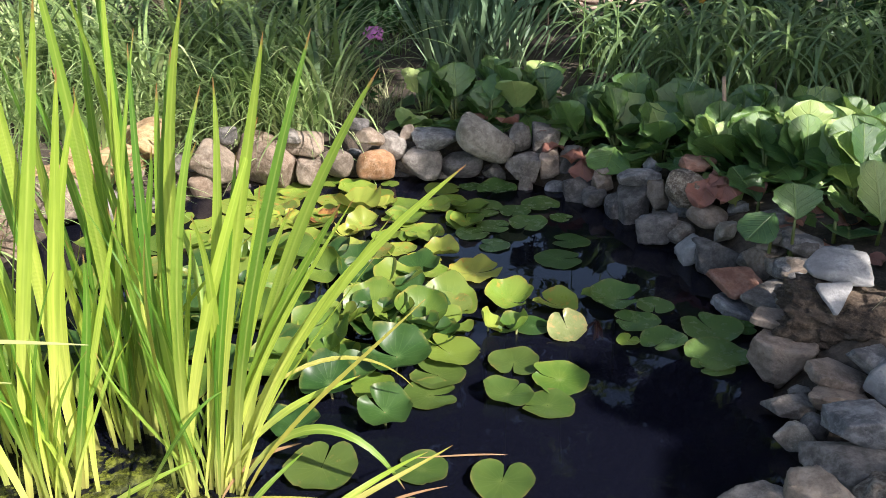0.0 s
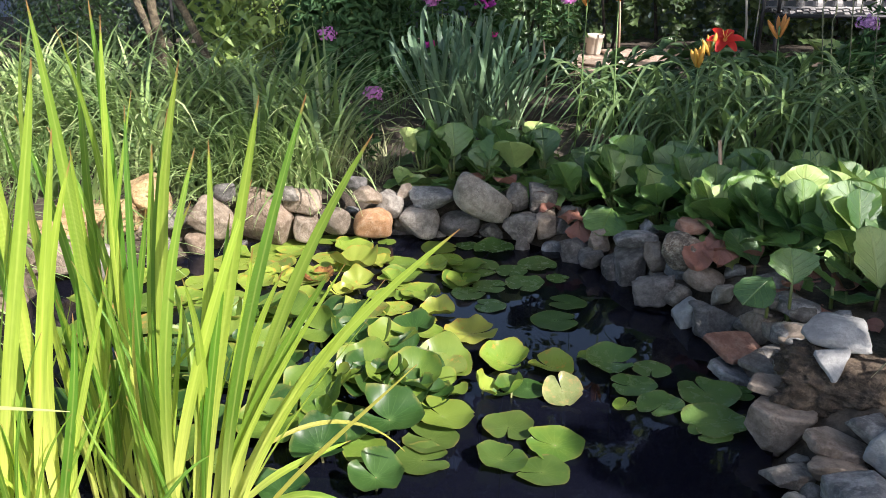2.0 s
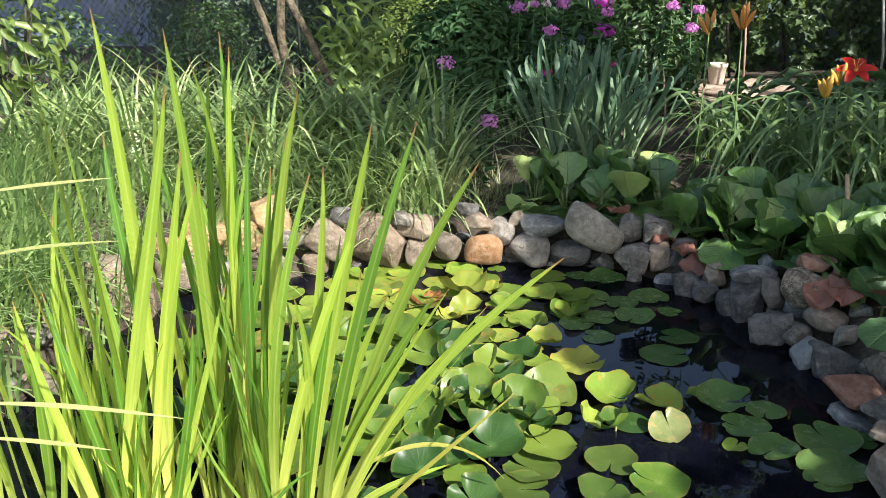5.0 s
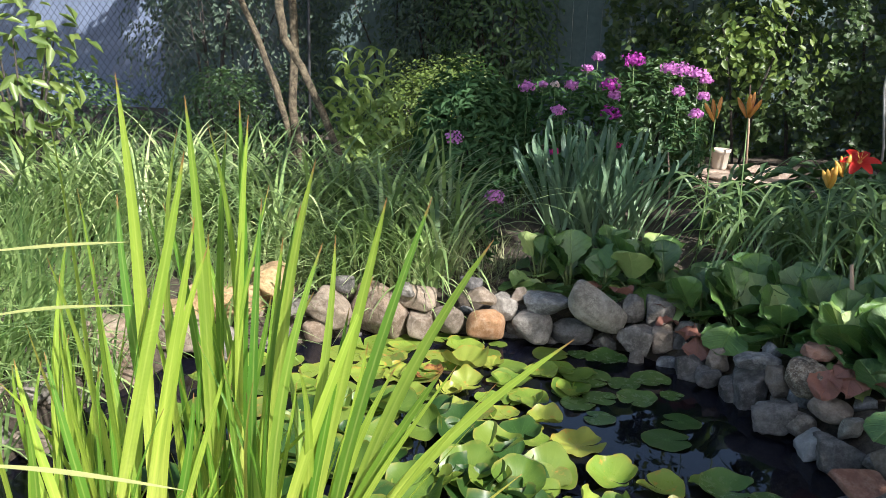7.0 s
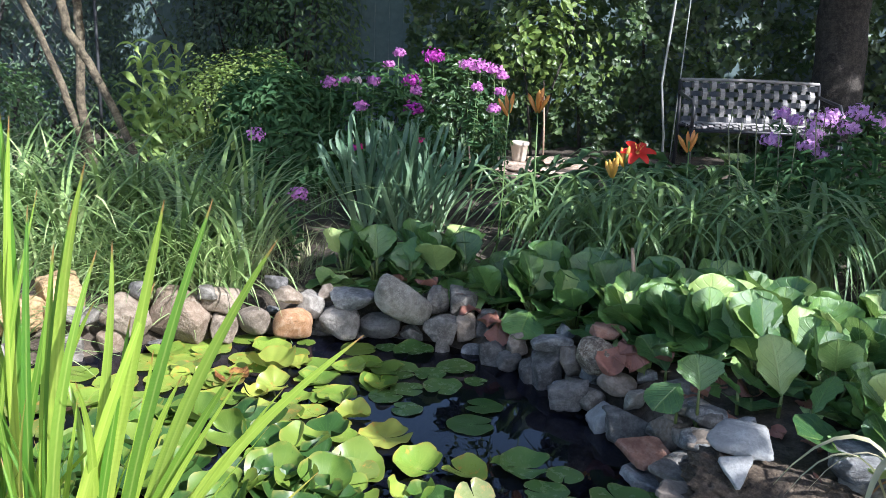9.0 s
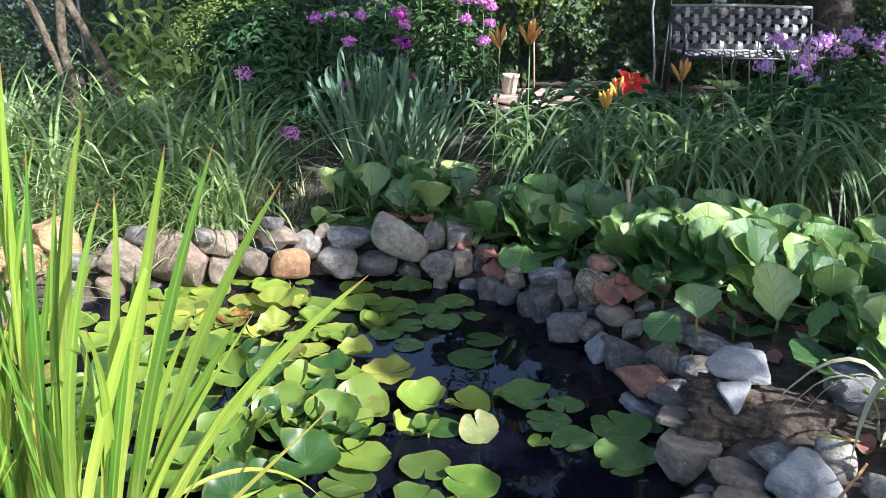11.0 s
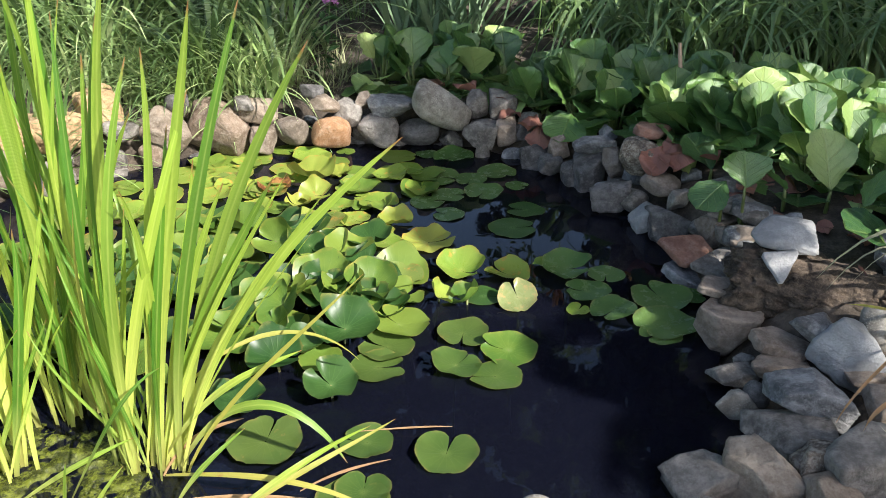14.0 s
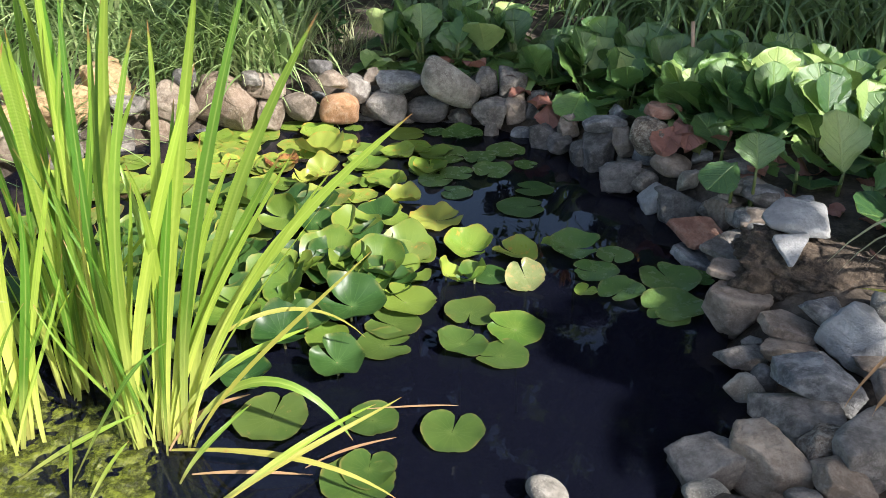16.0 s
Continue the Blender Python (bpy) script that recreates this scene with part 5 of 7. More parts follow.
iris_add(bezier((-0.80, 1.40, 0.62), (-0.68, 1.40, 0.63), (-0.61, 1.40, 0.63), (-0.54, 1.40, 0.63), 14), 0.008, M_SUNLIT_BLADE, (-0.5, 1.9), face=(0, -0.5, 1), taper=0.5)
iris_add(bezier((-0.62, 1.72, 0.00), (-0.60, 1.72, 0.08), (-0.59, 1.72, 0.14), (-0.58, 1.72, 0.18), 14), 0.011, M_IRIS, (-0.5, 1.9), face=(0, -0.5, 1), taper=0.5)
iris_add(bezier((-0.58, 1.71, 0.00), (-0.54, 1.72, 0.07), (-0.51, 1.73, 0.12), (-0.48, 1.75, 0.15), 14), 0.011, M_IRIS, (-0.5, 1.9), face=(0, -0.5, 1), taper=0.5)

# algae and silt round the feet of the iris
ax, ay = np.meshgrid(np.linspace(-1.45, 0.05, 160), np.linspace(1.30, 2.32, 110))
hgt = np.array([0.55 * noise.noise(Vector((x * 5, y * 5, 3))) + 0.40 * noise.noise(Vector((x * 13, y * 13, 1))) + 0.42 * noise.noise(Vector((x * 33, y * 33, 1))) + 0.34 * noise.noise(Vector((x * 70, y * 70, 1))) for x, y in zip(ax.ravel(), ay.ravel())])
drift = np.array([noise.noise(Vector((x * 3.1, y * 3.1, 8))) for x, y in zip(ax.ravel(), ay.ravel())])
edge = smooth01((1 - np.hypot((ax.ravel() + 0.78) / 0.64, (ay.ravel() - 1.80) / 0.46) + 0.45 * drift) / 0.6)
az_ = -0.025 + 0.027 * edge + 0.016 * hgt
w_ = ax.shape[1]
algae = new("algae_mat", mesh("algae_mat", np.stack([ax.ravel(), ay.ravel(), az_], 1), [(j * w_ + i, j * w_ + i + 1, (j + 1) * w_ + i + 1, (j + 1) * w_ + i) for j in range(ax.shape[0] - 1) for i in range(w_ - 1)], M_ALGAE))
tagged(algae, "olive-green mat of algae and silt in shallow water", "algae", kind="stuff")

# ---- bergenia along the bank ----


def berg_leaf(seed, material, curl=0.0):
    """A broad spoon-shaped leaf: rounded at the top, drawn in to its stalk, with a wavy toothed margin and a sunk midrib."""
    rnd = random.Random(seed)
    n, m = 26, 12
    wid = rnd.uniform(1.00, 1.22)
    cup = rnd.uniform(-0.12, 0.22)
    roll = rnd.uniform(-0.10, 0.38)
    wave = rnd.uniform(0.03, 0.065)
    ph, turn = rnd.uniform(0, 6), rnd.uniform(-0.05, 0.05)
    verts, faces, uvs = [], [], []
    for i in range(n + 1):
        s = i / n
        half = wid * 0.5 * max(0.0, math.sin(math.pi * s ** 1.28)) ** 0.62 * (0.80 + 0.28 * s) + 0.014
        if s > 0.97:
            half *= 0.8
        for j in range(m + 1):
            u = j / m * 2 - 1
            rim = abs(u) ** 3
            x = u * half * (1 + rim * (0.030 * math.sin(s * 27 + ph) + 0.022 * math.sin(s * 61 + ph)))
            h = cup * u * u * half * 1.5 - roll * s ** 2.2 * 0.5 + turn * u * s
            h += wave * math.sin(s * 9 + ph + (1.3 if u > 0 else 0)) * rim + 0.018 * math.sin(s * 24 + 2 * ph + 2 * u) * rim
            h += 0.016 * math.sin((s - abs(u) * 0.4) * 32) * abs(u) * (1 - abs(u)) * 2 - 0.012 * math.exp(-(u / 0.10) ** 2)
            h += curl * (0.35 * u * u * math.sin(s * 5 + ph) + 0.22 * math.sin(s * 8 + 3 * u + ph) - 0.3 * s * s)
            verts.append((x * (1 - 0.45 * curl * abs(math.sin(s * 4 + ph))), s, h))
            uvs.append((0.5 + u * 0.5, s))
    for i in range(n):
        for j in range(m):
            a = i * (m + 1) + j
            faces.append((a, a + 1, a + m + 2, a + m + 1))
    return mesh("bergenia_leaf", verts, faces, material, uvs)


BERG = [berg_leaf(i, M_BERG) for i in range(11)]
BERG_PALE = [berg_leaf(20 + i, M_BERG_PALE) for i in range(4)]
DRY = [berg_leaf(40 + i, M_DRY, 0.38) for i in range(4)]
berg_rng = random.Random(21)


def leaf_at(p, az, elev, size, roll=0.0):
    return Matrix.Translation(p) @ Matrix.Rotation(az - math.pi / 2, 4, "Z") @ Matrix.Rotation(elev, 4, "X") @ Matrix.Rotation(roll, 4, "Y") @ Matrix.Scale(size, 4)


def petiole(leaf, base):
    """The stalk from the rosette's crown up to the leaf that it carries."""
    foot = Vector((base.x * 0.25, base.y * 0.25, -0.01))
    mid = foot.lerp(base, 0.55) + Vector((0, 0, 0.02))
    part("petiole", mesh("petiole", *tube([foot, mid, base], [0.0065, 0.0055, 0.0042], 6), M_PETIOLE), leaf, leaf.matrix_basis.inverted())


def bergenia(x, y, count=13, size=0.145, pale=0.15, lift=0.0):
    """A rosette of leathery paddle leaves: the inner ones upright, the outer ones spreading."""
    z = gz(x, y) - 0.01 + lift
    own = thing("bergenia", "leathery round-leaved green bergenia clump beside the pond", "bergenia", (x, y, z), "bergenia clumps")
    count += 3
    for i in range(count):
        ring_s = i / count
        az = i * 2.4 + berg_rng.uniform(-0.4, 0.4)
        outer = ring_s > 0.45
        elev = radians(berg_rng.uniform(-30, 42) if outer else berg_rng.uniform(42, 82))
        if not outer or berg_rng.random() < 0.35:
            az = radians(125) + berg_rng.gauss(0, 1.1)
        size_i = size * 1.02 * berg_rng.uniform(0.7, 1.15) * (0.85 + 0.25 * ring_s)
        reach = 0.02 + 0.085 * ring_s
        up = 0.025 + 0.09 * (1 - ring_s) + (0.045 if elev < 0 else 0.0) + berg_rng.uniform(-0.02, 0.06) - (0.04 if outer else 0.0)
        base = Vector((math.cos(az) * reach, math.sin(az) * reach, up))
        # a share of the leaves takes the pale tone that stands for sun
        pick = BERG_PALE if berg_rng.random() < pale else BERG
        leaf = part("leaf", pick[berg_rng.randrange(len(pick))], own, leaf_at(base, az, elev, size_i, berg_rng.uniform(-0.5, 0.5)))
        petiole(leaf, base)
    return own


BERGENIA_A = [(-0.30, 4.46, 11, 0.148), (-0.14, 4.40, 13, 0.174), (0.02, 4.34, 13, 0.154), (0.16, 4.40, 12, 0.166), (0.30, 4.44, 12, 0.180), (-0.18, 4.62, 14, 0.173), (0.04, 4.60, 13, 0.164), (0.26, 4.66, 14, 0.163), (0.50, 4.30, 11, 0.175), (0.46, 4.12, 13, 0.161), (0.60, 4.02, 13, 0.177), (0.66, 4.22, 14, 0.176), (0.78, 4.08, 12, 0.165), (0.76, 3.90, 12, 0.153), (0.92, 3.96, 12, 0.156), (0.96, 3.78, 13, 0.170), (0.95, 3.63, 12, 0.165), (1.08, 3.92, 13, 0.180), (1.10, 3.66, 12, 0.180), (1.24, 3.82, 14, 0.173), (1.24, 3.58, 13, 0.173), (1.38, 3.70, 13, 0.158), (1.38, 3.46, 14, 0.151), (1.52, 3.60, 14, 0.170)]
BERGENIA_B = [(1.50, 3.32, 14, 0.168), (1.66, 3.46, 12, 0.162), (1.64, 3.16, 14, 0.163), (1.82, 3.36, 13, 0.168), (1.80, 3.06, 14, 0.176), (1.98, 3.24, 14, 0.157), (1.20, 3.42, 14, 0.162), (1.08, 3.50, 12, 0.178), (1.34, 3.28, 12, 0.176), (1.52, 3.86, 13, 0.172), (1.70, 3.70, 14, 0.156), (1.90, 3.56, 14, 0.156), (2.08, 3.44, 12, 0.162), (0.90, 4.20, 13, 0.178), (1.16, 4.08, 11, 0.172), (1.40, 3.96, 13, 0.170), (2.10, 3.75, 12, 0.180), (1.50, 3.06, 11, 0.147), (1.62, 2.88, 11, 0.155), (1.80, 2.76, 12, 0.169), (1.52, 2.72, 11, 0.171), (1.74, 2.50, 12, 0.175), (1.50, 2.60, 9, 0.13)]
for bx, by, bn, bs in BERGENIA_A + BERGENIA_B:
    bergenia(bx, by, bn, bs)


def special_leaf(x, y, z, az, elev, size, pale, label, roll=0.0, wide=1.0):
    own = thing("bergenia", label, "bergenia", (x, y, gz(x, y) - 0.01), "bergenia clumps")
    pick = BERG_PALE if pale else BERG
    leaf = part("leaf", pick[int(size * 1000) % len(pick)], own, leaf_at(Vector((0, 0, z - own.location.z)), radians(az), radians(elev), size, roll) @ Matrix.Diagonal((wide, 1, 1, 1)))
    petiole(leaf, Vector((0, 0.001, z - own.location.z)))
    return own


special_leaf(1.30, 2.99, 0.27, 100, 66, 0.200, True, "bergenia shoot with one large leaf in a pale sunlit tone", 0.1, 0.74)
special_leaf(1.045, 2.99, 0.275, 95, 56, 0.118, False, "bergenia shoot with a yellow-green cupped leaf over stones", 0.05, 1.30)
special_leaf(0.985, 3.02, 0.285, 215, -30, 0.135, False, "bergenia shoot with a broad green leaf over stones", -0.2)
special_leaf(1.02, 3.34, 0.20, 130, 40, 0.16, False, "bergenia shoot with dark green leaf behind stones")
special_leaf(1.18, 3.02, 0.26, 150, 30, 0.14, False, "bergenia shoot with a narrow green leaf", 0.4, 0.6)
special_leaf(1.35, 2.85, 0.28, 50, 40, 0.15, False, "bergenia shoot with a pointed yellow-green leaf", -0.5, 0.62)
special_leaf(1.25, 3.1, 0.2, 250, 15, 0.16, False, "bergenia shoot with a low broad dark leaf")
special_leaf(1.10, 3.10, 0.18, 280, -10, 0.15, False, "bergenia shoot with a low leaf in shade", 0.2)


def dried_leaf(x, y, z, az, elev, size, k=0):
    ob = new("dried_leaf", DRY[k % 4])
    ob.matrix_world = leaf_at(Vector((x, y, z)), radians(az), radians(elev * 0.65), size)
    return tagged(ob, "curled dry reddish-brown leaf lying on stones", "dried leaf", "dried leaves")


for i, (dx, dy, dz, da, de, ds) in enumerate(((0.36, 4.05, 0.16, 200, 10, 0.10), (0.42, 4.00, 0.18, 250, -20, 0.11), (0.44, 3.93, 0.16, 265, -62, 0.12), (0.50, 3.93, 0.15, 290, -55, 0.11), (0.33, 4.10, 0.20, 160, 12, 0.10), (0.88, 3.48, 0.27, 290, -25, 0.13),
                                              (0.92, 3.42, 0.27, 250, -35, 0.13), (0.96, 3.45, 0.26, 320, -30, 0.12), (0.86, 3.42, 0.25, 240, -45, 0.12), (1.10, 3.13, 0.20, 190, -20, 0.11), (1.16, 3.05, 0.19, 260, -10, 0.12), (1.06, 3.16, 0.22, 300, 5, 0.08), (1.22, 3.12, 0.20, 40, 10, 0.12), (1.20, 3.20, 0.20, 120, 20, 0.13), (-0.10, 4.22, 0.24, 20, 5, 0.12), (0.05, 4.24, 0.24, 330, 0, 0.12))):
    dried_leaf(dx, dy, dz, da, de, ds, i)

litter = random.Random(77)
for i in range(44):
    lx, ly = litter.uniform(1.0, 1.95), litter.uniform(2.3, 3.5)
    if i > 30:
        lx, ly = litter.uniform(-0.3, 1.0), litter.uniform(4.15, 4.9)
    dried_leaf(round(lx, 2), round(ly, 2), gz(lx, ly) + 0.02, litter.randrange(360), litter.uniform(-8, 15), litter.uniform(0.05, 0.10), i)

# ---- grasses ----


def grass_stuff(name, label, seed, count, xs, ys, length, width, lean0, lean1, material, az=None, drop=0.0, keep=None, spread=0.05):
    r = np.random.default_rng(seed)
    x, y = r.uniform(*xs, count), r.uniform(*ys, count)
    tuft = r.uniform(0, 1, (max(6, count // 42), 2))
    pick = r.integers(0, len(tuft), count)
    x = xs[0] + tuft[pick, 0] * (xs[1] - xs[0]) + r.normal(0, spread, count)
    y = ys[0] + tuft[pick, 1] * (ys[1] - ys[0]) + r.normal(0, spread, count)
    ok = shore(x, y) > np.where(x < -1.5, 0.0, 0.12)
    if keep is not None:
        ok &= keep(x, y)
    x, y = x[ok], y[ok]
    n = len(x)
    base = np.stack([x, y, ground_z(x, y) - 0.01 - drop], 1)
    heart = tuft[pick] * np.array([xs[1] - xs[0], ys[1] - ys[0]]) + np.array([xs[0], ys[0]])
    heart = heart[ok]
    a = np.arctan2(y - heart[:, 1], x - heart[:, 0]) + r.normal(0, 0.5, n) if az is None else r.normal(az[0], az[1], n)
    l0 = np.abs(r.normal(0, 1, n)) * lean0
    v, f = grass_field(r, base, a, r.uniform(*length, n), r.uniform(*width, n), l0, l0 + r.uniform(*lean1, n), 9)
    ob = new(name, mesh(name, v, f, material))
    return tagged(ob, label, "grass", kind="stuff")


not_iris = lambda x, y: x < -0.76 + 0.10 * (y - 4.2)
grass_stuff("grass", "long arching green grass behind the pond stones", 1, 1350, (-3.4, -0.55), (4.2, 5.3), (0.50, 1.00), (0.014, 0.027), 0.36, (1.2, 2.5), M_GRASS, keep=not_iris)
grass_stuff("grass", "pale sunlit grass blades among the green", 2, 480, (-3.4, -0.6), (4.15, 5.2), (0.50, 0.98), (0.012, 0.022), 0.36, (1.2, 2.5), M_SEDGE, keep=not_iris)
grass_stuff("grass", "fine sunlit grass leaning over the bank", 3, 1700, (-4.0, -1.55), (2.1, 4.2), (0.42, 0.78), (0.008, 0.015), 0.45, (0.9, 1.7), M_LAWN, az=(-0.45, 0.5))
grass_stuff("grass", "dense green grass on the bank", 4, 1000, (-4.2, -1.9), (2.4, 4.6), (0.35, 0.65), (0.008, 0.015), 0.4, (0.7, 1.9), M_LAWN, az=(-0.6, 0.9))
grass_stuff("dry_grass", "thin dry grey-brown grass stems", 5, 330, (-0.95, -0.35), (4.22, 4.9), (0.18, 0.40), (0.003, 0.006), 0.9, (0.6, 1.6), M_STRAW)
grass_stuff("grass", "short dark grass under the shrubs", 6, 1800, (-4.5, 0.4), (5.6, 7.6), (0.15, 0.35), (0.004, 0.008), 0.3, (0.6, 1.8), M_GRASS)

grass_stuff("grass", "green grass blades hanging over the pond stones", 9, 420, (-1.75, -0.62), (4.12, 4.35), (0.32, 0.62), (0.008, 0.016), 0.45, (0.9, 2.0), M_GRASS, az=(-1.5, 0.7), spread=0.07)
grass_stuff("grass", "pale grass blades hanging over the pond stones", 10, 200, (-1.75, -0.62), (4.12, 4.35), (0.30, 0.60), (0.007, 0.014), 0.45, (0.9, 2.0), M_SEDGE, az=(-1.5, 0.7), spread=0.07)

# ---- strap-leaved perennials ----
def arch_leaf(seed, length, width, droop, material, stiff=0.0, reach=1.0):
    r = random.Random(seed)
    up = length * r.uniform(0.50, 0.75)
    out = length * r.uniform(0.25, 0.55) * (1 - stiff) * reach
    up = up + (length * 0.92 - up) * stiff
    pts = bezier((0, 0, 0), (out * 0.10, 0, up * 0.7), (out * 0.6, r.uniform(-0.03, 0.03), up * 1.15), (out * 1.2, r.uniform(-0.06, 0.06), up * (1.0 - droop)), 10)
    v, f, u = strap(pts, width, r.uniform(-0.4, 0.4), 0.3, (0.35, 0, 1), 0.5, 0.8)
    return mesh("strap_leaf", v, f, material, u)


DAY = [arch_leaf(60 + i, 0.90, 0.022, 0.45 + 0.11 * i, M_DAYLILY, 0.0, 1.35) for i in range(8)]
SWORD = [arch_leaf(80 + i, 0.68, 0.029, -0.05 + 0.05 * (i == 4), M_BEARDED, 0.75) for i in range(5)]
VARI = [arch_leaf(95 + i, 0.46, 0.022, 0.3 + 0.2 * i, M_SEDGE_LEAF) for i in range(4)]
OLDV = [arch_leaf(99 + i, 0.42, 0.013, 0.3 + 0.25 * i, M_IRIS_OLD if i % 2 else M_IRIS_HALF) for i in range(4)]
strap_rng = random.Random(8)


def strap_clump(name, label, category, x, y, leaves, count, scale, spread=0.06, upright=None, group=""):
    own = thing(name, label, category, (x, y, gz(x, y) - 0.015), group)
    for i in range(count):
        az = strap_rng.uniform(0, 2 * math.pi)
        p = Vector((strap_rng.gauss(0, spread), strap_rng.gauss(0, spread), 0))
        m = Matrix.Translation(p) @ Matrix.Rotation(az, 4, "Z")
        if upright is not None:
            m = m @ Matrix.Rotation(-strap_rng.uniform(*upright), 4, "Y")
        part("leaf", leaves[strap_rng.randrange(len(leaves))], own, m @ Matrix.Scale(scale * strap_rng.uniform(0.7, 1.15), 4))
    return own


for dx, dy in ((0.72, 4.72), (0.98, 4.60), (1.22, 4.44), (1.10, 4.88), (1.48, 4.40), (1.42, 4.74), (1.72, 4.30), (1.74, 4.66), (1.98, 4.42), (2.24, 4.30), (0.86, 5.05), (1.30, 5.16), (1.66, 5.02), (2.05, 4.82), (2.42, 4.62), (0.62, 5.35), (2.5, 4.1)):
    strap_clump("daylily", "arching dark green daylily leaves in half shade", "daylily", dx, dy, DAY, 30, 1.0, 0.06, None, "daylily clumps")
for dx, dy in ((-0.30, 5.42), (-0.12, 5.50), (0.04, 5.42), (-0.20, 5.66)):
    strap_clump("bearded_iris", "blue-green sword-leaved bearded iris clump", "iris", dx, dy, SWORD, 28, 1.05, 0.085, (-0.80, 0.80), "bearded iris clumps")
strap_clump("variegated_grass", "whitish striped arching strap leaves beside rocks", "grass plant", 1.42, 2.46, VARI, 9, 1.15, 0.03)
strap_clump("variegated_grass", "drying striped strap leaves beside rocks", "grass plant", 1.40, 2.28, OLDV, 12, 1.0, 0.03)
path_plant = strap_clump("variegated_grass", "green and drying strap leaves at the path edge", "grass plant", 1.30, 2.02, OLDV, 7, 0.9, 0.03)
v_, f_, u_ = strap(bezier((1.31, 2.33, 0.16), (1.06, 1.95, 0.32), (0.99, 1.92, 0.27), (0.99, 1.95, 0.17), 12), 0.007, 0.2, 0.3, (0.2, -0.4, 1), 0.5, 0.8)
part("leaf", mesh("strap_leaf", [Vector(p) - Vector(path_plant.location) for p in v_], f_, M_IRIS_OLD, u_), path_plant)
v_, f_, u_ = strap(bezier((1.24, 2.14, 0.14), (1.07, 1.91, 0.26), (1.02, 1.89, 0.25), (1.04, 1.93, 0.16), 12), 0.010, 0.2, 0.3, (0.2, -0.4, 1), 0.5, 0.8)
part("leaf", mesh("strap_leaf", [Vector(p) - Vector(path_plant.location) for p in v_], f_, M_IRIS_OLD, u_), path_plant)
v_, f_, u_ = strap(bezier((1.16, 1.92, 0.14), (1.07, 1.86, 0.20), (1.03, 1.83, 0.24), (1.01, 1.82, 0.27), 12), 0.009, 0.2, 0.3, (0.2, -0.4, 1), 0.5, 0.8)
part("leaf", mesh("strap_leaf", [Vector(p) - Vector(path_plant.location) for p in v_], f_, M_SEDGE_LEAF, u_), path_plant)
v_, f_, u_ = strap(bezier((1.35, 2.44, 0.16), (1.16, 2.20, 0.30), (1.11, 2.18, 0.33), (1.08, 2.23, 0.30), 12), 0.012, 0.2, 0.3, (0.2, -0.4, 1), 0.5, 0.8)
part("leaf", mesh("strap_leaf", [Vector(p) - Vector(path_plant.location) for p in v_], f_, M_IRIS_HALF, u_), path_plant)


# ---- flowers ----
def stem(own, pts, radius, material=None, label=""):
    return part("stem", mesh("stem", *tube(pts, [radius] * (len(pts) - 1) + [radius * 0.7], 6), material or M_STEM), own, None, label)


def petal(length, width, curl, n=6):
    verts, faces, uvs = [], [], []
    for i in range(n + 1):
        s = i / n
        w = width * 0.5 * math.sin(math.pi * min(1, 0.12 + s * 0.80)) ** 0.8
        z = length * (0.55 * s - curl * s * s)
        for u in (-1, 0, 1):
            verts.append((s * length, u * w, z + abs(u) * w * 0.35))
            uvs.append((0.5 + u / 2, s))
    for i in range(n):
        a = i * 3
        faces += [(a, a + 1, a + 4, a + 3), (a + 1, a + 2, a + 5, a + 4)]
    return verts, faces, uvs


RED_PETAL = mesh("petal", *petal(0.082, 0.042, 0.50)[:2], M_RED, petal(0.082, 0.042, 0.50)[2])


def bud_mesh(material, length=0.065, r=0.009):
    return mesh("bud", *tube([(0, 0, 0), (0, 0, length * 0.25), (0, 0, length * 0.6), (0, 0, length * 0.85), (0, 0, length)], [r * 0.4, r * 0.75, r, r * 0.7, r * 0.15], 8), material)


BUD, BUDO, BUDG = bud_mesh(M_BUD, 0.085, 0.0115), bud_mesh(M_BUDO, 0.105, 0.0115), bud_mesh(M_STEM, 0.05, 0.007)


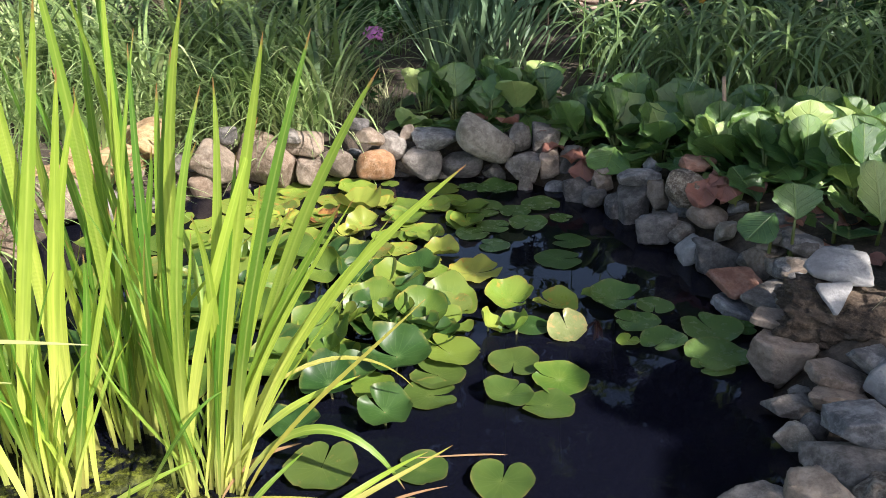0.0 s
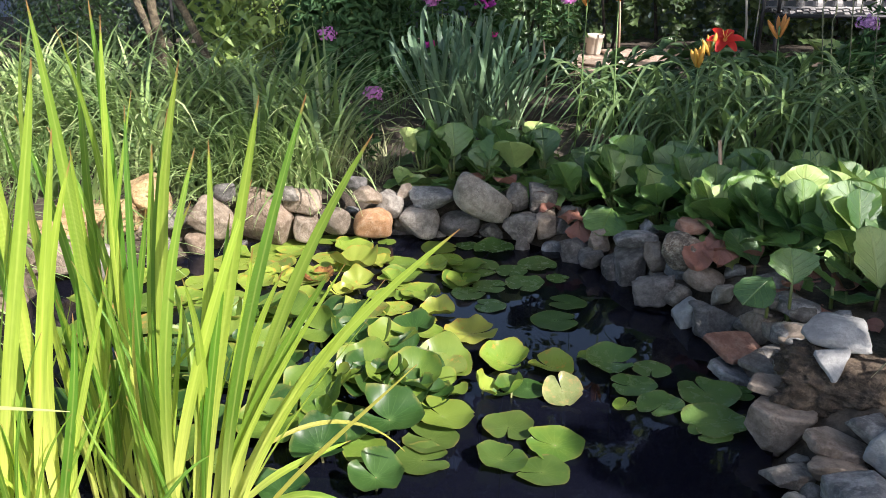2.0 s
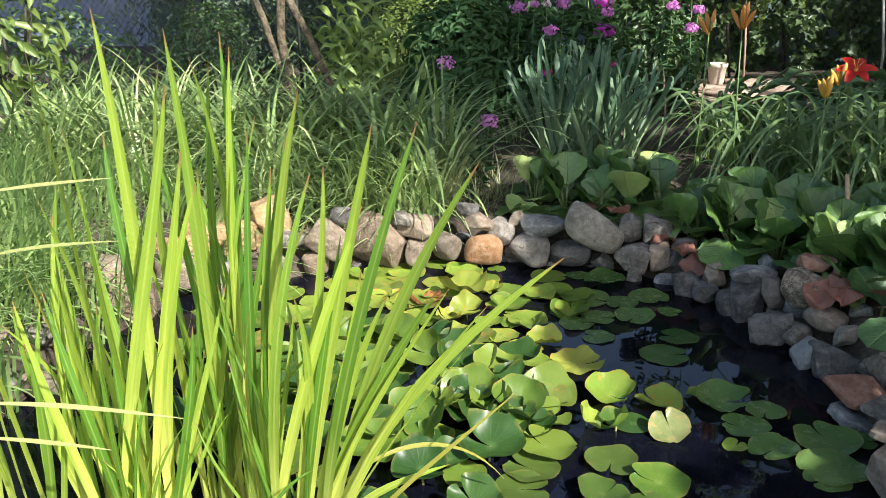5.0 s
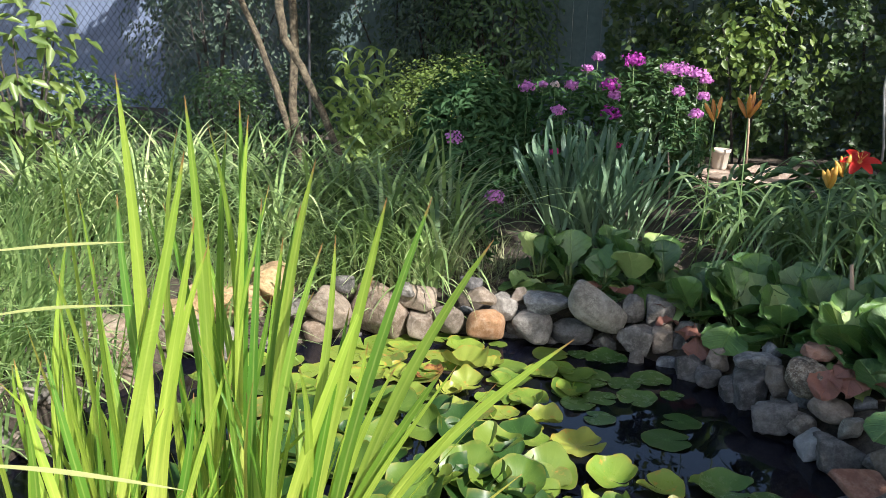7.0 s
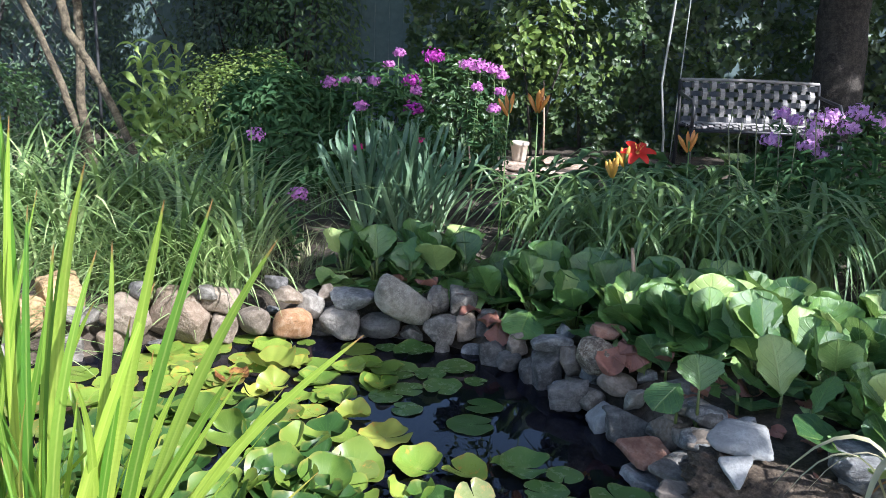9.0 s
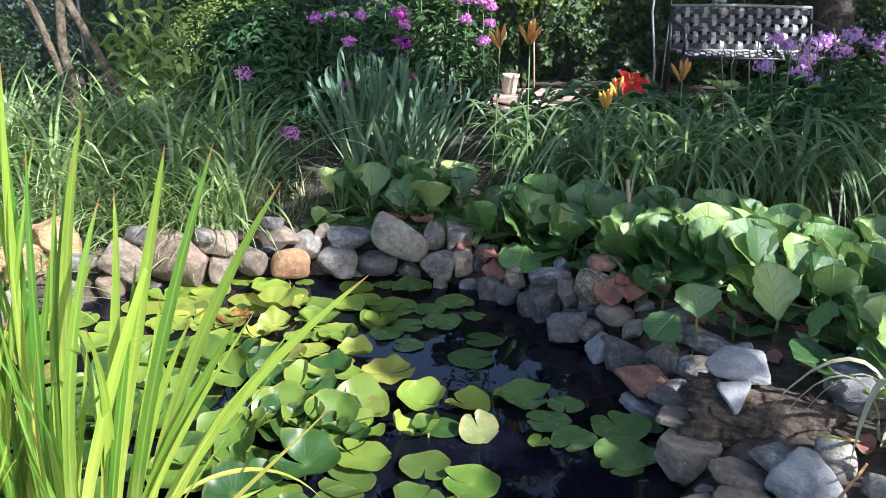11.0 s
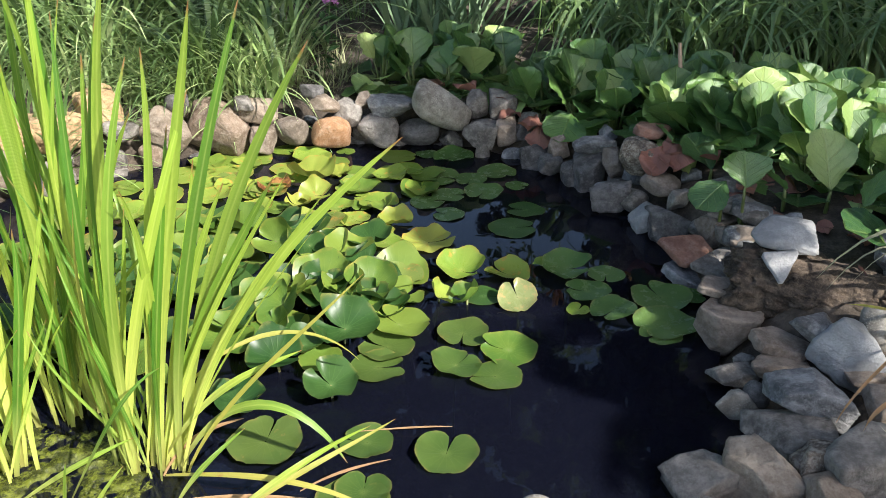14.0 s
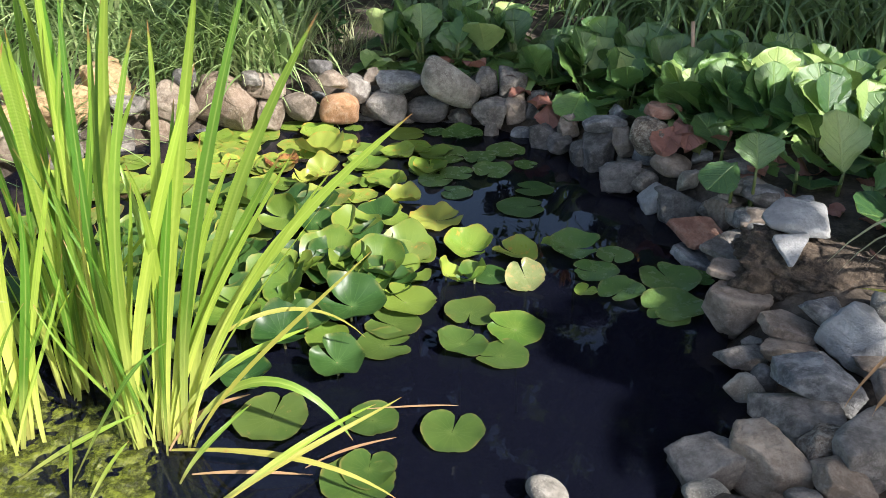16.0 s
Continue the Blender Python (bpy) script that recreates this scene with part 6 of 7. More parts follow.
def daylily_flower(x, y, z, buds, flower=None, big=False):
    """A bare stalk with a fan of buds, and an open flower where there is one."""
    b = gz(x, y)
    own = thing("daylily_stalk", "daylily stalk with an open red flower" if flower else ("tall daylily stalk with orange-yellow buds" if big else "daylily stalk with yellow buds"), "daylily", (x, y, b), "daylily stalks")
    h = z - b
    lean = 0.03 * math.sin(x * 30)
    stem(own, [(-lean, 0, 0), (-lean * 0.3, 0, h * 0.5), (0, 0, h)], 0.004)
    for i in range(buds):
        az = i * 2 * math.pi / buds + 0.4
        m = Matrix.Translation((0.006 * math.cos(az), 0.006 * math.sin(az), h - 0.015 - 0.008 * (i % 3))) @ Matrix.Rotation(az, 4, "Z") @ Matrix.Rotation(0.16 + 0.20 * (i % 3), 4, "Y")
        part("bud", BUDG if i % 4 == 3 else (BUDO if big else BUD), own, m)
    if flower:
        fx, fy, fz = flower
        centre = Vector((fx - x, fy - y, fz - b))
        stem(own, [(0, 0, h * 0.85), ((fx - x) * 0.6, (fy - y) * 0.6, h * 0.95), centre], 0.004)
        tilt = Matrix.Translation(centre) @ Matrix.Rotation(radians(35), 4, "X")
        bloom = part("flower", mesh("flower_tube", *tube([(0, 0, -0.03), (0, 0, -0.01), (0, 0, 0.012)], [0.004, 0.006, 0.011], 8), M_BUDO), own, tilt, "open red daylily flower")
        for i in range(6):
            part("petal", RED_PETAL, bloom, Matrix.Rotation(i * math.pi / 3, 4, "Z") @ Matrix.Scale(1.0 if i % 2 else 1.1, 4), "red petal with an orange throat")
        for i in range(5):
            part("stamen", STAMEN, bloom, Matrix.Rotation(i * 1.25, 4, "Z"), "yellow stamen")
    return own


STAMEN = mesh("stamen", *tube([(0, 0, 0), (0.008, 0, 0.03), (0.022, 0, 0.055)], [0.0013, 0.0012, 0.002], 5), M_BUD)
daylily_flower(0.95, 4.40, 0.76, 7)
daylily_flower(1.02, 4.50, 0.80, 4, (1.08, 4.52, 0.83))
daylily_flower(0.60, 4.60, 1.03, 6, None, True)
daylily_flower(0.47, 4.80, 0.99, 4, None, True)
daylily_flower(1.42, 4.90, 0.83, 5, None, True)


def florets(rng, radius, height, count, size):
    """Five-petalled florets over a rounded head."""
    verts, faces = [], []
    for i in range(count):
        th, ph = rng.uniform(0, 2 * math.pi), math.acos(rng.uniform(-0.75, 1.0))
        n = Vector((math.sin(ph) * math.cos(th), math.sin(ph) * math.sin(th), math.cos(ph)))
        c = Vector((n.x * radius, n.y * radius, n.z * height)) * rng.uniform(0.45, 1.12)
        n = (n + Vector((rng.gauss(0, 0.45), rng.gauss(0, 0.45), rng.gauss(0.1, 0.3)))).normalized()
        a = n.orthogonal().normalized()
        b = n.cross(a)
        spin = rng.uniform(0, 6)
        for k in range(5):
            w = spin + k * 1.2566
            d = a * math.cos(w) + b * math.sin(w)
            e = n.cross(d)
            j = len(verts)
            verts += [c, c + d * size * 0.55 + e * size * 0.36 + n * size * 0.12, c + d * size + n * size * 0.02, c + d * size * 0.55 - e * size * 0.36 + n * size * 0.12]
            faces.append((j, j + 1, j + 2, j + 3))
    return verts, faces


phlox_rng = random.Random(31)


def phlox(x, y, z, material, words, radius=0.045, count=26, branch=1, leafy=True, size=0.013):
    """A leafy upright stem with a rounded flower head."""
    b = gz(x, y)
    h = z - b
    radius, size, count = radius * 0.98, size * 0.74, int(count * 2.6)
    own = thing("phlox", words, "phlox", (x, y, b), "phlox in flower")
    lx, ly = phlox_rng.uniform(-0.05, 0.05), phlox_rng.uniform(-0.05, 0.05)
    stem(own, [(lx, ly, -0.01), (lx * 0.4, ly * 0.4, h * 0.55), (0, 0, h - radius * 0.4)], 0.0035)
    part("flower_head", mesh("flower_head", *florets(phlox_rng, radius, radius * 0.72, count, size), material, smooth=False), own, Matrix.Translation((0, 0, h)))
    if leafy:
        r = np.random.default_rng(int(abs(x * 977) + abs(y * 131)))
        n = 40
        s = r.uniform(0.12, 0.97, n)
        a = r.uniform(0, 2 * np.pi, n)
        out = np.stack([np.cos(a), np.sin(a), np.zeros(n)], 1)
        ctr = out * r.uniform(0.02, 0.06, n)[:, None] + np.stack([lx * (1 - s), ly * (1 - s), s * (h - 0.03)], 1)
        nm = out * 0.4 + np.array([0, 0, 1.0])
        v, f = leaf_cloud(r, ctr, nm, r.uniform(0.06, 0.09, n), 0.32, 0.1, 0.4)
        part("foliage", mesh("phlox_foliage", v, f, M_PEONY), own, None, "narrow mid-green leaves up the stem")
    return own


phlox(-0.57, 4.65, 0.54, M_PHLOX, "purple-pink phlox head over pale dry stems", 0.055, 30)
phlox(-0.97, 5.37, 0.74, M_PHLOX, "purple-pink phlox in front of a dark bush", 0.06, 30)
for fx, fy, fz, fm, fr in ((-0.66, 6.2, 1.01, M_PHLOX, 0.06), (-0.56, 6.2, 1.03, M_PHLOX, 0.03), (-0.37, 6.2, 1.03, M_PHLOX, 0.05), (-0.44, 6.1, 0.87, M_PHLOX, 0.05), (-0.13, 6.4, 1.03, M_MAGENTA, 0.07), (-0.10, 6.38, 0.96, M_PHLOX, 0.05), (0.01, 6.5, 1.20, M_MAGENTA, 0.08),
                           (-0.11, 6.3, 0.85, M_MAGENTA, 0.075), (0.26, 6.6, 1.15, M_PHLOX, 0.07), (0.34, 6.6, 1.14, M_PHLOX, 0.07), (0.44, 6.6, 1.12, M_PHLOX, 0.06), (0.32, 6.5, 1.00, M_PHLOX, 0.05), (0.48, 6.4, 0.98, M_PHLOX, 0.04), (-0.24, 6.6, 1.21, M_PHLOX, 0.045), (-0.30, 6.5, 1.13, M_PHLOX, 0.04), (0.50, 6.6, 1.08, M_PHLOX, 0.045), (0.44, 6.3, 0.87, M_PHLOX, 0.05)):
    phlox(fx, fy, fz, fm, "magenta phlox against the dark hedge" if fm is M_MAGENTA else "light purple phlox against the dark hedge", fr, int(18 + 300 * fr), size=0.016)
phlox(-0.48, 6.2, 1.03, M_WHITEP, "small white phlox head among purple ones", 0.035, 16)
phlox(-0.40, 5.72, 0.65, M_PINK, "small hot-pink flower beside the iris leaves", 0.03, 14)
phlox(-0.44, 5.75, 0.64, M_MAGENTA, "small magenta flower beside the iris leaves", 0.03, 14)
phlox(-0.02, 5.7, 0.71, M_PINK, "small hot-pink flower above the iris leaves", 0.028, 14)
for fx, fy, fz, fr in ((2.20, 5.2, 0.97, 0.06), (2.28, 5.25, 0.99, 0.05), (2.44, 5.3, 1.01, 0.06), (2.36, 5.2, 0.93, 0.05), (2.57, 5.3, 0.97, 0.06), (2.11, 5.1, 0.84, 0.05), (2.18, 5.1, 0.79, 0.05), (2.15, 5.15, 0.90, 0.05), (1.94, 5.2, 0.85, 0.05), (2.02, 5.3, 0.99, 0.04), (2.08, 5.25, 0.96, 0.04), (2.70, 5.35, 1.0, 0.06), (2.62, 5.2, 0.9, 0.05)):
    phlox(fx, fy, fz, M_LILAC, "lilac phlox in dappled light by the bench", fr * 1.2, 30, size=0.017)


# nodding bare seed stalks
for sx_, sy_, sz_, hook in ((1.79, 5.0, 1.03, 1), (2.10, 5.0, 1.05, 1), (1.62, 4.9, 0.98, 0), (1.90, 4.95, 0.94, 0), (1.74, 5.1, 0.90, 0), (1.97, 4.9, 1.0, 1)):
    b_ = gz(sx_, sy_)
    own_ = thing("seed_stalk", "thin grey-green nodding seed stalk" if hook else "thin straight grey-green seed stalk", "seed stalk", (sx_, sy_, b_), "seed stalks")
    h_ = sz_ - b_
    pts_ = [(0.08 * math.sin(sx_ * 40), 0.03, 0), (0.03 * math.sin(sx_ * 40), 0, h_ * 0.6), (-0.01, 0, h_ * 0.95), (0.0, 0, h_)] + ([(0.02, 0, h_ + 0.01), (0.035, 0, h_ - 0.03), (0.035, 0, h_ - 0.07)] if hook else [])
    stem(own_, pts_, 0.003, M_SEED)
    part("seed_head", bud_mesh(M_SEED, 0.05, 0.005), own_, Matrix.Translation(pts_[-1]) @ (Matrix.Rotation(math.pi, 4, "X") if hook else Matrix.Identity(4)))


# ---- shrubs ----
def shrub(name, label, category, centre, radii, count, size, material, seed, slim=0.5, lump=0.25, shell=0.55, stems=5):
    r = np.random.default_rng(seed)
    c = Vector(centre)
    base_z = gz(c.x, c.y) - 0.02
    own = thing(name, label, category, (c.x, c.y, base_z))
    d = r.normal(0, 1, (count, 3))
    d /= np.linalg.norm(d, axis=1)[:, None]
    lob = np.array([1 + lump * noise.noise(Vector(q) * 2.3 + Vector((seed, 0, 0))) for q in d])
    rad = (shell + (1 - shell) * r.uniform(0, 1, count) ** 0.6) * lob
    p = d * rad[:, None] * np.array(radii) + np.array([0, 0, c.z - base_z])
    p[:, 2] = np.maximum(p[:, 2], 0.02)
    nm = d + np.array([0, -0.2, 0.6])
    v, f = leaf_cloud(r, p, nm, r.uniform(size * 0.65, size * 1.25, count), slim)
    part("crown", mesh(name + "_crown", v, f, material), own)
    for i in range(stems):
        a = i * 2.4
        tipv = (math.cos(a) * radii[0] * 0.5, math.sin(a) * radii[1] * 0.5, c.z - base_z + radii[2] * 0.4)
        part("branch", mesh("branch", *tube([(0.02 * math.cos(a), 0.02 * math.sin(a), 0), (tipv[0] * 0.4, tipv[1] * 0.4, tipv[2] * 0.5), tipv], [0.014, 0.010, 0.004], 6), M_DARKBARK), own)
    return own


shrub("privet_bush", "rounded yellow-green clipped privet bush", "bush", (-1.55, 7.3, 0.58), (0.66, 0.5, 0.58), 9000, 0.034, M_PRIVET, 1, 0.5, 0.3)
shrub("peony_bush", "dark green broad-leaved peony bush", "bush", (-1.08, 6.35, 0.55), (0.46, 0.4, 0.56), 4400, 0.072, M_PEONY, 2, 0.40, 0.3)
shrub("phlox_foliage", "dark leafy phlox stand below purple flowers", "bush", (-0.38, 6.45, 0.58), (0.48, 0.3, 0.56), 1400, 0.085, M_PEONY, 3, 0.34)
shrub("phlox_foliage", "dark leafy phlox stand before the ivy", "bush", (0.14, 6.85, 0.64), (0.42, 0.3, 0.62), 1700, 0.085, M_SHRUB, 4, 0.34)
shrub("phlox_foliage", "dense dark phlox leaves in shade", "bush", (2.45, 5.1, 0.45), (0.75, 0.5, 0.50), 1900, 0.085, M_PEONY, 5, 0.30)
shrub("leafy_perennial", "broad dark leaves behind the daylilies", "bush", (1.30, 5.75, 0.36), (0.75, 0.35, 0.30), 700, 0.14, M_SHRUB, 6, 0.42)
shrub("leafy_perennial", "low broad leaves behind the daylilies", "bush", (2.3, 5.9, 0.36), (0.7, 0.35, 0.28), 600, 0.14, M_SHRUB, 16, 0.42)
shrub("garden_shrub", "loose light-leaved shrub with sunlit leaves", "bush", (-3.42, 4.75, 1.05), (0.40, 0.4, 0.55), 260, 0.11, M_PRIVET, 7, 0.42)
shrub("garden_shrub", "dense dark green shrub under the trees", "bush", (-3.1, 7.4, 0.55), (0.9, 0.4, 0.5), 1700, 0.055, M_SHRUB, 8)
shrub("garden_shrub", "small-leaved green shrub in front of the wire fence", "bush", (-2.98, 6.25, 0.62), (0.36, 0.3, 0.48), 2600, 0.038, M_SHRUB, 19, 0.5, 0.35)
shrub("garden_shrub", "dark green shrub by the wire fence", "bush", (-4.3, 6.2, 0.5), (0.9, 0.35, 0.55), 2200, 0.055, M_SHRUB, 9)
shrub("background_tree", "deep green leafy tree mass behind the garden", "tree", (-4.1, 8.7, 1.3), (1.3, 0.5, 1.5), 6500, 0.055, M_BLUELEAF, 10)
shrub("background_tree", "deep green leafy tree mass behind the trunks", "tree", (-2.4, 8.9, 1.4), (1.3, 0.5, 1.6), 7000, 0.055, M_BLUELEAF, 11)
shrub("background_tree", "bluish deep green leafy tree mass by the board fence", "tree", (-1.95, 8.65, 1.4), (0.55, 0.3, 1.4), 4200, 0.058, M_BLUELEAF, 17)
shrub("background_tree", "dark dense vine-covered tree", "tree", (-1.35, 8.5, 1.5), (0.62, 0.4, 1.4), 4200, 0.065, M_SHRUB, 12)
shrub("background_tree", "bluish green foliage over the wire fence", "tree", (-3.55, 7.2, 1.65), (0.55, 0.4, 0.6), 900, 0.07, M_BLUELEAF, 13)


shrub("climbing_vine", "light green leafy vine over the dark ivy", "vine", (0.86, 7.98, 1.36), (0.66, 0.16, 0.66), 520, 0.078, M_VINE, 21, 0.62, 0.7, 0.1, 2)


# ---- tall lily stalks and an arching leaf plant ----
LILY_LEAF = [arch_leaf(120 + i, 0.20, 0.036, 0.10 + 0.12 * i, M_LILYLEAF) for i in range(4)]
for lx_, ly_, lz_ in ((-1.88, 6.35, 1.16), (-1.97, 6.30, 1.14), (-1.74, 6.40, 1.16), (-2.06, 6.42, 0.86), (-1.90, 6.2, 0.74), (-1.80, 6.28, 0.95)):
    b_ = gz(lx_, ly_)
    own_ = thing("lily_stalk", "tall leafy light green lily stalk", "lily", (lx_, ly_, b_), "lily stalks")
    stalk_ = stem(own_, [(0, 0, 0), (0.01, 0, (lz_ - b_) * 0.5), (0.0, 0, lz_ - b_)], 0.005)
    for i in range(18):
        s_ = 0.15 + 0.85 * i / 17
        part("leaf", LILY_LEAF[i % 4], stalk_, Matrix.Translation((0, 0, s_ * (lz_ - b_))) @ Matrix.Rotation(i * 2.4, 4, "Z") @ Matrix.Rotation(0.45 + 0.6 * (1 - s_), 4, "Y") @ Matrix.Scale(0.85 + 0.6 * (1 - abs(s_ - 0.55)), 4))
own_ = thing("arching_fern", "arching plant with drooping light green leaflets", "plant", (-1.42, 5.85, gz(-1.42, 5.85)))
for i in range(9):
    part("leaf", LILY_LEAF[i % 4], own_, Matrix.Translation((0.045 * (i - 4), 0.01 * (i % 3), 0.30 + 0.055 * (4 - abs(i - 5)))) @ Matrix.Rotation((-0.3 if i > 4 else 2.8) + 0.25 * math.sin(i * 2.3), 4, "Z") @ Matrix.Scale(1.25, 4))
stem(own_, [(0, 0, 0), (0, 0, 0.25), (-0.09, 0, 0.36), (0.1, 0, 0.46), (0.15, 0, 0.42)], 0.006)
# pale broad leaves near the bench
own_ = thing("hosta", "pale yellow-green broad-leaved hosta by the bench", "hosta", (2.19, 6.3, gz(2.19, 6.3)))
for i in range(9):
    az_i = i * 0.75
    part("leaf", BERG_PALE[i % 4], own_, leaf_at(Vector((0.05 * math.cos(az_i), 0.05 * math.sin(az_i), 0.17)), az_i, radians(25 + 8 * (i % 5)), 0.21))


# ---- trees ----
def tree(name, label, trunks, crown_centres, leaves, size, material, bark, seed):
    """trunks: (points, radii) in the world; crown_centres: clump centres with a radius each."""
    r = np.random.default_rng(seed)
    base = Vector(trunks[0][0][0])
    own = thing(name, label, "tree", base)
    for i, (pts, radii) in enumerate(trunks):
        curve = []
        rr = []
        for k in range(len(pts) - 1):
            for q in range(4):
                s = q / 4
                wob = 0.10 * radii[k]
                curve.append(Vector(pts[k]).lerp(Vector(pts[k + 1]), s) - base + Vector((r.normal(0, wob), r.normal(0, wob), 0)))
                rr.append(radii[k] * (1 - s) + radii[k + 1] * s)
        curve.append(Vector(pts[-1]) - base)
        rr.append(radii[-1])
        part("trunk" if i == 0 or radii[0] > 0.03 else "limb", mesh("trunk", *tube(curve, rr, 14), bark), own)
    cc = np.array(crown_centres)
    pick = r.integers(0, len(cc), leaves)
    d = r.normal(0, 1, (leaves, 3))
    d /= np.linalg.norm(d, axis=1)[:, None]
    p = cc[pick, :3] + d * (cc[pick, 3] * r.uniform(0.3, 1.0, leaves) ** 0.5)[:, None] * np.array([1, 1, 0.7])
    v, f = leaf_cloud(r, p - np.array(base), d * 0.5 + np.array([0, 0, 1.0]), r.uniform(size * 0.7, size * 1.3, leaves), 0.55)
    part("crown", mesh(name + "_crown", v, f, material), own)
    return own


def clumps(seed, centre, radii, count, lo, hi):
    r = np.random.default_rng(seed)
    d = r.normal(0, 1, (count, 3))
    d /= np.linalg.norm(d, axis=1)[:, None]
    p = np.array(centre) + d * r.uniform(0.35, 1, (count, 1)) ** 0.6 * np.array(radii)
    return [(*q, float(s)) for q, s in zip(p, r.uniform(lo, hi, count))]


def crown(seed, xs, ys, hs, rs, depth):
    """Leaf clumps of a loose crown. depth(x, y) is how thick the crown hangs between the sun and the ground there, 0 to 3."""
    r = random.Random(seed)
    area = math.pi * ((rs[0] + rs[1]) / 2) ** 2
    out = []
    for i in range(int((xs[1] - xs[0]) * (ys[1] - ys[0]) * 3 / area)):
        x, y, h, size = r.uniform(*xs), r.uniform(*ys), r.uniform(*hs), r.uniform(*rs)
        if r.random() * 3 < depth(x, y, size):
            p = Vector((x, y, 0.25)) + to_sun * (h / to_sun.z)
            out.append((p.x, p.y, p.z, size))
    return out


def near(x, y, spots):
    return any((x - a) ** 2 + (y - b) ** 2 < c * c for a, b, c in spots)


def bank_depth(x, y, size):
    """An unseen crown laid out by the shade wanted on the bank: dense at its rim, with gaps over the rocks and thin
    over the bergenia.
    """
    rim = max(-1.5, 0.40 - 0.464 * (y - 2.3)) + 0.14 + size * 0.7
    if x < rim + (0.14 if 2.42 < y < 2.88 else 0.0):
        return 0.0
    # gaps aimed along the sun at single stones
    if near(x, y, ((0.97, 2.64, size * 0.3), (0.99, 2.44, 0.04 + size * 0.4), (1.26, 2.50, 0.03 + size * 0.35), (1.20, 2.22, 0.08 + size * 0.45), (0.86, 2.50, size * 0.25), (0.90, 2.98, 0.02 + size * 0.4), (0.945, 3.07, 0.04 + size * 0.4))):
        return 0.0
    if y > 4.75 and x < 0.5:
        return 0.0
    if math.hypot(x - 1.41, y - 2.96) < 0.05 + size * 0.4:
        return 0.0
    if x > 0.95 and 2.62 < y < 3.2:
        return 2.1
    if x > 0.6 and y > 4.2:
        return 1.3
    if x > (1.02 if y < 3.5 else 0.92) and y > 2.95:
        return 0.5
    if y < 2.12 and x > 0.75:
        return 1.8
    if 0.3 < x < 0.92 and y > 3.6:
        return 0.4
    if x > 1.35 and y > 2.1:
        return 1.0
    if x > 0.88 and y < 2.9:
        return 2.7
    if x > 0.42 and 2.4 < y < 3.2:
        return 1.9
    return 3.0


def border_depth(x, y, size):
    """Unseen crown given to the large tree, laid out by the shade wanted on the border behind the pond."""
    if y < (4.85 if x < -1.5 else (4.5 if x < -0.4 else 5.1)) + 0.2 * math.sin(x * 1.9):
        return 0.0
    if y > 11.0:
        return 0.35
    if math.hypot(x + 0.1, y - 8.8) < 0.5:
        return 0.15
    if 0.3 < x < 1.5 and 8.3 < y < 9.1:
        return 0.5
    if math.hypot(x + 2.1, y - 7.7) < 0.6:
        return 0.25
    if math.hypot(x + 2.25, y - 6.7) < 0.55:
        return 1.0
    if math.hypot(x + 1.25, y - 6.6) < 0.5:
        return 2.4
    if math.hypot(x - 0.65, y - 7.4) < 0.6:
        return 0.0
    if x < -3.4 and y < 6.1:
        return 0.0
    if x < -4.2:
        return 3.0 if y > 9.4 else 0.3
    if x > 1.9 and y > 8.4:
        return 2.6
    if y < 5.4 and x < -0.6:
        return 0.6 if x < -1.7 else 2.0
    if -3.6 < x < -1.4 and y > 8.7:
        return 2.6
    if x < -1.4 and y > 6.7:
        return 0.95
    if -1.4 < x < -0.7 and y > 8.4:
        return 3.0
    if 0.4 < x < 2.6 and y < 6.2:
        return 0.95
    if x < -2.5 and y < 6.2:
        return 0.5
    if math.hypot(x + 1.9, y - 6.4) < 0.42 or math.hypot(x + 2.4, y - 6.6) < 0.3 or math.hypot(x + 1.6, y - 7.1) < 0.35:
        return 0.55
    if -1.1 < x < -0.1 and 6.7 < y < 7.6:
        return 0.75
    if -0.55 < x < 0.25 and y < 5.8:
        return 0.15
    if x > 3.0 and y > 7.2:
        return 3.0
    if -0.7 < x < 3.0 and y > 7.8:
        return 0.95
    if 1.6 < x < 2.9 and 6.9 < y < 8.1:
        return 0.6
    if x > 1.5 and y > 6.8:
        return 1.2
    return 1.45


tree("small_tree", "slim leaning grey-brown tree trunks in the grass",
     [([(-1.80, 6.0, 0.18), (-1.86, 6.0, 0.34), (-2.05, 6.0, 0.79), (-2.20, 6.0, 1.09), (-2.33, 6.0, 1.29), (-2.36, 6.0, 1.56), (-2.5, 6.1, 2.6)], [0.028, 0.026, 0.026, 0.027, 0.029, 0.030, 0.026]),
      ([(-2.44, 6.6, 0.16), (-2.55, 6.6, 0.51), (-2.67, 6.6, 0.89), (-2.79, 6.6, 1.21), (-2.95, 6.6, 1.57), (-3.4, 6.6, 2.6)], [0.029, 0.027, 0.026, 0.024, 0.022, 0.018]),
      ([(-2.45, 6.6, 0.15), (-2.47, 6.6, 0.36), (-2.54, 6.6, 0.77), (-2.51, 6.6, 1.26), (-2.53, 6.6, 1.59), (-2.5, 6.6, 2.8)], [0.036, 0.034, 0.033, 0.032, 0.030, 0.025])],
     clumps(41, (-3.0, 7.0, 3.2), (1.3, 1.1, 0.7), 16, 0.3, 0.5), 2600, 0.09, M_TREE, M_BARK, 41)
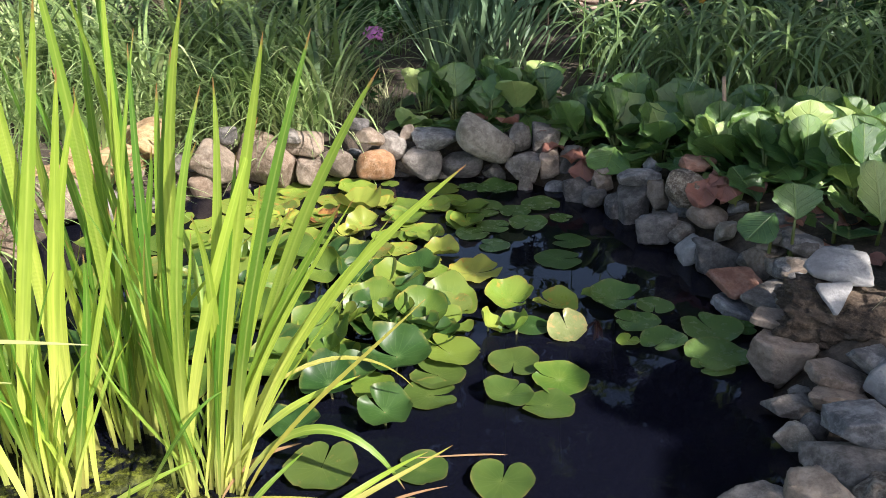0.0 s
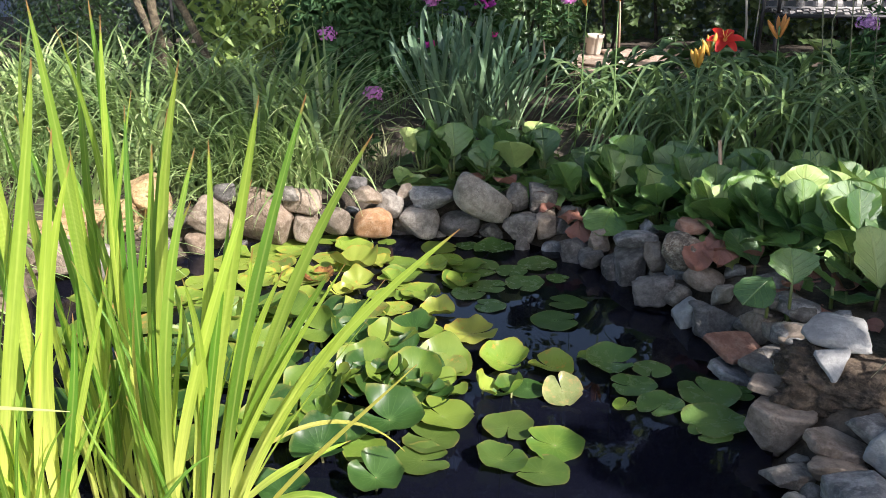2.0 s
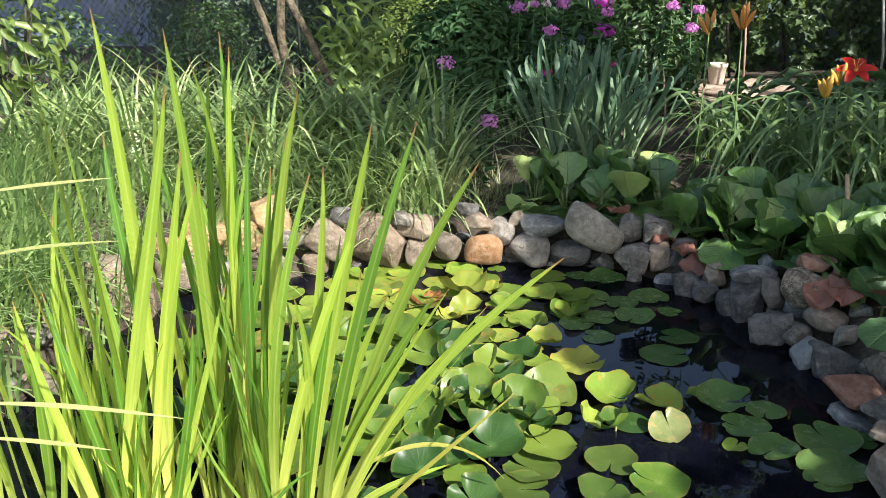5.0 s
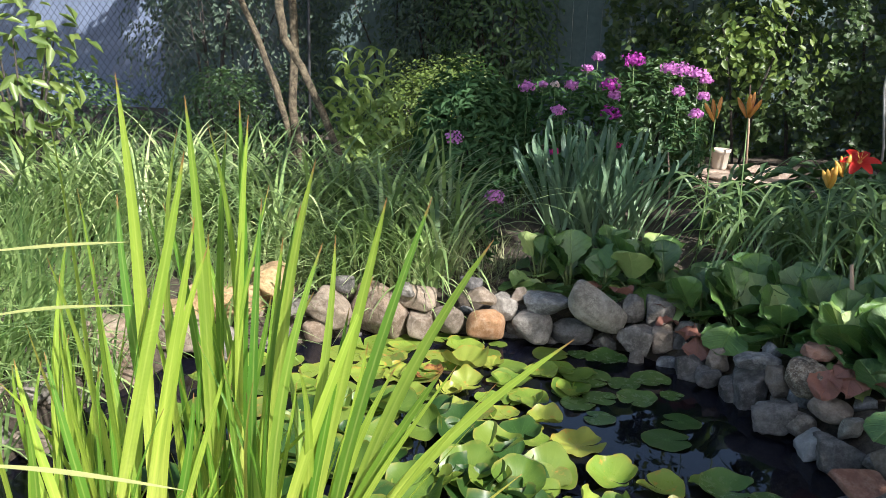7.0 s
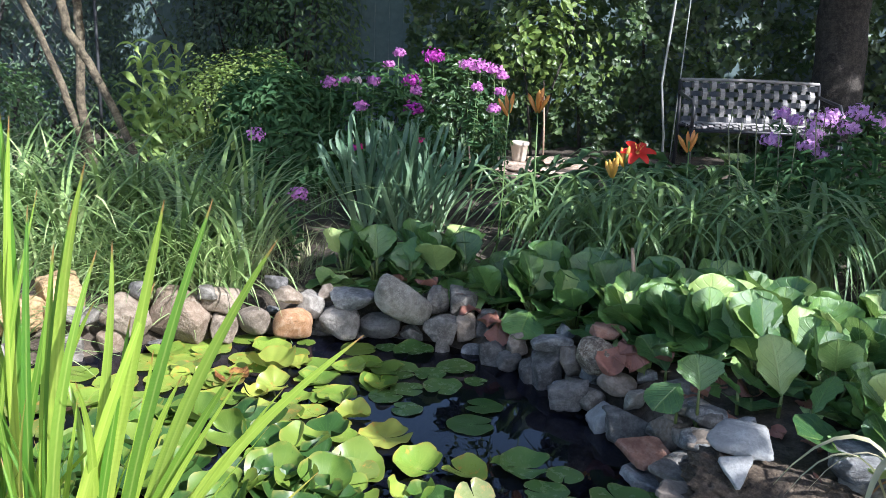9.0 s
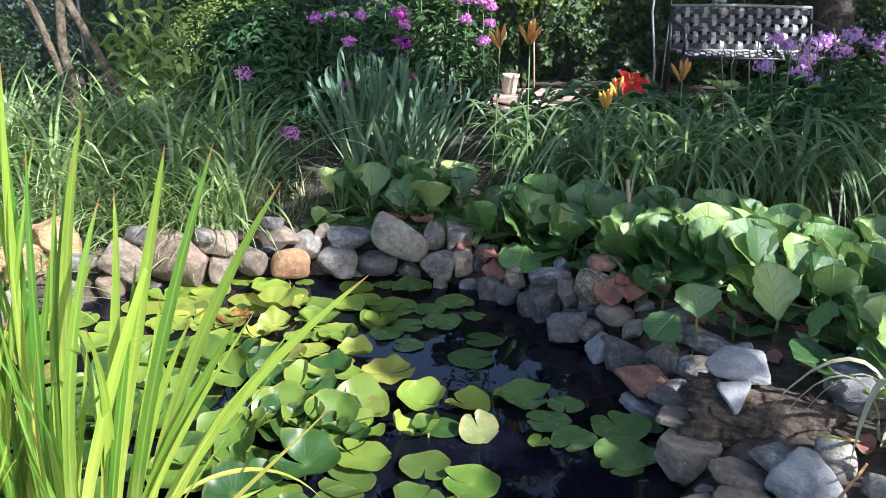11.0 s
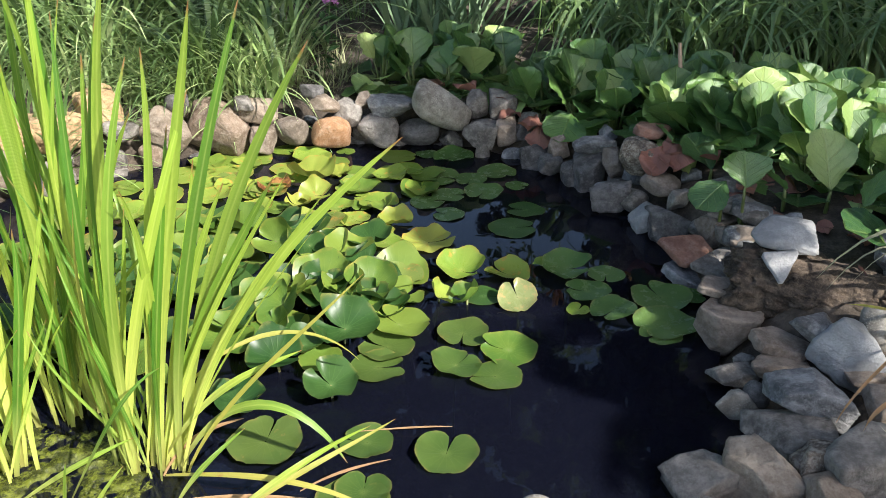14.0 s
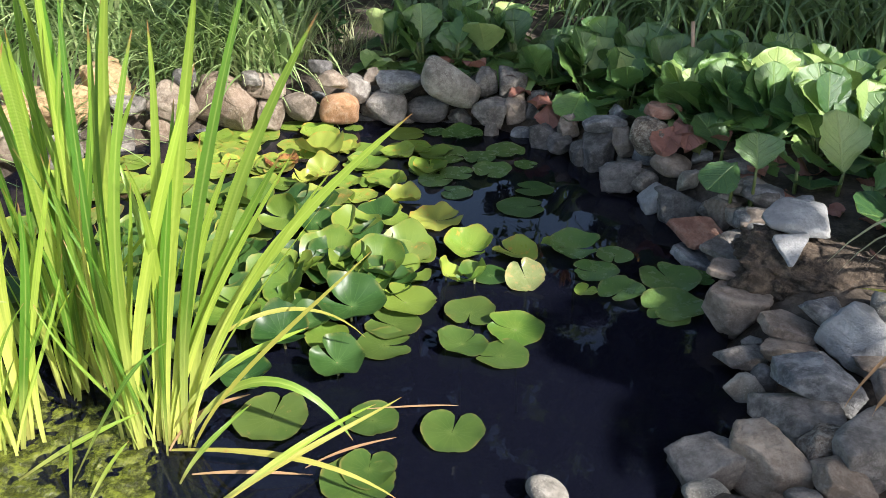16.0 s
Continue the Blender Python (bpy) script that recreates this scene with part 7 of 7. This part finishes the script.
tree("big_tree", "large dark tree trunk beside the bench",
     [([(3.42, 7.95, 0.1), (3.40, 7.95, 1.0), (3.36, 7.95, 2.2), (3.3, 7.9, 4.2)], [0.25, 0.21, 0.20, 0.14]),
      ([(3.36, 7.95, 2.4), (2.4, 7.6, 3.4), (1.5, 7.4, 4.2)], [0.028, 0.028, 0.02]), ([(3.36, 7.95, 2.6), (4.4, 7.6, 3.6), (5.1, 7.4, 4.4)], [0.029, 0.028, 0.02])],
     # unseen clumps, spread far beyond the trunk to shade border and wall
     crown(9, (-10.5, 4.8), (4.4, 13.0), (2.9, 4.6), (0.14, 0.28), border_depth), 76000, 0.12, M_TREE, M_DARKBARK, 42)
tree("shade_tree", "leafy unseen tree whose crown is laid out to shade the bank",
     [([(6.4, 2.0, 0.1), (6.3, 2.0, 1.2), (6.1, 2.1, 2.4), (5.9, 2.2, 3.9)], [0.16, 0.13, 0.11, 0.06]),
      ([(6.1, 2.1, 2.0), (5.0, 1.6, 2.9), (4.2, 1.2, 3.3)], [0.028, 0.027, 0.015]), ([(6.1, 2.1, 2.2), (5.6, 3.4, 3.1), (5.2, 4.2, 3.5)], [0.028, 0.027, 0.015])],
     # the last four clumps are added to shade single shore stones
     crown(43, (-1.4, 4.4), (1.0, 5.1), (2.2, 3.3), (0.10, 0.22), bank_depth) + [(x_ + to_sun.x * 4, y_ + to_sun.y * 4, 0.25 + to_sun.z * 4, 0.14) for x_, y_ in ((0.78, 3.29), (0.84, 3.22), (0.94, 3.27), (0.72, 3.36))], 30000, 0.10, M_TREE, M_DARKBARK, 43)
tree("tall_tree", "tall dense tree behind the ivy hedge", [([(2.4, 10.6, 0.0), (2.4, 10.6, 2.5), (2.4, 10.6, 5.0), (2.3, 10.6, 8.2)], [0.24, 0.2, 0.15, 0.05]), ([(2.4, 10.6, 2.6), (1.3, 10.5, 4.0), (0.9, 10.5, 5.0)], [0.029, 0.028, 0.02])],
     clumps(61, (2.25, 10.6, 6.0), (2.4, 1.1, 3.1), 110, 0.25, 0.6), 12000, 0.095, M_PRIVET, M_DARKBARK, 61)
for k_, (tx_, ty_, tr_) in enumerate(((-6.5, 11.5, 1.7), (-2.5, 12.5, 1.8), (5.5, 11.5, 2.0), (8.5, 8.5, 2.0), (9.0, 3.5, 2.0), (-9.0, 7.0, 1.8))):
    tree("distant_tree", "leafy green tree beyond the garden", [([(tx_, ty_, 0.0), (tx_, ty_, 1.6), (tx_ + 0.2, ty_, 3.2)], [0.2, 0.16, 0.08])],
         clumps(50 + k_, (tx_, ty_, 3.3), (tr_, tr_ * 0.8, 1.5), 20, 0.5, 0.9), 2600, 0.16, M_TREE, M_DARKBARK, 50 + k_)

# ---- ivy hedge, fences, wall ----
rh = np.random.default_rng(77)
nh = 15000
hx, hz = rh.uniform(-0.32, 6.5, nh), rh.uniform(0.0, 1.0, nh)
hz = 0.2 + hz * np.array([1.85 + 0.55 * noise.noise(Vector((a * 1.3, 0.5, 9))) + 0.3 * noise.noise(Vector((a * 4.1, 2.5, 9))) for a in hx])
hy = 8.38 + np.array([0.32 * noise.noise(Vector((a * 1.4, b * 1.4, 2))) + 0.28 * noise.noise(Vector((a * 4.5, b * 4.5, 7))) for a, b in zip(hx, hz)]) + rh.normal(0, 0.04, nh)
hv, hf = leaf_cloud(rh, np.stack([hx, hy, hz], 1), np.tile([0.05, -1.0, 0.55], (nh, 1)) + rh.normal(0, 0.55, (nh, 3)), rh.uniform(0.035, 0.095, nh), 0.95, 0.16, 0.5, True)
hedge = thing("ivy_hedge", "tall ivy-covered hedge with dappled glossy leaves", "hedge", (3.2, 8.5, 0.2), kind="stuff")
part("foliage", mesh("ivy_foliage", hv - np.array([3.2, 8.5, 0.2]), hf, M_IVY), hedge)
for i in range(12):
    x_ = -2.9 + 0.52 * i
    part("branch", mesh("branch", *tube([(x_, -0.02, 0), (x_ + 0.1 * math.sin(i * 2.1), 0.0, 0.9), (x_ + 0.2 * math.sin(i * 1.3), 0.02, 2.4)], [0.018, 0.014, 0.006], 6), M_DARKBARK), hedge)

fence = thing("board_fence", "weathered dark green vertical board fence", "fence", (0, 8.95, 0.2))
BOARD = mesh("board", *box(-0.068, -0.011, 0, 0.068, 0.011, 1.75), M_BOARD, smooth=False)
for i in range(94):
    part("board", BOARD, fence, pose(-5.0 + i * 0.1375, 0.004 * math.sin(i * 5), 0.02 * math.sin(i * 3.3)))
for z_ in (0.4, 1.4):
    part("rail", mesh("rail", *box(-5.1, 0.013, z_, 8.7, 0.06, z_ + 0.09), M_BOARD, smooth=False), fence)

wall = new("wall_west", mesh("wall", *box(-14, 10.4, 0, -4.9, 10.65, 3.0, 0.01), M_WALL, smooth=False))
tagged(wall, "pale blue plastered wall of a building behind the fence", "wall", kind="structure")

link = thing("chain_link_fence", "rusty chain-link fence with diamond mesh", "fence", (-4.4, 6.7, gz(-4.4, 6.7)))
wires, pitch = [], 0.062
for i in range(-32, 56):
    for sgn in (1, -1):
        pts_ = []
        for k in range(36):
            x_, z_ = i * pitch + sgn * (k - 18) * pitch * 0.5, k * pitch * 0.62 + 0.1
            if -1.1 < x_ < 1.95:
                pts_.append((x_, 0.004 * (1 if (k % 2) else -1) * sgn, z_))
        if len(pts_) > 2:
            wires.append(tube(pts_, [0.0020] * len(pts_), 4))
wv, wf, _ = join(wires)
part("wire_mesh", mesh("wire_mesh", wv, wf, M_WIRE), link)
for x_ in (-1.1, 1.95):
    part("post", mesh("post", *tube([(x_, 0.03, -0.05), (x_, 0.03, 0.8), (x_, 0.03, 1.6)], [0.012] * 3, 10), M_WIRE), link)
part("rail", mesh("rail", *tube([(-1.1, 0.0, 1.45), (0, 0, 1.45), (1.95, 0, 1.45)], [0.006] * 3, 6), M_WIRE), link)

# ---- bench ----
b0 = gz(2.52, 7.4)
bench = thing("garden_bench", "dark iron garden bench with woven strap back", "bench", (2.54, 7.4, b0 - 0.05))
W_ = 0.56


def weave(width, height, cols, rows, thick=0.004):
    """Flat straps over and under: (verts, faces) of each upright strap, then of each level one."""
    ups, levels = [], []
    for c in range(cols):
        x = -width + (c + 0.5) * 2 * width / cols
        hw = width / cols * 0.52
        verts, faces = [], []
        for r_ in range(rows * 4 + 1):
            z = height * r_ / (rows * 4)
            y = 0.012 * math.sin(r_ / 4 * math.pi + c * math.pi)
            verts += [(x - hw, y - thick, z), (x + hw, y - thick, z), (x + hw, y + thick, z), (x - hw, y + thick, z)]
        for r_ in range(rows * 4):
            a = r_ * 4
            faces += [(a + q, a + (q + 1) % 4, a + 4 + (q + 1) % 4, a + 4 + q) for q in range(4)]
        ups.append((verts, faces))
    for r_ in range(rows):
        z = (r_ + 0.5) * height / rows
        hh = height / rows * 0.30
        verts, faces = [], []
        for c in range(cols * 4 + 1):
            x = -width + 2 * width * c / (cols * 4)
            y = -0.012 * math.sin(c / 4 * math.pi - math.pi / 2 + r_ * math.pi)
            verts += [(x, y - thick, z - hh), (x, y - thick, z + hh), (x, y + thick, z + hh), (x, y + thick, z - hh)]
        for c in range(cols * 4):
            a = c * 4
            faces += [(a + q, a + (q + 1) % 4, a + 4 + (q + 1) % 4, a + 4 + q) for q in range(4)]
        levels.append((verts, faces))
    return ups, levels


ups, levels = weave(W_ - 0.02, 0.34, 15, 5)
lean_ = Matrix.Translation((0, 0.08, 0.42)) @ Matrix.Rotation(radians(-12), 4, "X")
for v_, f_ in ups:
    part("back_strap", mesh("strap", v_, f_, M_STRAP, smooth=False), bench, lean_, "grey woven strap")
for v_, f_ in levels:
    part("back_slat", mesh("strap", v_, f_, M_IRON, smooth=False), bench, lean_)
flat_ = Matrix.Translation((0, 0.06, 0.41)) @ Matrix.Rotation(radians(90), 4, "X")
ups, levels = weave(W_ - 0.02, 0.40, 15, 5)
for v_, f_ in ups:
    part("seat_strap", mesh("strap", v_, f_, M_STRAP, smooth=False), bench, flat_, "grey woven strap")
for v_, f_ in levels:
    part("seat_slat", mesh("strap", v_, f_, M_IRON, smooth=False), bench, flat_)
for z_, y_ in ((0.42, 0.08), (0.76, 0.155)):
    part("back_rail", mesh("rail", *tube([(-W_, y_, z_), (0, y_, z_ + (0.01 if z_ > 0.5 else 0)), (W_, y_, z_)], [0.013] * 3, 8), M_STRAP), bench)
for y_ in (-0.34, 0.08):
    part("seat_rail", mesh("rail", *tube([(-W_, y_, 0.40), (0, y_, 0.40), (W_, y_, 0.40)], [0.013] * 3, 8), M_IRON), bench)
for x_ in (-W_, W_):
    part("arm", mesh("arm", *tube([(x_, 0.13, 0.66), (x_, -0.05, 0.64), (x_, -0.30, 0.62), (x_, -0.36, 0.56), (x_, -0.35, 0.42)], [0.014] * 5, 8), M_IRON), bench)
    part("leg", mesh("leg", *tube([(x_, -0.35, 0.42), (x_, -0.36, 0.2), (x_, -0.38, -0.02)], [0.016, 0.014, 0.018], 8), M_IRON), bench)
    part("leg", mesh("leg", *tube([(x_, 0.16, 0.76), (x_, 0.08, 0.42), (x_, 0.12, -0.02)], [0.014, 0.015, 0.018], 8), M_IRON), bench)

# ---- pot, pavers, poles, sticks ----
for i, (x_, y_, w_, d_, h_) in enumerate(((1.62, 6.95, 0.10, 0.07, 0.05), (1.80, 7.02, 0.12, 0.08, 0.05), (1.98, 6.92, 0.09, 0.08, 0.06), (1.72, 7.15, 0.13, 0.07, 0.06), (2.12, 7.05, 0.10, 0.06, 0.04))):
    v_, f_ = rock_mesh(4100 + i, 2, None)
    ob = new("stone", mesh("stone", v_ * np.array((w_, d_, h_)), f_, STONE["brown" if i % 2 else "pink"]))
    ob.matrix_world = pose(x_, y_, gz(x_, y_) + h_ * 0.5, 0, 0, i * 31)
    tagged(ob, "brownish rubble stone on soil in front of the bench", "stone", "rubble stones")
pz = gz(0.71, 7.6) + 0.05
prof = [(0.0, 0.0), (0.052, 0.0), (0.058, 0.02), (0.072, 0.135), (0.080, 0.14), (0.081, 0.165), (0.072, 0.167), (0.066, 0.12), (0.05, 0.03), (0.0, 0.03)]
pv, pf = [], []
for r_, z_ in prof:
    pv += [(r_ * math.cos(k * math.pi / 12), r_ * math.sin(k * math.pi / 12), z_) for k in range(24)]
for i in range(len(prof) - 1):
    pf += [(i * 24 + k, i * 24 + (k + 1) % 24, (i + 1) * 24 + (k + 1) % 24, (i + 1) * 24 + k) for k in range(24)]
pot = new("flower_pot", mesh("flower_pot", pv, pf, M_POT))
pot.location = (0.71, 7.6, pz)
tagged(pot, "small pale clay flower pot on stone pavers", "pot")
for i, (x_, y_, w_, d_) in enumerate(((0.45, 7.3, 0.18, 0.12), (0.80, 7.25, 0.22, 0.13), (1.12, 7.35, 0.16, 0.12), (0.70, 7.60, 0.18, 0.14), (0.98, 7.62, 0.20, 0.12), (0.50, 7.0, 0.20, 0.14), (0.90, 6.95, 0.20, 0.14), (0.2, 6.9, 0.18, 0.14))):
    v_, f_ = rock_mesh(4000 + i, 2, None)
    ob = new("paver", mesh("paver", v_ * np.array((w_, d_, 0.045)), f_, M_PAVER))
    ob.matrix_world = pose(x_, y_, gz(x_, y_) + 0.01, 0, 0, i * 13 - 40)
    tagged(ob, "sunlit pinkish flat stone paver on soil", "paver", "stone pavers")
for pts_, r_, words in (([(2.00, 8.0, 0.1), (1.99, 8.0, 0.55), (1.93, 8.0, 1.0), (1.98, 8.0, 1.7), (2.02, 8.0, 2.4)], 0.0105, "bent galvanised steel pole against the ivy"), ([(2.06, 8.02, 0.1), (2.09, 8.02, 1.05), (2.11, 8.02, 1.7), (2.13, 8.02, 2.4)], 0.005, "thin steel rod against the ivy")):
    ob = new("pole", mesh("pole", *tube(pts_, [r_] * len(pts_), 10), M_GALV))
    tagged(ob, words, "pole")
for x_, y_, z_, r_, mat_, words in ((0.998, 3.93, 0.508, 0.010, M_WOOD, "short weathered wooden stake among bergenia"), (0.88, 7.4, 1.02, 0.008, M_WOOD, "reddish wooden stake by the pavers"), (0.30, 5.9, 0.66, 0.006, M_WOOD, "thin dry stick in the border"), (2.78, 6.2, 0.75, 0.009, M_GALV, "short pale metal rod in the border")):
    b_ = gz(x_, y_)
    ob = new("stake", mesh("stake", *tube([(x_ + 0.02, y_, b_ - 0.05), (x_ + 0.004, y_, (b_ + z_) / 2), (x_ - 0.02, y_, z_)], [r_, r_, r_ * 0.7], 7), mat_))
    tagged(ob, words, "stake")
